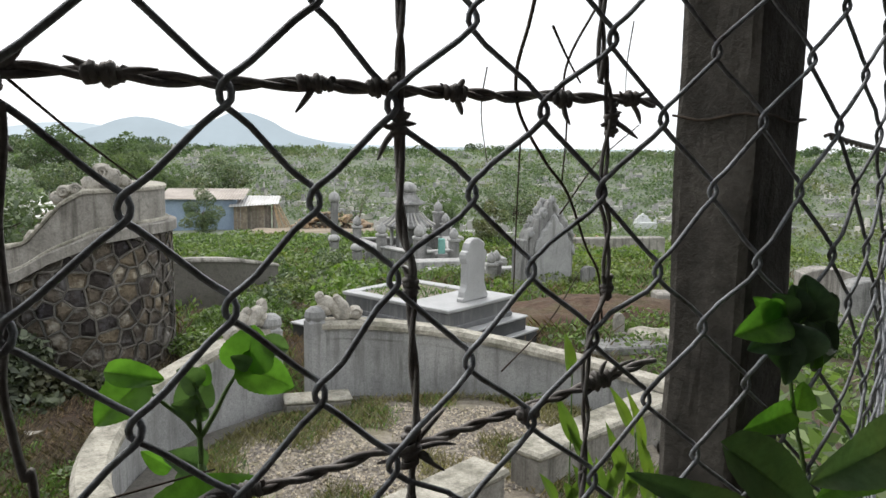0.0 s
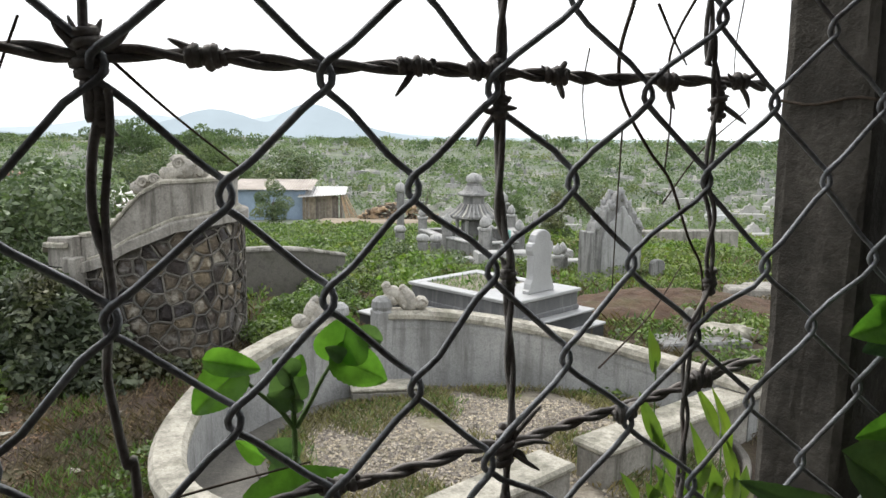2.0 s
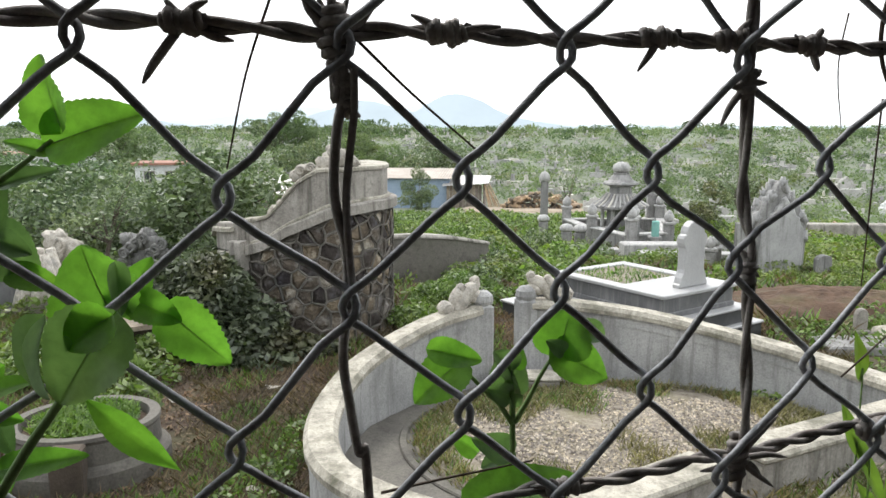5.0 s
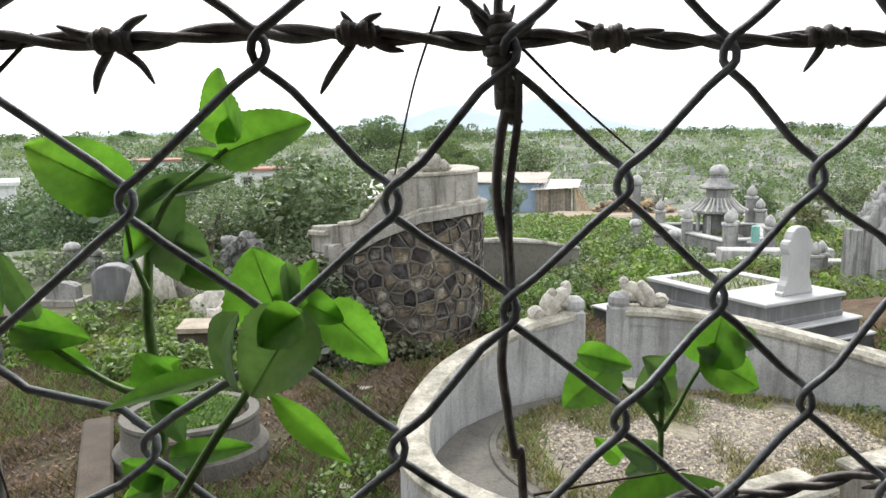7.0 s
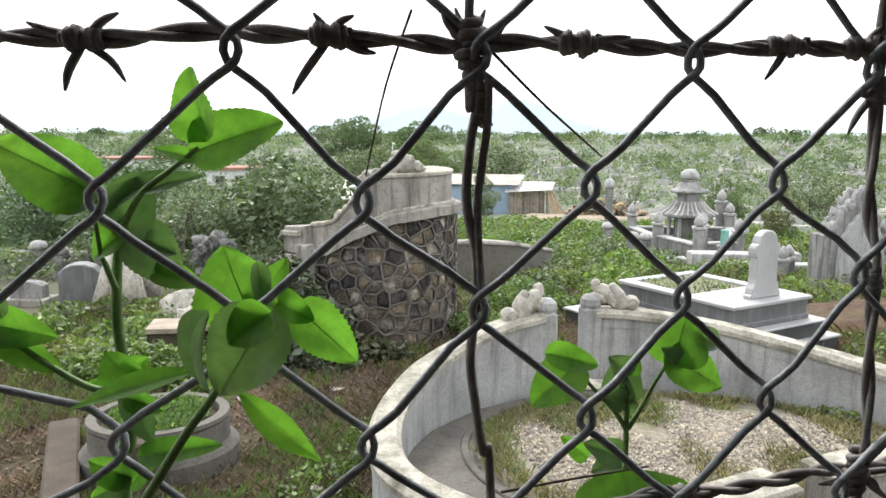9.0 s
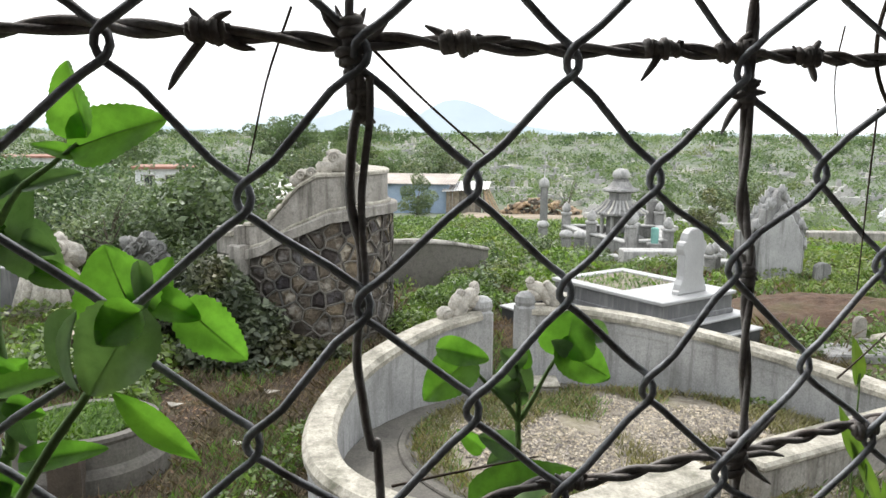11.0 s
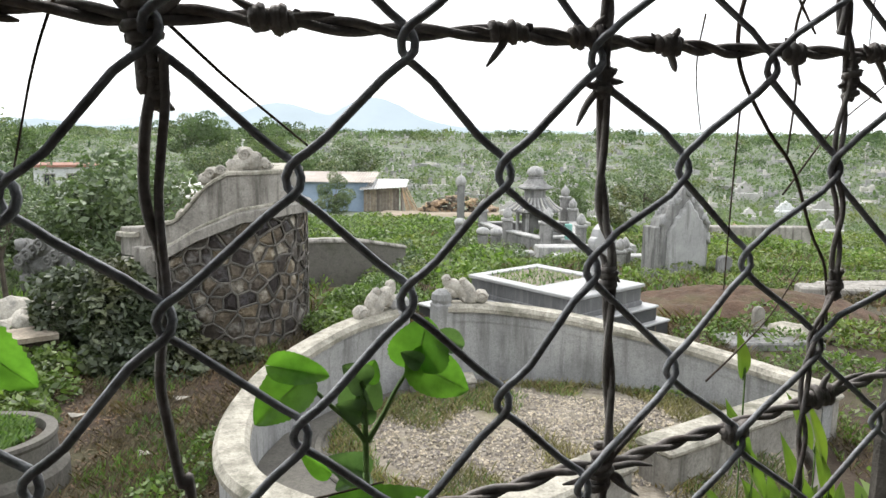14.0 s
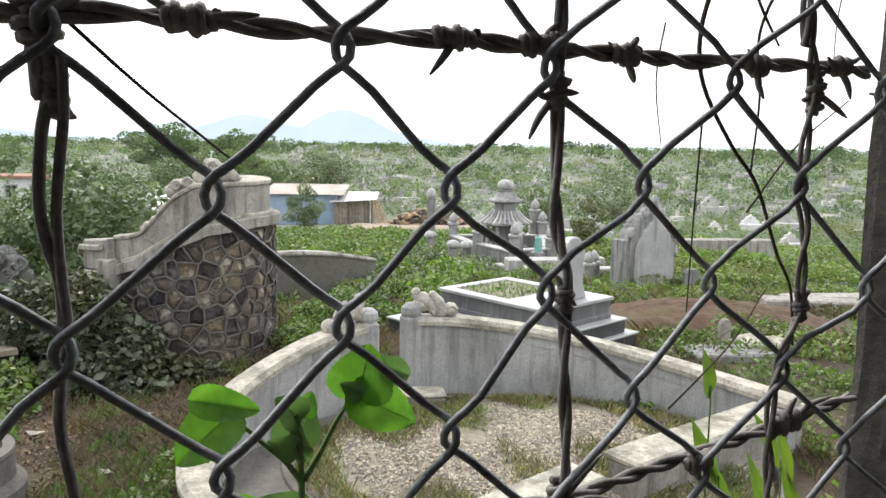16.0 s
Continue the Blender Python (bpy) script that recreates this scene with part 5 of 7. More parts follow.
weeds("green_weeds", "leafy weeds in front of the sheds", belt(-6.5, 0.5, 14, 27, 60, 0.8, 0.30, 36) + belt(-2.6, 0.2, 13.5, 19, 16, 0.5, 0.35, 41), 34000, 0.085, M["weed"], 26)
weeds("green_weeds", "low leafy weeds among the old gravestones", belt(-7.0, -3.9, 6.1, 8.6, 26, 0.42, 0.22, 37), 11000, 0.07, M["weed"], 27)
weeds("green_weeds", "weeds round the mound and grave markers", belt(2.7, 6.5, 7.3, 9.7, 22, 0.32, 0.12, 38), 5500, 0.05, M["weed"], 28)
weeds("green_weeds", "small weeds at the foot of the tomb wall", [(-1.75, 5.0, 0.06, 0.2, 0.5, 0.1), (-1.85, 4.3, 0.05, 0.25, 0.4, 0.08), (-1.6, 5.9, 0.06, 0.25, 0.4, 0.12), (1.75, 6.2, 0.08, 0.28, 0.12, 0.08), (-1.35, 6.6, 0.1, 0.4, 0.3, 0.15)], 3200, 0.04, M["weed"], 29)
weeds("green_weeds", "bushy weeds behind the old gravestones", belt(-12, -5, 11.5, 16, 30, 0.9, 0.5, 39), 14000, 0.10, M["shrub"], 30)


weeds("green_weeds", "low leafy weeds on the open ground before the sheds", belt(-9, 4.5, 25, 35, 80, 1.0, 0.26, 42), 20000, 0.15, M["weed"], 43)
weeds("green_weeds", "leafy weeds behind the round planter tomb", belt(-5.0, -3.4, 5.5, 7.0, 16, 0.28, 0.26, 81), 6500, 0.065, M["weed"], 82)
weeds("hedge_weeds", "dense leafy weeds behind the fence beyond the post", [(0.95, 1.35, 1.25, 0.3, 0.25, 0.65), (1.3, 1.7, 1.0, 0.35, 0.3, 0.7), (0.8, 1.05, 1.0, 0.2, 0.2, 0.6), (1.6, 2.1, 0.9, 0.45, 0.4, 0.75)], 3800, 0.055, M["weed"], 71)
weeds("green_weeds", "thick green weeds on the ground beside the tomb", belt(3.2, 9.5, 3.6, 9.3, 46, 0.5, 0.26, 72), 20000, 0.06, M["weed"], 73)
weeds("tall_weeds", "taller leafy weeds between the back wall and the pavilion", belt(-1.5, 0.2, 10.5, 14.5, 12, 0.26, 0.42, 61) + belt(-0.2, 1.3, 14.5, 18.0, 14, 0.3, 0.42, 62), 6500, 0.07, M["shrub"], 63)
weeds("tall_weeds", "taller yellow-green weeds on the slope", belt(-3.5, 3.4, 11.5, 24, 26, 0.35, 0.36, 64) + belt(4.5, 12, 15, 30, 24, 0.5, 0.4, 65), 9000, 0.10, M["blade"], 66)
weeds("dry_weeds", "dry brown weeds among the green", belt(-1.5, 3.0, 9.8, 15, 20, 0.3, 0.16, 67) + belt(5.4, 7.5, 9.5, 13, 14, 0.4, 0.14, 68), 6000, 0.06, M["straw"], 69)


def turf():
    rng = np.random.default_rng(40)
    for name, label, mat, n, box, hgt, w, cut in (
            ("dead_grass", "dry straw and dead grass lying on the soil", M["straw"], 80000, (-7, 3.2, 2.6, 9.5), 0.07, 0.004, -0.75),
            ("short_grass", "patchy short green grass on the soil", M["grass"], 70000, (-7, 3.2, 2.6, 9.5), 0.07, 0.005, -0.12),
            ("rough_grass", "rough grass between the farther graves", M["grass"], 26000, (-8, 10, 9.0, 26), 0.16, 0.014, -0.1),
            ("dry_rough_grass", "dry rough grass on the slope", M["straw"], 22000, (-3, 11, 8.0, 30), 0.16, 0.012, 0.0)):
        P = rng.random((n, 2)) * np.array([box[1] - box[0], box[3] - box[2]]) + np.array([box[0], box[2]])
        X, Y = P[:, 0], P[:, 1]
        patch = np.sin(X * 1.9 + 0.7) * np.sin(Y * 1.6 + 2) + 0.6 * np.sin(X * 4.3 + Y * 2.2) + 0.3 * np.sin(X * 9 - Y * 7)
        inside = ((X - 0.6) / 2.15) ** 2 + ((Y - 5.1) / 1.75) ** 2 < 1
        grave = (np.abs((X - 1.13) * 0.663 - (Y - 8.62) * 0.749 + 0.24) < 1.24) & (np.abs((X - 1.13) * 0.749 + (Y - 8.62) * 0.663) < 0.92)
        ringed = (X + 3.12) ** 2 + (Y - 4.48) ** 2 < 0.31
        bare = ((X - 4.0) / 2.1) ** 2 + ((Y - 10.2) / 1.1) ** 2 < 1
        k = (patch > cut) & ~bare & ~inside & ~grave & ~ringed
        B = np.stack([X, Y, ground_height(X, Y)], 1)[k]
        tagged(quads(name, blades(B, hgt, 1.0 if "d" == name[0] else 0.6, rng, w), mat), label, "grass", kind="stuff")
    for name, label, mat, n, size in (("leaf_litter", "dry straw-coloured leaves and twigs scattered on the soil", "straw", 22000, 0.028), ("brown_litter", "fallen reddish brown leaves lying on the soil", "leaf_brown", 24000, 0.034)):
        P = rng.random((n, 2)) * np.array([6.5, 5.2]) + np.array([-6.8, 2.7])
        k = ((P[:, 0] - 0.6) / 2.3) ** 2 + ((P[:, 1] - 5.1) / 1.9) ** 2 > 1
        B = np.concatenate([P, ground_height(P[:, 0], P[:, 1])[:, None] + 0.014], 1)[k]
        tagged(quads(name, leaf_quads(B, size, rng, 2.2, 0.7), M[mat]), label, "leaf litter", kind="stuff")

turf()


# ---- far cemetery slope ----
def far_slope():
    rng = np.random.default_rng(50)
    n = 5200
    ang = rng.uniform(-0.95, 0.85, n)
    r = 32 * (430 / 32) ** (rng.random(n) ** 0.8)
    X, Y = r * np.sin(ang), r * np.cos(ang)
    yard = (X > -11.5) & (X < 4.8) & (Y > 31) & (Y < 54)
    X, Y, r = X[~yard], Y[~yard], r[~yard]
    S = (0.35 + 0.5 * rng.random(len(X))) * (0.6 + r / 120)
    sa = rng.uniform(-0.95, 0.85, 900)
    sr = rng.uniform(380, 640, 900)
    X, Y, r = np.concatenate([X, sr * np.sin(sa)]), np.concatenate([Y, sr * np.cos(sa)]), np.concatenate([r, sr])
    S = np.concatenate([S, 1.6 + 3.2 * rng.random(900) ** 3])
    k = 52
    C = np.repeat(np.stack([X, Y, ground_height(X, Y) + S * 0.35], 1), k, 0)
    SS = np.repeat(S, k)
    d = rng.normal(size=C.shape)
    d /= np.linalg.norm(d, axis=1)[:, None]
    P = C + d * SS[:, None] * np.array([1.3, 1.3, 0.62]) * (rng.random(len(C)) ** 0.4)[:, None]
    V = leaf_quads(P, 1.0, rng, 1.7, 0.72)
    cen = V.mean(axis=1, keepdims=True)
    V = cen + (V - cen) * (0.32 * SS[:, None, None])
    tagged(quads("far_scrub", V, M["weed_far_hazed"]), "scrub over the far cemetery slope, greyed for haze", "scrub", kind="stuff")
    blobs = []
    for _ in range(330):
        a, rr = rng.uniform(-0.9, 0.85), 52 * (480 / 52) ** (rng.random() ** 0.8)
        x, y, s = rr * math.sin(a), rr * math.cos(a), (0.9 + 1.3 * rng.random() ** 2) * (0.7 + rr / 260)
        for q in range(4):
            blobs.append((x + rng.normal() * s, y + rng.normal() * s, gh(x, y) + s * (0.35 + 0.5 * rng.random()), s * 0.9, s * 0.9, s * 0.62))
    P = blob_points(blobs, 80000, rng, 0.6)
    V = leaf_quads(P, 1.0, rng, 1.6, 0.65)
    cen = V.mean(axis=1, keepdims=True)
    far = np.hypot(P[:, 0], P[:, 1])[:, None, None]
    V = cen + (V - cen) * (0.16 + far / 520)
    tagged(quads("far_bushes", V, M["far_woods_hazed"]), "scattered green bushes on the far cemetery slope, paled for haze", "bushes", kind="stuff")
    # hundreds of small pale tombs
    g = Geo()
    m = 950
    ang = rng.uniform(-0.42, 0.85, m)
    r = 55 * (420 / 55) ** (rng.random(m) ** 0.75)
    for a, rr in zip(ang, r):
        x, y = rr * math.sin(a), rr * math.cos(a)
        z = gh(x, y)
        s = (0.35 + 0.55 * rng.random()) * (0.75 + rr / 300)
        tn = Matrix.Rotation(rng.random() * 3, 4, "Z")
        g.box((s * 1.7, s * 1.0, s * 0.6), (x, y, z + s * 0.3), tn)
        if rng.random() < 0.7:
            g.box((s * 0.6, s * 0.25, s * 0.9), (x, y, z + s * 0.95), tn, 0, 0.7)
        if rng.random() < 0.35:
            g.box((s * 2.2, s * 0.2, s * 0.5), (x + s, y + 0.4 * s, z + s * 0.55), tn)
    tagged(g.ob("far_tombs", M["tomb_far"]), "hundreds of pale weathered tombs dotted over the far slope", "tombs", kind="stuff")


far_slope()


grey_gravestone(8.9, 11.9, 0.9, 0.6, 0.5, -0.3, M["parapet"], "broad grey cement tomb block in the weeds")
grey_gravestone(8.1, 9.8, 0.7, 0.66, 0.45, -0.3, M["grimy"], "dark stained cement tomb block near the fence corner")
grey_gravestone(9.6, 10.4, 0.7, 0.62, 0.4, -0.2, M["parapet"], "grey cement tomb block in the weeds")
round_cap_post(-10.9, 12.4, 0.45)
round_cap_post(-10.0, 11.9, 0.42)
tagged(fix_normals(Geo().box((2.4, 0.2, 0.6), (-10.6, 12.6, gh(-10.6, 12.6) + 0.1), Matrix.Rotation(0.15, 4, "Z"), 0.02).ob("low_wall", M["grimy"])), "low dark cement wall among the bushes", "low wall", "low walls")
for i, (x, y, z, sx, sz) in enumerate(((-4.2, 7.75, 0.12, 0.24, 0.22), (-4.75, 8.0, 0.12, 0.26, 0.2), (-5.3, 8.5, 0.1, 0.35, 0.24), (-4.5, 8.15, 0.16, 0.2, 0.2), (-4.4, 7.65, 0.3, 0.14, 0.12), (-4.62, 7.7, 0.24, 0.13, 0.14), (-4.85, 7.75, 0.12, 0.16, 0.13))):
    tagged(fix_normals(Geo().lump((x, y, z), (sx, 0.8 * sx, sz), 0.18 if i < 3 else 0.4, 40 + i, 10, 16).ob("broken_stone", M["ornament"], None, "", True)), "broken pale carved stone lying among weeds", "stone", "broken stones")
for i, (x, y, a) in enumerate(((-2.25, 5.0, 0.4), (-1.85, 4.25, 1.2), (-1.75, 5.6, 0.2), (-2.4, 6.1, 0.9), (-3.1, 5.7, 2.0))):
    vs = [(x + 0.05 * math.cos(a + k * 1.05) * (1 + 0.3 * ((k * 7 + i) % 3)), y + 0.035 * math.sin(a + k * 1.05), gh(x, y) + 0.02 + 0.014 * ((k + i) % 3)) for k in range(6)] + [(x, y, gh(x, y) + 0.045)]
    fs = [(k, (k + 1) % 6, 6) for k in range(6)]
    o = Geo().add(vs, fs).ob("plastic_scrap", M["ornament"])
    so = o.modifiers.new("thickness", "SOLIDIFY")
    so.thickness = 0.004
    tagged(o, "crumpled pale scrap of plastic lying on the soil", "litter", "scraps on the soil")


def middle_tomb(x, y, s, turn, kind, mat="tomb_far"):
    z = gh(x, y)
    t = thing("tomb", "bright whitewashed tomb with a stepped back on the slope" if mat == "house" else "pale weathered tomb with a stepped back on the slope", "tomb", "tombs on the slope")
    r = Matrix.Rotation(turn, 4, "Z")
    fix_normals(Geo().box((s * 1.6, s * 1.1, s * 0.5 + 0.3), (x, y, z + s * 0.25 - 0.15), r, 0.03).ob("plinth", M[mat], t))
    m = Matrix.Translation((x, y + 0.3 * s, z)) @ r
    out = [(-0.7 * s, 0), (0.7 * s, 0), (0.7 * s, 0.7 * s), (0.45 * s, 0.78 * s), (0.35 * s, 1.0 * s), (0.12 * s, 1.05 * s), (0, 1.22 * s), (-0.12 * s, 1.05 * s), (-0.35 * s, 1.0 * s), (-0.45 * s, 0.78 * s), (-0.7 * s, 0.7 * s)]
    fix_normals(Geo().prism(out, 0.25 * s, m, 0.02).ob("stepped_back", M[mat], t))
    if kind:
        for sx in (-0.75, 0.75):
            p = m @ Vector((sx * s, -0.5 * s, 0))
            fix_normals(Geo().box((0.18 * s, 0.18 * s, 0.9 * s), (p.x, p.y, z + 0.45 * s), r, 0.02).ob("corner_post", M[mat], t))


for i, (x, y, s, tn) in enumerate(((4.4, 27.5, 0.7, 0.2), (6.6, 33, 0.8, -0.1), (5.2, 36, 0.9, 0.3), (8.2, 34, 0.6, 0.1), (9.5, 41, 0.9, -0.2), (3.2, 42, 0.8, 0.0), (13.0, 43, 0.8, 0.2), (22.5, 50, 0.9, 0.1), (25.5, 51, 1.0, -0.1), (18.0, 45, 0.7, 0.3), (14.0, 64, 1.2, 0.2), (7.5, 60, 1.1, 0.1), (11.0, 75, 1.3, -0.2), (26, 66, 1.4, 0.2), (31, 58, 1.1, 0.1), (1.5, 66, 1.0, 0.2), (21.5, 33, 0.7, 0.1), (15.2, 30.0, 0.6, 0.2))):
    middle_tomb(x, y, s, tn, i % 2, "house" if i == 7 else "tomb_far")
rb = Geo()
rr = random.Random(9)
for k in range(46):
    x, y = 7.2 + rr.gauss(0, 0.8), 22.5 + rr.gauss(0, 0.4)
    a = rr.random() * 6
    L = rr.uniform(0.2, 0.7)
    rb.tube([(x, y, gh(x, y) + 0.05), (x + L * math.cos(a), y + 0.3 * L, gh(x, y) + 0.1 + rr.random() * 0.5)], 0.05, 5)
tagged(rb.ob("rubble_heap", M["fresh_wood"]), "heap of broken timber and roots behind the stele", "rubble", kind="stuff")


def mountains():
    for name, colour, d, pts, lab in (
            ("mountain_far", (0.57, 0.655, 0.71), 3600, [(-2600, 20), (-2100, 60), (-1500, 40), (-1000, 95), (-700, 60), (-420, 110), (-250, 60), (60, 30), (500, 20), (2600, 15)], "faint blue mountain ridge that glows in its haze colour"),
            ("mountain_near", (0.445, 0.525, 0.58), 3000, [(-2400, 10), (-1900, 30), (-1700, 46), (-1500, 20), (-1150, 12), (-900, 75), (-760, 118), (-640, 108), (-520, 72), (-450, 108), (-395, 136), (-340, 145), (-285, 137), (-215, 108), (-120, 62), (20, 30), (160, 12), (400, 6), (2400, 5)], "blue mountain with a rounded peak that glows in its haze colour")):
        sm = spline([(x, 0, z) for x, z in pts], 10)
        vs, fs = [], []
        for i, p in enumerate(sm):
            j = 4 * noise.noise(Vector((p.x * 0.02, d, 0)))
            vs += [(p.x * d / 3000, d, -60), (p.x * d / 3000, d - 40, max(p.z, 0) * 0.4 * d / 3000), (p.x * d / 3000, d + 60, (max(p.z, 0) + j) * d / 3000 + 2.3)]
        for i in range(len(sm) - 1):
            a, b = i * 3, (i + 1) * 3
            fs += [(a, b, b + 1, a + 1), (a + 1, b + 1, b + 2, a + 2)]
        tagged(Geo().add(vs, fs).ob(name, haze_glow_hills(name + "_haze", colour), smooth=True), lab, "mountain", kind="structure")


mountains()
# Unseen walls and roof, added to keep light off the fence and post.
tagged(fix_normals(Geo().box((9.0, 0.2, 4.5), (0.6, -1.9, 2.6)).ob("wall_south", M["shade_blocker"])), "unseen dark wall added behind the fence to shade it", "wall", kind="structure")
tagged(fix_normals(Geo().box((0.2, 2.5, 4.0), (0.79, -0.65, 2.35)).ob("wall_east", M["shade_blocker"])), "unseen dark wall added beside the fence to shade the post", "wall", kind="structure")
tagged(fix_normals(Geo().box((2.2, 2.05, 0.15), (-0.2, -0.87, 3.3)).ob("ceiling", M["shade_blocker"])), "unseen dark roof added above the fence to shade it", "roof", kind="structure")


# ---- fence ----
ROW = 0.0415
COL_X = [-0.3254, -0.2745, -0.231, -0.1925, -0.157, -0.1205, -0.0863, -0.0526, -0.0205, 0.0205, 0.0603, 0.1023, 0.1431]
ROW_Z = [([-6, 4], [2.3255, 2.3285]),
         ([-5, -3, -1, 1, 3, 5], [2.280, 2.2807, 2.2849, 2.286, 2.287, 2.2863]),
         ([-6, -2, 0, 2, 4, 6], [2.2293, 2.243, 2.2427, 2.2495, 2.2447, 2.2386]),
         ([-3, -1, 1, 3, 6], [2.1956, 2.2038, 2.2023, 2.2044, 2.20])]
PLAN = [(-1.55, 0.05), (-0.9, 0.125), (-0.49, 0.19), (-0.325, 0.2195), (-0.2745, 0.2275), (-0.231, 0.237), (-0.192, 0.2505), (-0.157, 0.2625), (-0.1205, 0.277), (-0.0862, 0.2955), (-0.0525, 0.3095), (-0.0205, 0.3255), (0.02, 0.3525), (0.0605, 0.3735), (0.105, 0.393), (0.142, 0.408), (0.18, 0.421), (0.22, 0.434), (0.26, 0.449), (0.3, 0.469), (0.34, 0.494), (0.372, 0.52), (0.45, 0.595), (0.62, 0.78), (0.85, 1.05), (1.05, 1.3)]


def plan_table():
    out, s = [], 0.0
    smooth = spline([(x, y, 0) for x, y in PLAN], 12)
    for i, p in enumerate(smooth):
        if i:
            s += (p - smooth[i - 1]).length
        out.append((s, p))
    zero = min(out, key=lambda q: (q[1] - Vector((-0.0862, 0.2955, 0))).length)[0]
    return np.array([q[0] - zero for q in out]), np.array([[q[1].x, q[1].y] for q in out])


PS, PXY = plan_table()
COL_S = [float(np.interp(x, PXY[:, 0], PS)) for x in COL_X]
COL_S = [COL_S[0] - 34 * 0.046] + COL_S + [COL_S[-1] + 34 * 0.043]
COL_K = [-40] + list(range(-6, 7)) + [40]


def fence_at(s, z, off=0.0):
    """A point of the fence at arc length s, height z, off metres behind it."""
    x, y = np.interp(s, PS, PXY[:, 0]), np.interp(s, PS, PXY[:, 1])
    e = 0.01
    tx, ty = np.interp(s + e, PS, PXY[:, 0]) - np.interp(s - e, PS, PXY[:, 0]), np.interp(s + e, PS, PXY[:, 1]) - np.interp(s - e, PS, PXY[:, 1])
    n = math.hypot(tx, ty)
    return Vector((x - ty / n * off, y + tx / n * off, z))


def chain_link():
    t = thing("chain_link_fence", "old dark galvanised chain-link fence with large diamond mesh", "fence")
    rng = random.Random(11)
    wob = {}

    def node(k, j):
        if (k, j) not in wob:
            wob[(k, j)] = (rng.gauss(0, 0.0005), rng.gauss(0, 0.0006), rng.gauss(0, 0.0015))
        a = wob[(k, j)]
        row = min(max(j, 0), 3)
        z = float(np.interp(k, *ROW_Z[row])) - (j - row) * ROW
        return float(np.interp(k, COL_K, COL_S)) + a[0], z + a[1], a[2]

    for c in range(-22, 26):
        pts = []
        for j in range(-9, 37):
            left = (c + j) % 2 == 0
            k = c if left else c + 1
            s, z, off = node(k, j)
            side = -1 if left else 1
            d0 = -0.0022 * side
            # the bend round the neighbour, then the run to the next bend
            hook = ((0.0125, -0.0100, 1.0), (0.0085, -0.0050, 1.0), (0.0055, -0.0007, 0.9), (0.003, 0.0016, 0.6), (0, 0.0024, 0))
            for dz, ds, dd in hook:
                pts.append(fence_at(s + side * ds, z + dz, off - d0 * dd))
            for dz, ds, dd in reversed(hook[:-1]):
                pts.append(fence_at(s + side * ds, z - dz, off + d0 * dd))
        Geo().tube(pts, 0.0015, 6).ob("link_wire", M["galvanised"], t, smooth=True)
    return t


chain_link()


def twisted(pts, r, pitch, strands=2, gap=0.9, sides=6, seed=0, steps=10):
    """Strands wound about a line."""
    line = spline(pts, steps)
    fine = []
    for a, b in zip(line, line[1:]):
        n = max(2, int((b - a).length / (pitch / 9)))
        fine += [a.lerp(b, i / n) for i in range(n)]
    g = Geo()
    for k in range(strands):
        out, s = [], 0.0
        for i, p in enumerate(fine):
            if i:
                s += (p - fine[i - 1]).length
            tan = (fine[min(i + 1, len(fine) - 1)] - fine[max(i - 1, 0)]).normalized()
            u = tan.cross(Vector((0.3, 0.5, 0.8))).normalized()
            w = tan.cross(u)
            ph = 2 * math.pi * (s / pitch + k / strands) + 0.8 * noise.noise(p * 40 + Vector((seed, 0, 0)))
            out.append(p + (u * math.cos(ph) + w * math.sin(ph)) * r * gap)
        g.tube(out, r, sides)
    return g


def wire_thing(name, label, pts, r, pitch, seed=0, gap=0.9, strands=2, mat="wire"):
    t = thing(name, label, "barbed wire" if name == "barbed_wire" else "wire", "fence wires")
    twisted(pts, r, pitch, strands, gap, 6, seed).ob("strand", M[mat], t, smooth=True)
    return t


def wire_knot(name, label, group, at, w, h, prongs, seed):
    """Wire wound in uneven coils, w wide and h high, with cut ends that stick out in the plane of the fence."""
    rng = random.Random(seed)
    t = thing(name, label, "wire", group)
    p = Vector(at)
    along = Vector((1, 0.5, 0)).normalized()
    flat = w > h
    n = 64
    coil = []
    for i in range(n + 1):
        u = i / n - 0.5
        a = i * 0.62 + 0.3 * rng.random()
        fat = (0.42 + 0.16 * math.sin(i * 0.21 + seed)) * (1 - 1.1 * u * u)
        ring = min(w, h) * 0.62 * fat
        if flat:
            coil.append(p + along * (u * w * 0.86) + Vector((0, math.cos(a) * ring * 0.8, math.sin(a) * ring)))
        else:
            coil.append(p + Vector((0, 0, u * h * 0.86)) + along * math.cos(a) * ring + Vector((0, math.sin(a) * ring * 0.8, 0)))
    core = Geo().tube(coil, 0.0017, 6)
    core.ob("wrapping", M["wire"], t, smooth=True)
    for dx, dz in prongs:
        tip = p + along * dx + Vector((0, 0.002 * rng.uniform(-1, 1), dz))
        root = p + (tip - p) * 0.18
        mid = p + (tip - p) * 0.6 + Vector((0, 0, 0.0016 * rng.uniform(-1, 1))) + along * 0.0016 * rng.uniform(-1, 1)
        Geo().tube(spline([root, mid, tip], 4), [0.0015] * 4 + [0.0014, 0.0013, 0.0011, 0.0008, 0.0004], 6).ob("cut_end", M["wire"], t, smooth=True)
    return t


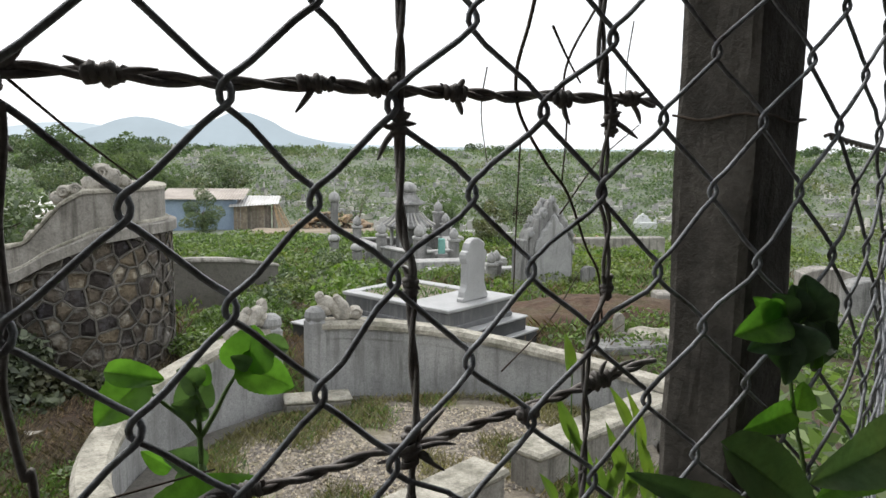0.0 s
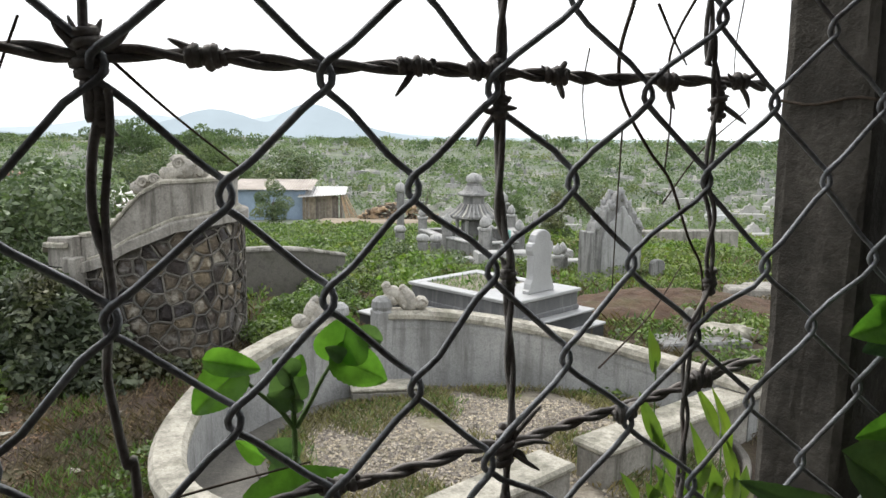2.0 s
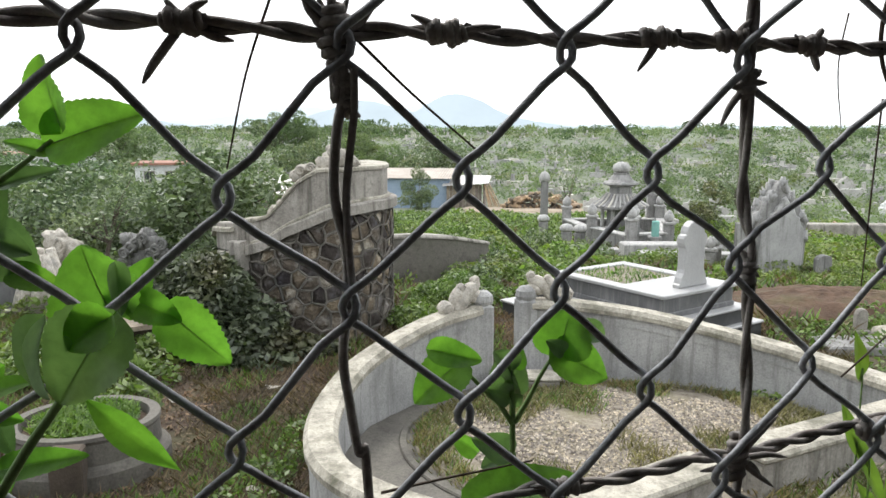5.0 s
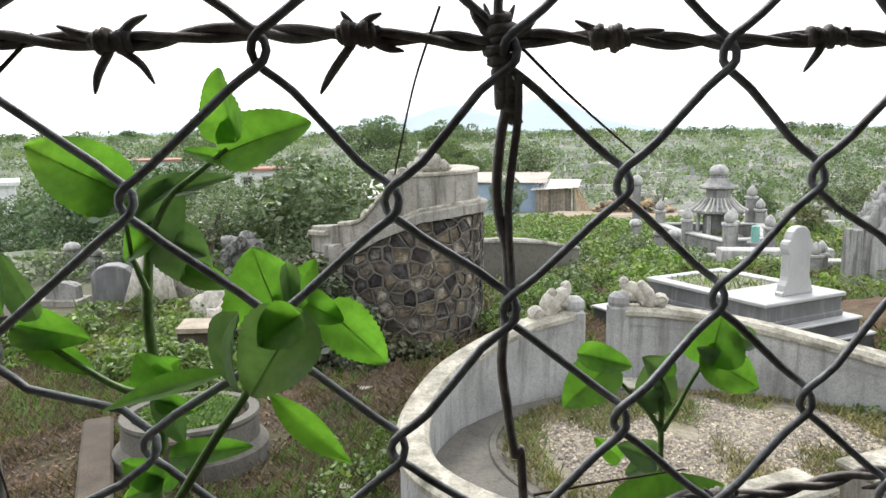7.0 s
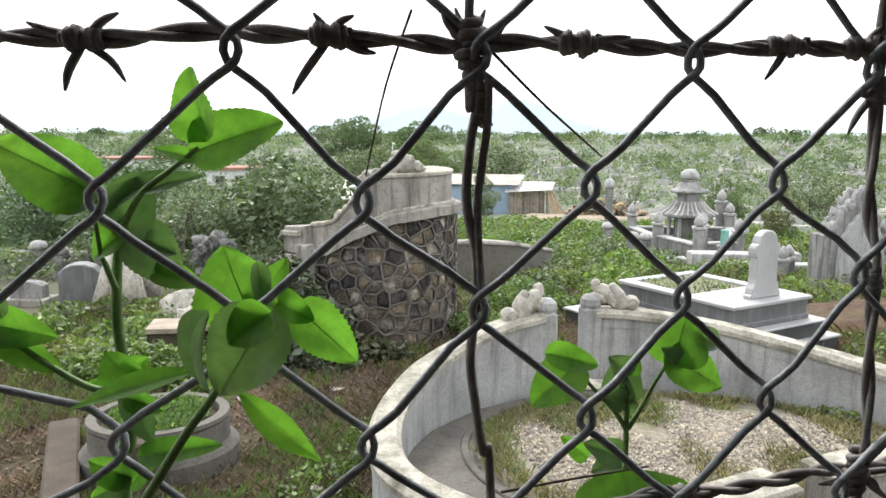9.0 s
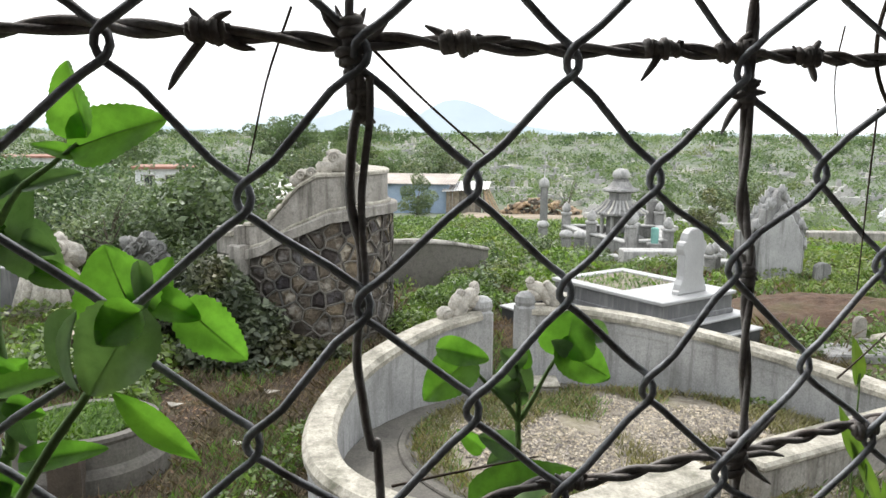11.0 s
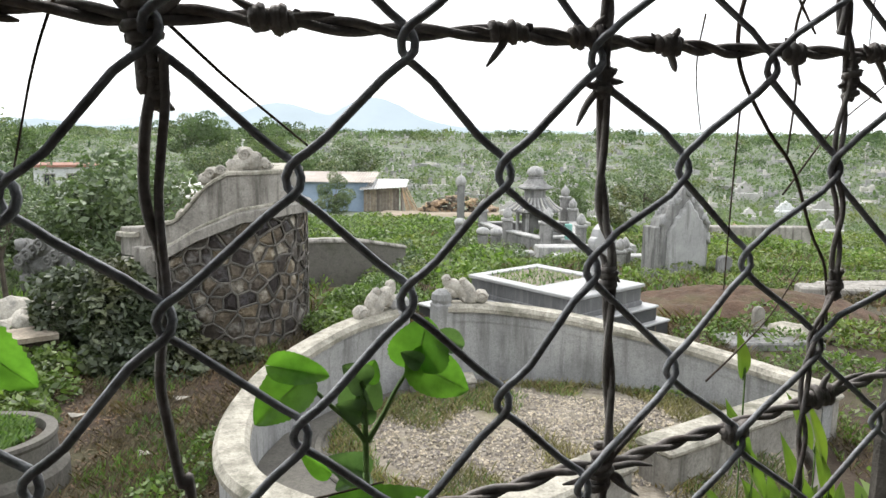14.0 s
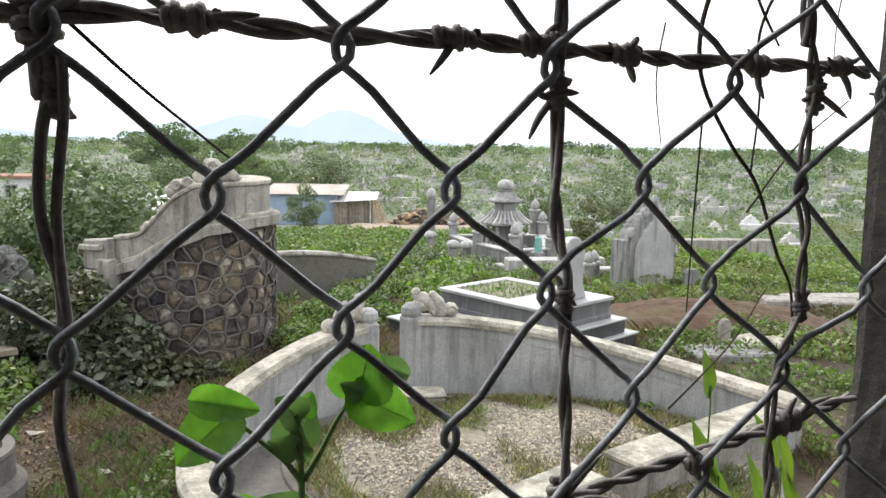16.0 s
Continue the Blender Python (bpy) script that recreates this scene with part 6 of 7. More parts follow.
upper = [(-0.9, 0.131, 2.335), (-0.49, 0.196, 2.332), (-0.3432, 0.2223, 2.3339), (-0.328, 0.2251, 2.3325), (-0.3064, 0.2286, 2.332), (-0.2852, 0.2319, 2.3311), (-0.2666, 0.2354, 2.3311), (-0.2538, 0.2382, 2.3326), (-0.2358, 0.242, 2.3332), (-0.2221, 0.2463, 2.3326), (-0.2102, 0.2504, 2.3326), (-0.1965, 0.255, 2.3315), (-0.1793, 0.2611, 2.3312), (-0.1646, 0.2659, 2.3296), (-0.1463, 0.2729, 2.3316), (-0.1255, 0.2813, 2.3313), (-0.1054, 0.2914, 2.3311), (-0.086, 0.3017, 2.3311), (-0.0613, 0.312, 2.3323), (-0.0439, 0.3199, 2.3328), (-0.0254, 0.3291, 2.3321), (-0.0023, 0.3437, 2.3331), (0.0172, 0.3567, 2.334), (0.0401, 0.369, 2.3336), (0.0639, 0.3812, 2.3358), (0.0808, 0.3885, 2.3355), (0.1133, 0.4024, 2.3366), (0.1421, 0.4142, 2.3355)]
wire_thing("barbed_wire", "rusty twisted barbed wire strung level along the fence", upper, 0.0017, 0.050)
lower = [(-0.36, 0.222, 2.085), (-0.22, 0.25, 2.125), (-0.1053, 0.2932, 2.1623), (-0.0883, 0.3025, 2.1615), (-0.07, 0.3104, 2.1619), (-0.0456, 0.3211, 2.1638), (-0.0247, 0.3315, 2.1658), (-0.0075, 0.3423, 2.1631), (0.011, 0.3545, 2.1629), (0.0439, 0.3729, 2.165), (0.0684, 0.3851, 2.1666), (0.0939, 0.3963, 2.17), (0.1167, 0.4058, 2.1738), (0.1523, 0.4197, 2.1802)]
wire_thing("barbed_wire", "rusty twisted barbed wire sagging low across the fence", lower, 0.0016, 0.040, 2)
wire_thing("barbed_wire", "barbed wire running on beyond the concrete post", [(0.325, 0.512, 2.322), (0.38, 0.56, 2.318), (0.47, 0.65, 2.316), (0.62, 0.81, 2.315), (0.8, 1.0, 2.315)], 0.0016, 0.05, 3)
wire_thing("upright_wire", "rusty wire tied upright to the fence and doubled below the knot", [(-0.1606, 0.2645, 2.72), (-0.1606, 0.2645, 2.3399), (-0.1597, 0.2648, 2.3297), (-0.1581, 0.2653, 2.3142), (-0.1601, 0.2646, 2.3001), (-0.161, 0.2642, 2.2821), (-0.1597, 0.2648, 2.2706), (-0.158, 0.2652, 2.2635), (-0.1576, 0.2654, 2.2541), (-0.1584, 0.265, 2.2417), (-0.16, 0.2646, 2.2233), (-0.1578, 0.2655, 2.2072), (-0.1551, 0.2665, 2.1906), (-0.1521, 0.2676, 2.1735), (-0.1521, 0.2676, 2), (-0.1521, 0.2676, 0.9)], 0.0017, 0.09, 4, 0.25, 1)
wire_thing("upright_wire", "loose rusty wire hanging from the knot beside the upright", [(-0.1547, 0.2656, 2.3195), (-0.1545, 0.2655, 2.3054), (-0.156, 0.265, 2.2911), (-0.1573, 0.2646, 2.2784), (-0.1573, 0.2645, 2.2637), (-0.1566, 0.2649, 2.2504), (-0.1576, 0.2645, 2.2409)], 0.0015, 0.08, 14, 0.2, 1)
wire_thing("upright_wire", "twisted rusty wire upright beside the barbed wire", [(-0.0167, 0.3312, 2.72), (-0.0167, 0.3312, 2.3498), (-0.0171, 0.3308, 2.3373), (-0.017, 0.3309, 2.3225), (-0.0165, 0.3313, 2.2988), (-0.0162, 0.3316, 2.2789), (-0.0141, 0.333, 2.2653), (-0.0101, 0.3355, 2.2535), (-0.0104, 0.3353, 2.2348), (-0.0098, 0.3357, 2.2156), (-0.008, 0.3369, 2.1907), (-0.0074, 0.3373, 2.1705), (-0.0096, 0.3359, 2.1453), (-0.0096, 0.3359, 2), (-0.0096, 0.3359, 0.9)], 0.0015, 0.07, 5, 0.75, 2)
wire_thing("upright_wire", "loosely wound rusty wire upright near the post", [(0.0988, 0.3933, 2.72), (0.0988, 0.3933, 2.3743), (0.1013, 0.3944, 2.358), (0.1054, 0.3964, 2.3359), (0.1058, 0.3964, 2.3189), (0.104, 0.3957, 2.2957), (0.1034, 0.3954, 2.2811), (0.1083, 0.3975, 2.2661), (0.1086, 0.3975, 2.239), (0.1095, 0.3979, 2.2282), (0.1025, 0.395, 2.2118), (0.0986, 0.3933, 2.1999), (0.0967, 0.3925, 2.1751), (0.0987, 0.3934, 2.1493), (0.0977, 0.3929, 2.1104), (0.0977, 0.3929, 2), (0.0977, 0.3929, 0.9)], 0.0013, 0.06, 6, 1.1, 2)
wire_thing("upright_wire", "thick rusty wire upright at the fence", [(-0.3374, 0.2205, 2.72), (-0.3374, 0.2205, 2.3434), (-0.3374, 0.2204, 2.3309), (-0.334, 0.221, 2.3217), (-0.333, 0.2212, 2.3052), (-0.3324, 0.2212, 2.2806), (-0.3326, 0.2213, 2.2573), (-0.3323, 0.2213, 2.2394), (-0.334, 0.2209, 2.2107), (-0.3337, 0.221, 2.1896), (-0.3325, 0.2213, 2.1723), (-0.3325, 0.2213, 2), (-0.3325, 0.2213, 0.9)], 0.0018, 0.07, 7, 0.75, 2)
wire_knot("wire_barb", "sharp rusty barb wound round the wire strand", "barbs", (-0.2783, 0.2311, 2.3306), 0.0152, 0.0096, [(-0.0054, -0.0163), (0.0114, -0.013), (-0.0159, 0.0045), (0.012, 0.0082)], 10)
wire_knot("wire_barb", "sharp rusty barb wound round the wire strand", "barbs", (-0.2033, 0.2506, 2.3323), 0.0142, 0.0099, [(-0.012, -0.0187), (0.0142, -0.005), (-0.0052, 0.0068), (0.0081, 0.0063)], 11)
wire_knot("wire_barb", "sharp rusty barb wound round the wire strand", "barbs", (-0.1259, 0.279, 2.3314), 0.0159, 0.0101, [(-0.0127, 0.0051), (0.0189, 0.0026)], 12)
wire_knot("wire_barb", "sharp rusty barb wound round the wire strand", "barbs", (-0.0531, 0.3134, 2.3329), 0.0178, 0.0084, [(-0.0091, -0.0121), (-0.0144, 0.0008)], 13)
wire_knot("wire_barb", "sharp rusty barb wound round the wire strand", "barbs", (0.0113, 0.3508, 2.3334), 0.0138, 0.0094, [(0.0046, 0.0069), (0.0041, -0.0101), (-0.0085, 0.0041)], 14)
wire_knot("wire_barb", "sharp rusty barb wound round the wire strand", "barbs", (0.0748, 0.3838, 2.3345), 0.0147, 0.0114, [(0.007, -0.0134), (-0.0056, 0.0061)], 15)
wire_knot("wire_barb", "sharp rusty barb wound round the wire strand", "barbs", (0.1214, 0.4038, 2.3368), 0.0142, 0.0106, [(0.0103, -0.0136), (0.0157, 0.0065), (-0.0103, 0.0035)], 16)
wire_knot("wire_barb", "sharp rusty barb wound round the wire strand", "barbs", (-0.0169, 0.332, 2.3183), 0.0089, 0.0158, [(-0.0099, -0.0007), (0.009, -0.0002), (-0.0112, -0.0167), (0.0055, 0.0033)], 17)
wire_knot("wire_barb", "sharp rusty barb wound round the wire strand", "barbs", (-0.011, 0.3359, 2.2441), 0.0094, 0.0122, [(-0.0044, 0.0092), (0.0058, -0.0028)], 18)
wire_knot("wire_barb", "sharp rusty barb wound round the wire strand", "barbs", (0.1087, 0.3987, 2.3253), 0.0126, 0.0211, [(-0.0082, -0.0035), (0.0082, 0.0038), (0.0216, -0.0105)], 19)
wire_knot("wire_barb", "sharp rusty barb wound round the wire strand", "barbs", (0.1103, 0.3993, 2.2294), 0.0109, 0.0168, [(-0.0052, 0.0079), (0.0052, -0.0036)], 20)
wire_knot("wire_barb", "sharp rusty barb wound round the wire strand", "barbs", (-0.3333, 0.2221, 2.2361), 0.0095, 0.0213, [(-0.013, 0.0047), (0.0103, 0.0047)], 21)
wire_knot("wire_tie", "thick knot of rusty wire tying the strands together", "wire ties", (-0.1602, 0.2656, 2.3288), 0.0136, 0.0234, [(-0.0105, 0.0126), (-0.006, 0.0131), (0.0046, 0.0126), (0.0135, 0.0108), (-0.0078, 0.0064)], 22)
wire_knot("wire_tie", "thick knot of rusty wire tying the strands together", "wire ties", (-0.1571, 0.2666, 2.3111), 0.0065, 0.0151, [(0.0038, -0.0068), (-0.0041, 0.0032)], 23)
wire_knot("wire_tie", "thick knot of rusty wire tying the strands together", "wire ties", (-0.0231, 0.3282, 2.3332), 0.0206, 0.0114, [(-0.0133, 0.0004), (0.0146, 0.0013), (0.0065, 0.0082)], 24)
wire_knot("wire_tie", "thick knot of rusty wire tying the strands together", "wire ties", (-0.338, 0.2214, 2.3306), 0.0179, 0.0188, [(0.0105, 0.0163), (0.0099, -0.0202), (0.0202, 0.0041)], 25)
wire_knot("wire_tie", "thick knot of rusty wire tying the strands together", "wire ties", (-0.0106, 0.3363, 2.1641), 0.0162, 0.0208, [(-0.0183, -0.0024), (0.0207, 0.0164), (0.0279, -0.0046), (0.0207, -0.0159), (0.0024, -0.0202), (0.014, -0.0106)], 26)
wire_knot("wire_tie", "thick knot of rusty wire tying the strands together", "wire ties", (-0.0832, 0.301, 2.1639), 0.0163, 0.0089, [(-0.0059, 0.0053), (0.0138, -0.0009), (-0.0142, 0.0026)], 27)
wire_knot("wire_tie", "thick knot of rusty wire tying the strands together", "wire ties", (0.1068, 0.3978, 2.1742), 0.0229, 0.0148, [(-0.0123, -0.0077), (0.0062, 0.0114), (0.0324, 0.0083)], 28)
wire_knot("wire_tie", "thick knot of rusty wire tying the strands together", "wire ties", (0.0593, 0.377, 2.1639), 0.0182, 0.0119, [(-0.0076, 0.0061), (0.0105, 0.0044)], 29)


def concrete_post():
    t = thing("fence_post", "rough square concrete fence post with worn edges", "fence post")
    near = Vector((0.235, 0.46, 0))
    a = Vector((0.799, 0.602, 0)) * 0.088
    b = Vector((-0.635, 0.772, 0)) * 0.058
    g = Geo()
    vs, fs = [], []
    n = 40
    rng = random.Random(3)
    per = []
    for k in range(32):
        q = k / 8
        e, f = int(q) % 4, q - int(q)
        c = [(0, 0), (1, 0), (1, 1), (0, 1)]
        u0, v0 = c[e]
        u1, v1 = c[(e + 1) % 4]
        per.append((u0 + (u1 - u0) * f, v0 + (v1 - v0) * f))
    for i in range(n + 1):
        z = 0.3 + 2.5 * i / n
        for u, v in per:
            cu, cv = u - 0.5, v - 0.5
            corner = max(0, abs(cu) + abs(cv) - 0.9)
            k = 1 - corner * (0.55 + 0.5 * noise.noise(Vector((u * 3, v * 3, z * 14))))
            p = near + a * (0.5 + cu * k) + b * (0.5 + cv * k)
            w = 0.0016 * noise.noise(p * 60 + Vector((0, 0, z * 50))) + 0.002 * noise.noise(Vector((u * 2, v * 2, z * 9)))
            d = (a * cu + b * cv)
            p = p + d * w * 30
            vs.append((p.x, p.y, z))
    m = len(per)
    for i in range(n):
        fs += [(i * m + k, i * m + (k + 1) % m, (i + 1) * m + (k + 1) % m, (i + 1) * m + k) for k in range(m)]
    fs.append(tuple(range(n * m, (n + 1) * m)))
    fix_normals(g.add(vs, fs).ob("post_body", M["post"], t))
    w = Geo()
    c = near + (a + b) * 0.5
    for dz in (0.0,):
        ring = []
        for k in range(29):
            e = k / 28 * 4
            j, f = int(e) % 4, e - int(e)
            q = [(-0.515, -0.515), (0.515, -0.515), (0.515, 0.515), (-0.515, 0.515)]
            u = q[j][0] + (q[(j + 1) % 4][0] - q[j][0]) * f
            v = q[j][1] + (q[(j + 1) % 4][1] - q[j][1]) * f
            p = c + a * u + b * v
            ring.append((p.x, p.y, 2.332 + dz + 0.002 * math.sin(k)))
        w.tube(ring, 0.0009, 6)
    w.ob("wire_wrap", M["dry_stem"], t, "rusty wire wound round the post")


concrete_post()


# ---- plants on the fence ----
def leaf_blade(base, tip, width, normal, mat, parent, curl=0.25, fold=0.25, teeth=0.03, seed=0, heart=True):
    """A leaf with a midrib fold, a drooping tip and a toothed rim."""
    base, tip, nrm = Vector(base), Vector(tip), Vector(normal).normalized()
    d = tip - base
    L = d.length
    d.normalize()
    w = d.cross(nrm).normalized()
    nrm = w.cross(d)
    rng = random.Random(seed)
    N, K = 26, 4
    vs, fs = [], []
    for i in range(N + 1):
        u = i / N
        prof = (math.sin(math.pi * u ** 0.62) ** 0.62 if heart else math.sin(math.pi * u ** 0.9)) * (1 - 0.15 * u)
        half = width / 2 * max(prof, 0.02)
        for k in range(-K, K + 1):
            s = k / K
            edge = 1 + (teeth * 0.6 * (1 if i % 2 else -1) if abs(k) == K else 0)
            x = half * s * edge
            lift = abs(s) * half * fold * 1.6 - curl * L * (u - 0.35) ** 2 + 0.03 * width * math.sin(u * 9 + k + seed) * abs(s)
            back = -0.10 * L * abs(s) * (1 - u) ** 3 if heart else 0
            vs.append(tuple(base + d * (u * L + back) + w * x + nrm * lift))
    m = 2 * K + 1
    for i in range(N):
        fs += [(i * m + k, i * m + k + 1, (i + 1) * m + k + 1, (i + 1) * m + k) for k in range(m - 1)]
    o = Geo().add(vs, fs).ob("leaf", M[mat], parent, smooth=True)
    if heart:
        rib = [Vector(vs[i * m + K]) for i in range(N)]
        r0 = width * 0.011
        Geo().tube([q - nrm * r0 * 0.2 for q in rib], [r0 * (1 - 0.8 * i / N) for i in range(N)], 5).ob("midrib", M["stem"], o, smooth=True)
    return o


def stalk(pts, r, parent, mat="stem", name="stem"):
    line = spline(pts, 6)
    return Geo().tube(line, [r * (1 - 0.45 * i / len(line)) for i in range(len(line))], 7).ob(name, M[mat], parent, smooth=True)


c = thing("climbing_plant", "young green broad-leaved plant growing up behind the fence", "plant", "plants at the fence")
stalk([(-0.1035, 0.3462, 0.75), (-0.1035, 0.3262, 1.9), (-0.1035, 0.3162, 2.1474), (-0.1036, 0.3163, 2.165), (-0.1038, 0.3163, 2.1823), (-0.1043, 0.3159, 2.1969), (-0.1055, 0.3151, 2.2068)], 0.0017, c)
stalk([(-0.1038, 0.3163, 2.1823), (-0.1087, 0.3134, 2.191), (-0.1153, 0.3099, 2.1988), (-0.1207, 0.3072, 2.2054), (-0.1254, 0.3052, 2.2099)], 0.0011, c)
stalk([(-0.1035, 0.3162, 2.1828), (-0.1072, 0.3144, 2.1878), (-0.1098, 0.3129, 2.1936)], 0.001, c)
stalk([(-0.1031, 0.3165, 2.1827), (-0.0975, 0.3195, 2.1922), (-0.0929, 0.322, 2.2013), (-0.0868, 0.3253, 2.2109)], 0.0012, c)
leaf_blade((-0.0868, 0.3253, 2.2109), (-0.0638, 0.3351, 2.197), 0.0199, (0.1, -1, 0.5), "leaf", c, 0.15, 0.15, 0.04, 101)
leaf_blade((-0.0853, 0.327, 2.2089), (-0.0812, 0.3288, 2.2283), 0.0255, (-0.1, -1, 0.2), "leaf", c, 0.1, 0.15, 0.04, 102)
leaf_blade((-0.0837, 0.3245, 2.2112), (-0.0908, 0.3212, 2.2163), 0.0078, (0.3, -1, 0.2), "leaf_dull_shaded", c, 0.2, 0.3, 0.04, 103)
leaf_blade((-0.1241, 0.3056, 2.2116), (-0.1414, 0.2987, 2.196), 0.0205, (-0.2, -1, 0.3), "leaf", c, 0.15, 0.18, 0.04, 104)
leaf_blade((-0.1345, 0.2986, 2.2176), (-0.1152, 0.3069, 2.2115), 0.0122, (0, -1, 0.6), "leaf", c, 0.12, 0.2, 0.04, 105)
leaf_blade((-0.1041, 0.3159, 2.2054), (-0.1112, 0.3122, 2.2137), 0.0130, (0.2, -1, 0.6), "leaf_dull_shaded", c, 0.2, 0.3, 0.04, 106)
leaf_blade((-0.1039, 0.3192, 2.2055), (-0.1007, 0.3209, 2.2133), 0.0089, (0.3, -0.8, 0.4), "leaf", c, 0.2, 0.3, 0.04, 107)
leaf_blade((-0.105, 0.3194, 2.1952), (-0.1098, 0.3168, 2.2095), 0.0150, (-0.4, -0.8, 0.3), "leaf_dull_shaded", c, 0.25, 0.35, 0.04, 108)
leaf_blade((-0.1052, 0.3193, 2.1957), (-0.1007, 0.3219, 2.2072), 0.0120, (0.5, -0.8, 0.2), "leaf_dull_shaded", c, 0.25, 0.35, 0.04, 109)
leaf_blade((-0.1054, 0.3154, 2.1947), (-0.1138, 0.3107, 2.199), 0.0101, (-0.3, -0.9, 0.4), "leaf_dull_shaded", c, 0.25, 0.35, 0.04, 110)
leaf_blade((-0.1038, 0.3162, 2.1944), (-0.1018, 0.3172, 2.1888), 0.0071, (0.3, -0.9, 0.4), "leaf_dull_shaded", c, 0.25, 0.35, 0.04, 111)
leaf_blade((-0.1045, 0.3259, 2.1656), (-0.1196, 0.3176, 2.1743), 0.0143, (-0.2, -1, 0.6), "leaf_dull_shaded", c, 0.2, 0.25, 0.04, 112)
leaf_blade((-0.105, 0.3304, 2.1623), (-0.1167, 0.3241, 2.1593), 0.0126, (-0.4, -0.8, 0.3), "leaf_dull_shaded", c, 0.25, 0.3, 0.04, 113)
leaf_blade((-0.1195, 0.3277, 2.1643), (-0.1299, 0.3233, 2.174), 0.0094, (-0.1, -1, 0.4), "leaf", c, 0.2, 0.3, 0.04, 114)
leaf_blade((-0.1184, 0.2983, 2.1567), (-0.0775, 0.3191, 2.1626), 0.0200, (0.1, -0.7, 0.9), "leaf", c, 0.2, 0.25, 0.04, 115)
leaf_blade((-0.0775, 0.3294, 2.2207), (-0.0662, 0.3338, 2.2151), 0.0103, (0, -1, 0.3), "leaf_dull_shaded", c, 0.35, 0.6, 0.04, 116)

p = thing("broad_leaf_weed", "tall weed with bright serrated leaves pushing through the fence", "plant", "plants at the fence")
stalk([(-0.3055, 0.3028, 0.75), (-0.3055, 0.2828, 1.9), (-0.3055, 0.2728, 2.1478), (-0.3018, 0.2734, 2.1756), (-0.3007, 0.2735, 2.1953), (-0.3027, 0.2731, 2.2145), (-0.3038, 0.273, 2.2286), (-0.303, 0.2731, 2.2415), (-0.3012, 0.2733, 2.2565), (-0.2984, 0.2739, 2.2656), (-0.2992, 0.2738, 2.2768)], 0.003, p)
stalk([(-0.2926, 0.2647, 2.2668), (-0.2843, 0.2662, 2.2798), (-0.2729, 0.268, 2.2883), (-0.2631, 0.2702, 2.2962)], 0.0014, p)
stalk([(-0.3001, 0.2686, 2.2414), (-0.3034, 0.268, 2.2505), (-0.3053, 0.2676, 2.2572), (-0.3074, 0.2675, 2.2805)], 0.0014, p)
stalk([(-0.288, 0.2554, 2.2047), (-0.3025, 0.2532, 2.2068), (-0.3179, 0.2508, 2.2153), (-0.3329, 0.2482, 2.2257), (-0.3483, 0.2456, 2.2321)], 0.0016, p)
stalk([(-0.2544, 0.2121, 2.1857), (-0.241, 0.215, 2.2077), (-0.2301, 0.2175, 2.2234), (-0.2231, 0.2198, 2.2377), (-0.2164, 0.2222, 2.2481)], 0.0017, p)
leaf_blade((-0.2602, 0.2708, 2.3008), (-0.2655, 0.2696, 2.3254), 0.0226, (-0.3, -1, 0.1), "leaf", p, 0.1, 0.3, 0.06, 117)
leaf_blade((-0.2632, 0.2702, 2.2954), (-0.2328, 0.2768, 2.3063), 0.0237, (0.1, -1, 0.35), "leaf", p, 0.15, 0.2, 0.05, 118)
leaf_blade((-0.2639, 0.27, 2.292), (-0.2794, 0.2668, 2.2963), 0.0065, (0.1, -1, 0.6), "leaf", p, 0.1, 0.3, 0.04, 119)
leaf_blade((-0.3069, 0.2674, 2.2798), (-0.3449, 0.2609, 2.2984), 0.0292, (-0.1, -1, 0.4), "leaf", p, 0.12, 0.2, 0.04, 120)
leaf_blade((-0.3078, 0.2703, 2.2814), (-0.3258, 0.2674, 2.2693), 0.0210, (-0.3, -1, 0.2), "leaf_dull_shaded", p, 0.2, 0.3, 0.04, 121)
leaf_blade((-0.3005, 0.2686, 2.2737), (-0.2776, 0.272, 2.2881), 0.0129, (0.2, -0.8, 0.7), "leaf_dull_shaded", p, 0.3, 0.4, 0.04, 122)
leaf_blade((-0.298, 0.2708, 2.2648), (-0.2856, 0.2729, 2.2854), 0.0239, (0.45, -0.8, 0.2), "leaf_dull_shaded", p, 0.3, 0.4, 0.04, 123)
leaf_blade((-0.2819, 0.2664, 2.2809), (-0.2624, 0.2702, 2.2866), 0.0082, (0.2, -0.8, 0.6), "leaf_dull_shaded", p, 0.2, 0.3, 0.04, 124)
leaf_blade((-0.2951, 0.2694, 2.2644), (-0.31, 0.267, 2.2535), 0.0158, (-0.35, -0.9, 0.2), "leaf", p, 0.3, 0.3, 0.04, 125)
leaf_blade((-0.284, 0.2661, 2.2615), (-0.2732, 0.2678, 2.2566), 0.0105, (0.3, -0.8, 0.3), "leaf_dull_shaded", p, 0.4, 0.5, 0.04, 126)
leaf_blade((-0.2913, 0.273, 2.2636), (-0.2769, 0.2754, 2.2424), 0.0222, (0.35, -0.9, 0.2), "leaf_dull_shaded", p, 0.3, 0.35, 0.04, 127)
leaf_blade((-0.2841, 0.2712, 2.2485), (-0.2656, 0.2747, 2.2433), 0.0113, (0.2, -0.9, 0.5), "leaf", p, 0.2, 0.3, 0.04, 128)
leaf_blade((-0.3479, 0.2456, 2.2321), (-0.3477, 0.2456, 2.2732), 0.0279, (-0.3, -1, 0.1), "leaf", p, 0.12, 0.25, 0.05, 129)
leaf_blade((-0.3313, 0.2445, 2.2365), (-0.343, 0.2423, 2.2597), 0.0120, (0.3, -1, 0.2), "leaf_dull_shaded", p, 0.2, 0.3, 0.04, 130)
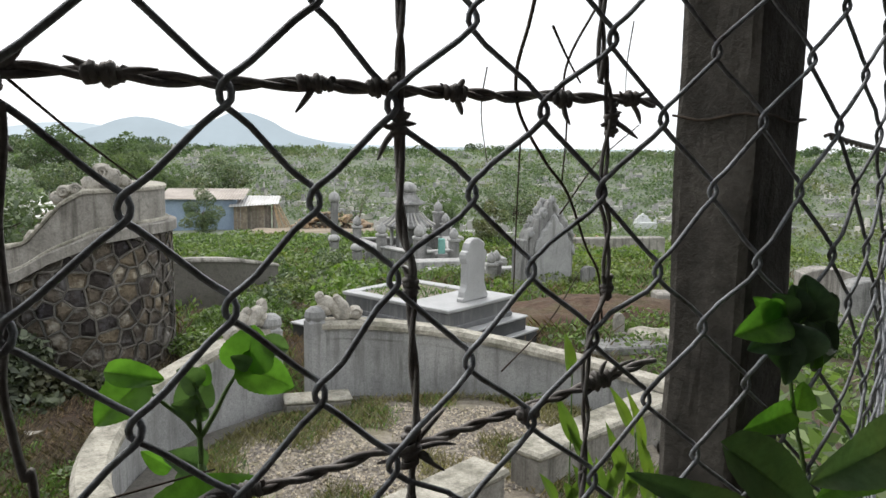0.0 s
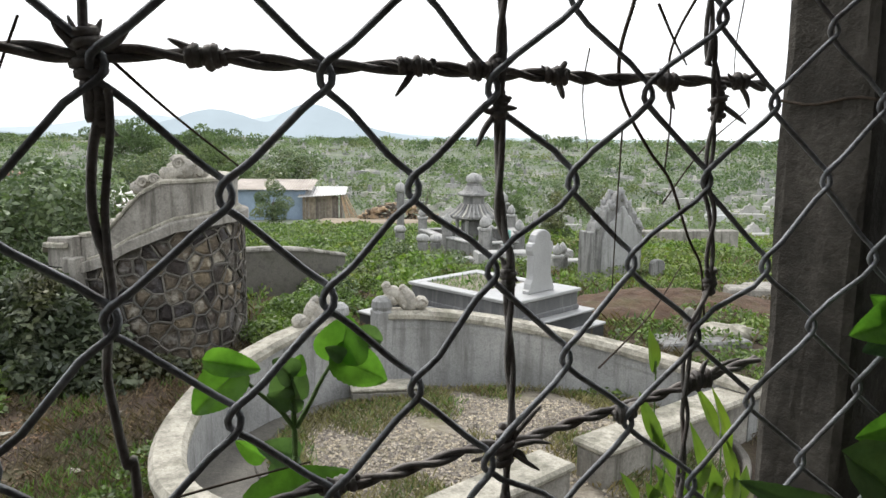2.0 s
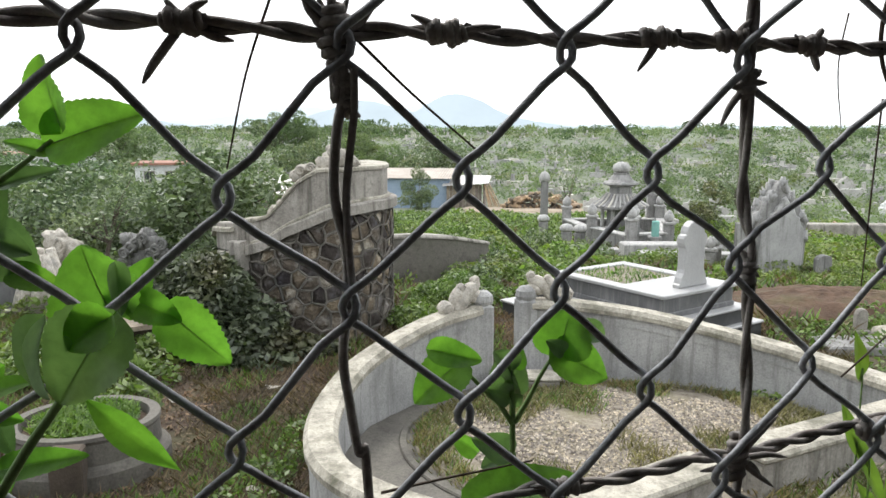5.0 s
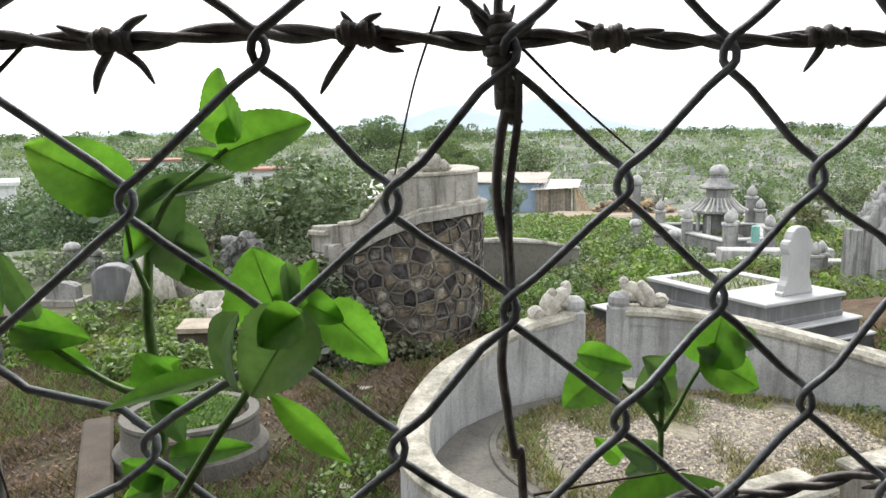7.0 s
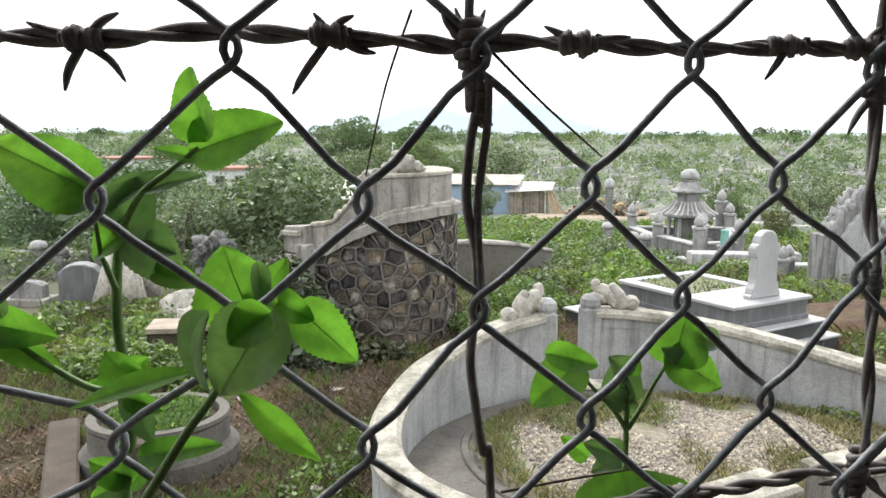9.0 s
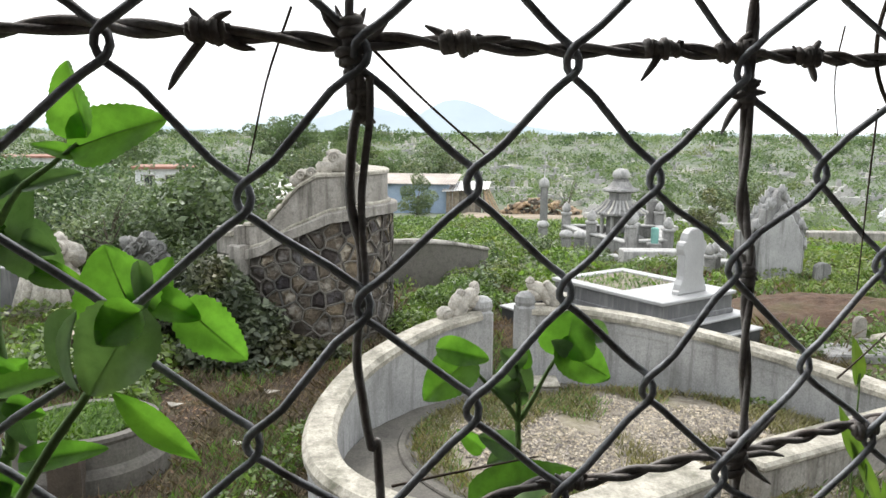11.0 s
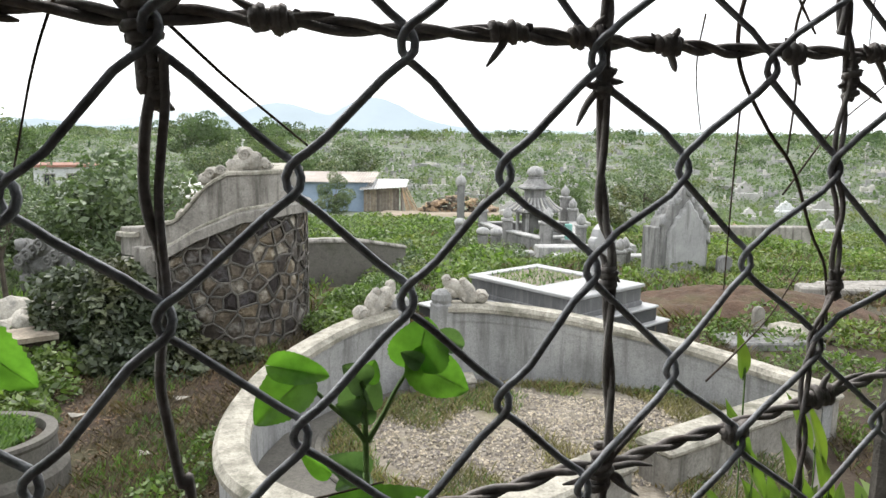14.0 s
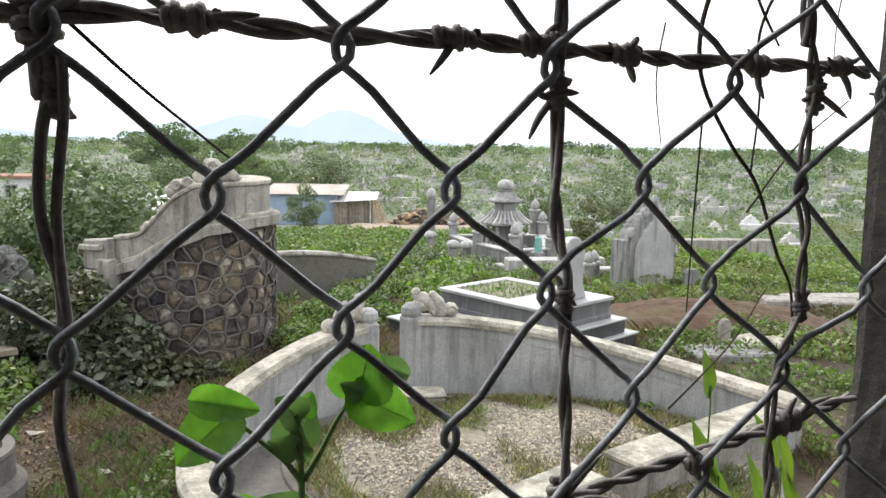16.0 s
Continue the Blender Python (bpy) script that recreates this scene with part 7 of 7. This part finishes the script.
leaf_blade((-0.3564, 0.244, 2.2297), (-0.3787, 0.2401, 2.2495), 0.0269, (-0.2, -1, 0.3), "leaf", p, 0.2, 0.25, 0.04, 131)
leaf_blade((-0.3571, 0.2458, 2.2274), (-0.3811, 0.2416, 2.2223), 0.0169, (-0.2, -1, 0.5), "leaf", p, 0.2, 0.25, 0.04, 132)
leaf_blade((-0.3415, 0.2467, 2.2313), (-0.3143, 0.2513, 2.2262), 0.0173, (0.2, -1, 0.4), "leaf", p, 0.2, 0.25, 0.04, 133)
leaf_blade((-0.336, 0.2476, 2.2256), (-0.313, 0.2516, 2.2127), 0.0128, (0.1, -0.9, 0.6), "leaf", p, 0.2, 0.3, 0.04, 134)
leaf_blade((-0.2423, 0.2646, 2.2362), (-0.2514, 0.2627, 2.2607), 0.0369, (-0.1, -1, 0.3), "leaf", p, 0.15, 0.2, 0.05, 135)
leaf_blade((-0.241, 0.2691, 2.2367), (-0.2302, 0.2715, 2.2555), 0.0152, (0.4, -0.9, 0.2), "leaf", p, 0.2, 0.3, 0.05, 136)
leaf_blade((-0.2342, 0.2566, 2.2553), (-0.2334, 0.2566, 2.2378), 0.0077, (0.6, -0.7, 0.1), "leaf_dull_shaded", p, 0.2, 0.5, 0.04, 137)
leaf_blade((-0.2339, 0.2644, 2.2418), (-0.2187, 0.2693, 2.2335), 0.0132, (0.1, -1, 0.5), "leaf", p, 0.15, 0.25, 0.06, 138)
leaf_blade((-0.2241, 0.2696, 2.237), (-0.2044, 0.2763, 2.2157), 0.0203, (0.25, -1, 0.3), "leaf", p, 0.3, 0.25, 0.08, 139)
leaf_blade((-0.2087, 0.2099, 2.2498), (-0.223, 0.205, 2.2267), 0.0247, (0.3, -0.8, 0.35), "leaf_dull_shaded", p, 0.25, 0.25, 0.05, 140)
leaf_blade((-0.208, 0.2081, 2.2509), (-0.2187, 0.2045, 2.2429), 0.0142, (0.2, -0.9, 0.3), "leaf", p, 0.3, 0.3, 0.05, 141)
leaf_blade((-0.2274, 0.2084, 2.249), (-0.2304, 0.2072, 2.2269), 0.0146, (-0.6, -0.7, 0.1), "leaf_dull_shaded", p, 0.4, 0.5, 0.05, 142)
leaf_blade((-0.2242, 0.2196, 2.2233), (-0.2004, 0.2276, 2.1982), 0.0102, (0.3, -1, 0.25), "leaf", p, 0.1, 0.3, 0.03, 143, False)
leaf_blade((-0.2396, 0.2252, 2.2275), (-0.2832, 0.2161, 2.2144), 0.0093, (0.1, -0.7, 0.8), "leaf", p, 0.1, 0.3, 0.03, 144, False)
leaf_blade((-0.2927, 0.2648, 2.2056), (-0.3031, 0.2631, 2.2174), 0.0189, (0.1, -1, 0.2), "leaf", p, 0.1, 0.3, 0.04, 145)
leaf_blade((-0.2941, 0.2665, 2.2089), (-0.2872, 0.2675, 2.2154), 0.0126, (0.2, -1, 0.2), "leaf", p, 0.1, 0.3, 0.04, 146)
leaf_blade((-0.295, 0.2643, 2.2037), (-0.3138, 0.2615, 2.2035), 0.0086, (0, -0.8, 0.7), "leaf", p, 0.1, 0.3, 0.04, 147)
leaf_blade((-0.2961, 0.2662, 2.1983), (-0.2824, 0.2685, 2.1936), 0.0098, (0.1, -1, 0.4), "leaf", p, 0.1, 0.3, 0.04, 148)
leaf_blade((-0.2968, 0.2691, 2.1996), (-0.2898, 0.2701, 2.1783), 0.0128, (0.4, -0.8, 0.2), "leaf_dull_shaded", p, 0.2, 0.3, 0.04, 149)
leaf_blade((-0.29, 0.2651, 2.1756), (-0.2598, 0.2709, 2.1809), 0.0122, (0.1, -0.8, 0.6), "leaf", p, 0.15, 0.25, 0.04, 150)
leaf_blade((-0.2967, 0.2642, 2.1665), (-0.3128, 0.2614, 2.1726), 0.0140, (-0.1, -1, 0.3), "leaf", p, 0.1, 0.3, 0.04, 151)
leaf_blade((-0.2972, 0.2639, 2.1642), (-0.313, 0.2616, 2.1569), 0.0099, (-0.1, -1, 0.3), "leaf", p, 0.1, 0.3, 0.04, 152)
leaf_blade((-0.2992, 0.2687, 2.1607), (-0.2877, 0.2704, 2.1736), 0.0089, (0.3, -1, 0.3), "leaf", p, 0.1, 0.3, 0.04, 153)

# Most vine leaves carry their shade in the darker leaf colour.
q = thing("vine_by_post", "leafy vine with dull broad leaves, darkened for shade, round the post foot", "plant", "plants at the fence")
stalk([(0.2608, 0.4495, 0.75), (0.2608, 0.4295, 1.9), (0.2608, 0.4195, 2.0781), (0.2493, 0.415, 2.1312), (0.2405, 0.4118, 2.1627), (0.2399, 0.4116, 2.1921), (0.2513, 0.4157, 2.2073)], 0.0018, q)
leaf_blade((0.225, 0.4009, 2.2086), (0.1877, 0.3885, 2.2022), 0.0273, (-0.2, -1, 0.35), "leaf", q, 0.2, 0.25, 0.03, 154)
leaf_blade((0.2218, 0.4047, 2.2043), (0.2042, 0.399, 2.2213), 0.0195, (-0.2, -1, 0.35), "leaf", q, 0.2, 0.25, 0.03, 155)
leaf_blade((0.2357, 0.41, 2.2064), (0.2199, 0.404, 2.2221), 0.0198, (-0.2, -1, 0.35), "vine_leaf_shaded", q, 0.2, 0.25, 0.03, 156)
leaf_blade((0.2529, 0.4164, 2.2034), (0.2474, 0.4143, 2.2319), 0.0303, (-0.2, -1, 0.35), "vine_leaf_shaded", q, 0.2, 0.25, 0.03, 157)
leaf_blade((0.2439, 0.4151, 2.2057), (0.2379, 0.4128, 2.2262), 0.0210, (-0.2, -1, 0.35), "vine_leaf_shaded", q, 0.2, 0.25, 0.03, 158)
leaf_blade((0.2505, 0.4155, 2.2055), (0.2903, 0.4342, 2.1842), 0.0421, (0.1, -1, 0.35), "vine_leaf_shaded", q, 0.2, 0.25, 0.03, 159)
leaf_blade((0.2373, 0.4105, 2.2004), (0.2331, 0.4089, 2.173), 0.0434, (-0.2, -1, 0.35), "vine_leaf_shaded", q, 0.2, 0.25, 0.03, 160)
leaf_blade((0.2328, 0.4028, 2.1931), (0.2308, 0.4021, 2.1647), 0.0169, (-0.2, -1, 0.35), "vine_leaf_shaded", q, 0.2, 0.25, 0.03, 161)
leaf_blade((0.2389, 0.4112, 2.1966), (0.2034, 0.3987, 2.1901), 0.0245, (-0.2, -1, 0.35), "vine_leaf_shaded", q, 0.2, 0.25, 0.03, 162)
leaf_blade((0.2632, 0.4256, 2.1954), (0.274, 0.431, 2.1631), 0.0330, (0.1, -1, 0.35), "vine_leaf_shaded", q, 0.2, 0.25, 0.03, 163)
leaf_blade((0.2437, 0.413, 2.1435), (0.2043, 0.399, 2.1388), 0.0203, (-0.2, -1, 0.35), "leaf", q, 0.2, 0.25, 0.03, 164)
leaf_blade((0.2487, 0.4148, 2.1457), (0.2533, 0.4165, 2.1622), 0.0204, (0.1, -1, 0.35), "leaf", q, 0.2, 0.25, 0.03, 165)
leaf_blade((0.2594, 0.429, 2.1719), (0.27, 0.434, 2.1856), 0.0238, (0.1, -1, 0.35), "leaf", q, 0.2, 0.25, 0.03, 166)
leaf_blade((0.1409, 0.3076, 2.1666), (0.2118, 0.3313, 2.1122), 0.0329, (0.1, -1, 0.35), "vine_leaf_shaded", q, 0.2, 0.25, 0.03, 167)
leaf_blade((0.2587, 0.3386, 2.1555), (0.1924, 0.3151, 2.1446), 0.0360, (-0.2, -1, 0.35), "leaf_dull_shaded", q, 0.2, 0.25, 0.03, 168)
leaf_blade((0.2766, 0.3574, 2.1387), (0.2086, 0.3304, 2.1287), 0.0249, (-0.2, -1, 0.35), "leaf", q, 0.2, 0.25, 0.03, 169)
leaf_blade((0.1597, 0.3242, 2.1242), (0.0878, 0.2955, 2.1625), 0.0198, (-0.2, -1, 0.35), "vine_leaf_shaded", q, 0.2, 0.25, 0.03, 170)

gclump = thing("tall_grass", "broad-bladed yellow-green grass growing beside the post", "grass clump")
stalk([(0.2177, 0.75, 1.5), (0.2077, 0.73, 2.0343), (0.2045, 0.7291, 2.0706)], 0.0011, gclump)
leaf_blade((0.2045, 0.7291, 2.0706), (0.1996, 0.7275, 2.1181), 0.0158, (0.2362, -1, 0.3), "blade", gclump, 0.29, 0.3, 0.0, 171, False).name = "grass_blade"
stalk([(0.2344, 0.7557, 1.5), (0.2244, 0.7357, 1.9479), (0.2199, 0.734, 1.9861)], 0.0011, gclump)
leaf_blade((0.2199, 0.734, 1.9861), (0.1893, 0.7241, 2.051), 0.0169, (-0.3768, -1, 0.3), "blade", gclump, 0.17, 0.3, 0.0, 172, False).name = "grass_blade"
stalk([(0.2609, 0.7656, 1.5), (0.2509, 0.7456, 1.8989), (0.2443, 0.7433, 1.9388)], 0.0011, gclump)
leaf_blade((0.2443, 0.7433, 1.9388), (0.2015, 0.7281, 2.023), 0.0161, (0.3207, -1, 0.3), "blade", gclump, 0.08, 0.3, 0.0, 173, False).name = "grass_blade"
stalk([(0.311, 0.7896, 1.5), (0.301, 0.7696, 1.9435), (0.2978, 0.7681, 1.9834)], 0.0011, gclump)
leaf_blade((0.2978, 0.7681, 1.9834), (0.2606, 0.7494, 2.0502), 0.0146, (0.035, -1, 0.3), "blade", gclump, 0.19, 0.3, 0.0, 174, False).name = "grass_blade"
stalk([(0.2946, 0.7814, 1.5), (0.2846, 0.7614, 1.8938), (0.2859, 0.762, 1.9329)], 0.0011, gclump)
leaf_blade((0.2859, 0.762, 1.9329), (0.2581, 0.7485, 2.0058), 0.0145, (-0.1764, -1, 0.3), "blade", gclump, 0.28, 0.3, 0.0, 175, False).name = "grass_blade"
stalk([(0.3371, 0.8061, 1.5), (0.3271, 0.7861, 1.9138), (0.3199, 0.7816, 1.9563)], 0.0011, gclump)
leaf_blade((0.3199, 0.7816, 1.9563), (0.2845, 0.7615, 2.0434), 0.0145, (0.2377, -1, 0.3), "blade", gclump, 0.08, 0.3, 0.0, 176, False).name = "grass_blade"
stalk([(0.3503, 0.8144, 1.5), (0.3403, 0.7944, 1.8695), (0.3345, 0.7906, 1.9128)], 0.0011, gclump)
leaf_blade((0.3345, 0.7906, 1.9128), (0.3024, 0.7705, 1.9875), 0.0146, (-0.3986, -1, 0.3), "blade", gclump, 0.27, 0.3, 0.0, 177, False).name = "grass_blade"
stalk([(0.2043, 0.7457, 1.5), (0.1943, 0.7257, 1.8905), (0.1944, 0.7257, 1.9282)], 0.0011, gclump)
leaf_blade((0.1944, 0.7257, 1.9282), (0.1744, 0.7193, 1.9675), 0.0137, (0.3859, -1, 0.3), "blade", gclump, 0.27, 0.3, 0.0, 178, False).name = "grass_blade"
stalk([(0.2721, 0.7701, 1.5), (0.2621, 0.7501, 1.8885), (0.261, 0.7496, 1.9278)], 0.0011, gclump)
leaf_blade((0.261, 0.7496, 1.9278), (0.289, 0.7636, 1.9724), 0.0177, (0.0314, -1, 0.3), "blade", gclump, 0.22, 0.3, 0.0, 179, False).name = "grass_blade"
stalk([(0.2459, 0.7601, 1.5), (0.2359, 0.7401, 1.888), (0.2358, 0.7399, 1.9266)], 0.0011, gclump)
leaf_blade((0.2358, 0.7399, 1.9266), (0.2156, 0.7327, 1.9681), 0.0174, (0.1525, -1, 0.3), "blade", gclump, 0.29, 0.3, 0.0, 180, False).name = "grass_blade"
stalk([(0.2705, 0.7693, 1.5), (0.2605, 0.7493, 1.8824), (0.254, 0.7468, 1.9228)], 0.0011, gclump)
leaf_blade((0.254, 0.7468, 1.9228), (0.2433, 0.7428, 1.9726), 0.0146, (-0.111, -1, 0.3), "blade", gclump, 0.09, 0.3, 0.0, 181, False).name = "grass_blade"
stalk([(0.2878, 0.7781, 1.5), (0.2778, 0.7581, 1.8738), (0.278, 0.7581, 1.9134)], 0.0011, gclump)
leaf_blade((0.278, 0.7581, 1.9134), (0.313, 0.7772, 1.9431), 0.0137, (-0.1589, -1, 0.3), "blade", gclump, 0.2, 0.3, 0.0, 182, False).name = "grass_blade"
stalk([(0.3113, 0.7899, 1.5), (0.3013, 0.7699, 1.8701), (0.3028, 0.7708, 1.9098)], 0.0011, gclump)
leaf_blade((0.3028, 0.7708, 1.9098), (0.2817, 0.7599, 1.9645), 0.0169, (-0.1297, -1, 0.3), "blade", gclump, 0.13, 0.3, 0.0, 183, False).name = "grass_blade"
stalk([(0.3557, 0.8187, 1.5), (0.3457, 0.7987, 1.846), (0.3367, 0.792, 1.8915)], 0.0011, gclump)
leaf_blade((0.3367, 0.792, 1.8915), (0.3495, 0.8018, 1.9346), 0.0164, (-0.1474, -1, 0.3), "blade", gclump, 0.17, 0.3, 0.0, 184, False).name = "grass_blade"
stalk([(0.2186, 0.7503, 1.5), (0.2086, 0.7303, 1.8876), (0.2046, 0.7291, 1.9263)], 0.0011, gclump)
leaf_blade((0.2046, 0.7291, 1.9263), (0.2234, 0.7353, 1.9543), 0.0131, (0.3801, -1, 0.3), "blade", gclump, 0.06, 0.3, 0.0, 185, False).name = "grass_blade"
stalk([(0.3393, 0.8074, 1.5), (0.3293, 0.7874, 1.8528), (0.3222, 0.783, 1.8965)], 0.0011, gclump)
leaf_blade((0.3222, 0.783, 1.8965), (0.3279, 0.7865, 1.9319), 0.0180, (-0.3855, -1, 0.3), "blade", gclump, 0.25, 0.3, 0.0, 186, False).name = "grass_blade"
stalk([(0.2818, 0.775, 1.5), (0.2718, 0.755, 1.8756), (0.2698, 0.754, 1.9156)], 0.0011, gclump)
leaf_blade((0.2698, 0.754, 1.9156), (0.2605, 0.7493, 1.9536), 0.0160, (-0.3927, -1, 0.3), "blade", gclump, 0.06, 0.3, 0.0, 187, False).name = "grass_blade"
stalk([(0.3009, 0.7845, 1.5), (0.2909, 0.7645, 1.8666), (0.2906, 0.7644, 1.9066)], 0.0011, gclump)
leaf_blade((0.2906, 0.7644, 1.9066), (0.3003, 0.7693, 1.9371), 0.0181, (-0.2428, -1, 0.3), "blade", gclump, 0.24, 0.3, 0.0, 188, False).name = "grass_blade"
stalk([(0.2384, 0.7573, 1.5), (0.2284, 0.7373, 1.8801), (0.2222, 0.735, 1.9198)], 0.0011, gclump)
leaf_blade((0.2222, 0.735, 1.9198), (0.2031, 0.7286, 1.9516), 0.0173, (-0.1245, -1, 0.3), "blade", gclump, 0.14, 0.3, 0.0, 189, False).name = "grass_blade"
stalk([(0.2604, 0.7654, 1.5), (0.2504, 0.7454, 1.875), (0.2474, 0.7443, 1.9146)], 0.0011, gclump)
leaf_blade((0.2474, 0.7443, 1.9146), (0.272, 0.755, 1.9378), 0.0167, (-0.3136, -1, 0.3), "blade", gclump, 0.24, 0.3, 0.0, 190, False).name = "grass_blade"
stalk([(0.43, 0.80, 0.4), (0.43, 0.80, 1.0), (0.42, 0.79, 1.55)], 0.004, gclump)


def vine(pts, r, label):
    t = thing("dry_vine", label, "vine", "dry vines on the fence")
    stalk(pts, r, t, "dry_stem")


vine([(0.0573, 0.378, 2.3863), (0.0533, 0.3759, 2.3703), (0.0466, 0.3724, 2.3463), (0.0494, 0.3738, 2.3254), (0.066, 0.382, 2.3013), (0.081, 0.3885, 2.2843), (0.0948, 0.3946, 2.2545), (0.1047, 0.3989, 2.2372), (0.1087, 0.4005, 2.2105)], 0.0011, "thin dry brown vine hanging across the fence")
vine([(0.0948, 0.3946, 2.3826), (0.0808, 0.3885, 2.3596), (0.0762, 0.3865, 2.343), (0.0791, 0.3878, 2.321), (0.0772, 0.387, 2.29)], 0.0008, "thin dry brown vine hooked on the barbed wire")
vine([(0.0681, 0.3829, 2.3719), (0.0777, 0.3872, 2.3567), (0.0873, 0.3913, 2.3436)], 0.0008, "thin dry twig caught in the wires")
vine([(0.0294, 0.3634, 2.3475), (0.0268, 0.3621, 2.3321), (0.0271, 0.3623, 2.3193), (0.0305, 0.3641, 2.3011)], 0.0004, "hair-thin dry vine hanging on the fence")
vine([(0.0501, 0.3741, 2.3134), (0.049, 0.3737, 2.2765), (0.0481, 0.3731, 2.2316)], 0.0005, "hair-thin dry vine tangled in the mesh")
vine([(0.1223, 0.406, 2.3799), (0.1189, 0.4048, 2.3569), (0.1186, 0.4046, 2.3397)], 0.0004, "hair-thin dry vine above the barbed wire")
vine([(0.0765, 0.3866, 2.2728), (0.1014, 0.3975, 2.3015), (0.1296, 0.409, 2.3226)], 0.0005, "thin dry grass stalk lying against the mesh")
vine([(0.0419, 0.37, 2.1904), (0.0585, 0.3785, 2.2025), (0.075, 0.3859, 2.2171), (0.0915, 0.3932, 2.2397)], 0.0005, "thin dry stalk slanting across the mesh")
vine([(-0.1544, 0.2696, 2.3286), (-0.1379, 0.2762, 2.3121), (-0.1173, 0.285, 2.2937)], 0.0006, "thin dark wire end slanting from the knot")
vine([(-0.1793, 0.2611, 2.3412), (-0.1873, 0.2582, 2.3172), (-0.1939, 0.2559, 2.2876)], 0.0005, "thin dark vine hanging from the wire")
vine([(-0.3059, 0.2287, 2.3337), (-0.3213, 0.2262, 2.3199), (-0.3342, 0.2241, 2.3099), (-0.3493, 0.2213, 2.2996)], 0.0008, "thin wire end slanting from the barbed wire")
vine([(-0.3447, 0.211, 2.2489), (-0.3364, 0.2125, 2.2314), (-0.3285, 0.2141, 2.2096), (-0.3224, 0.2151, 2.1873), (-0.3194, 0.2154, 2.1729)], 0.0006, "thin dark twig hanging beside the upright wire")
vine([(-0.1496, 0.2755, 2.1704), (-0.1302, 0.2833, 2.1727), (-0.1101, 0.2928, 2.174), (-0.0954, 0.3006, 2.1744)], 0.0006, "thin dry stalk lying low across the mesh")
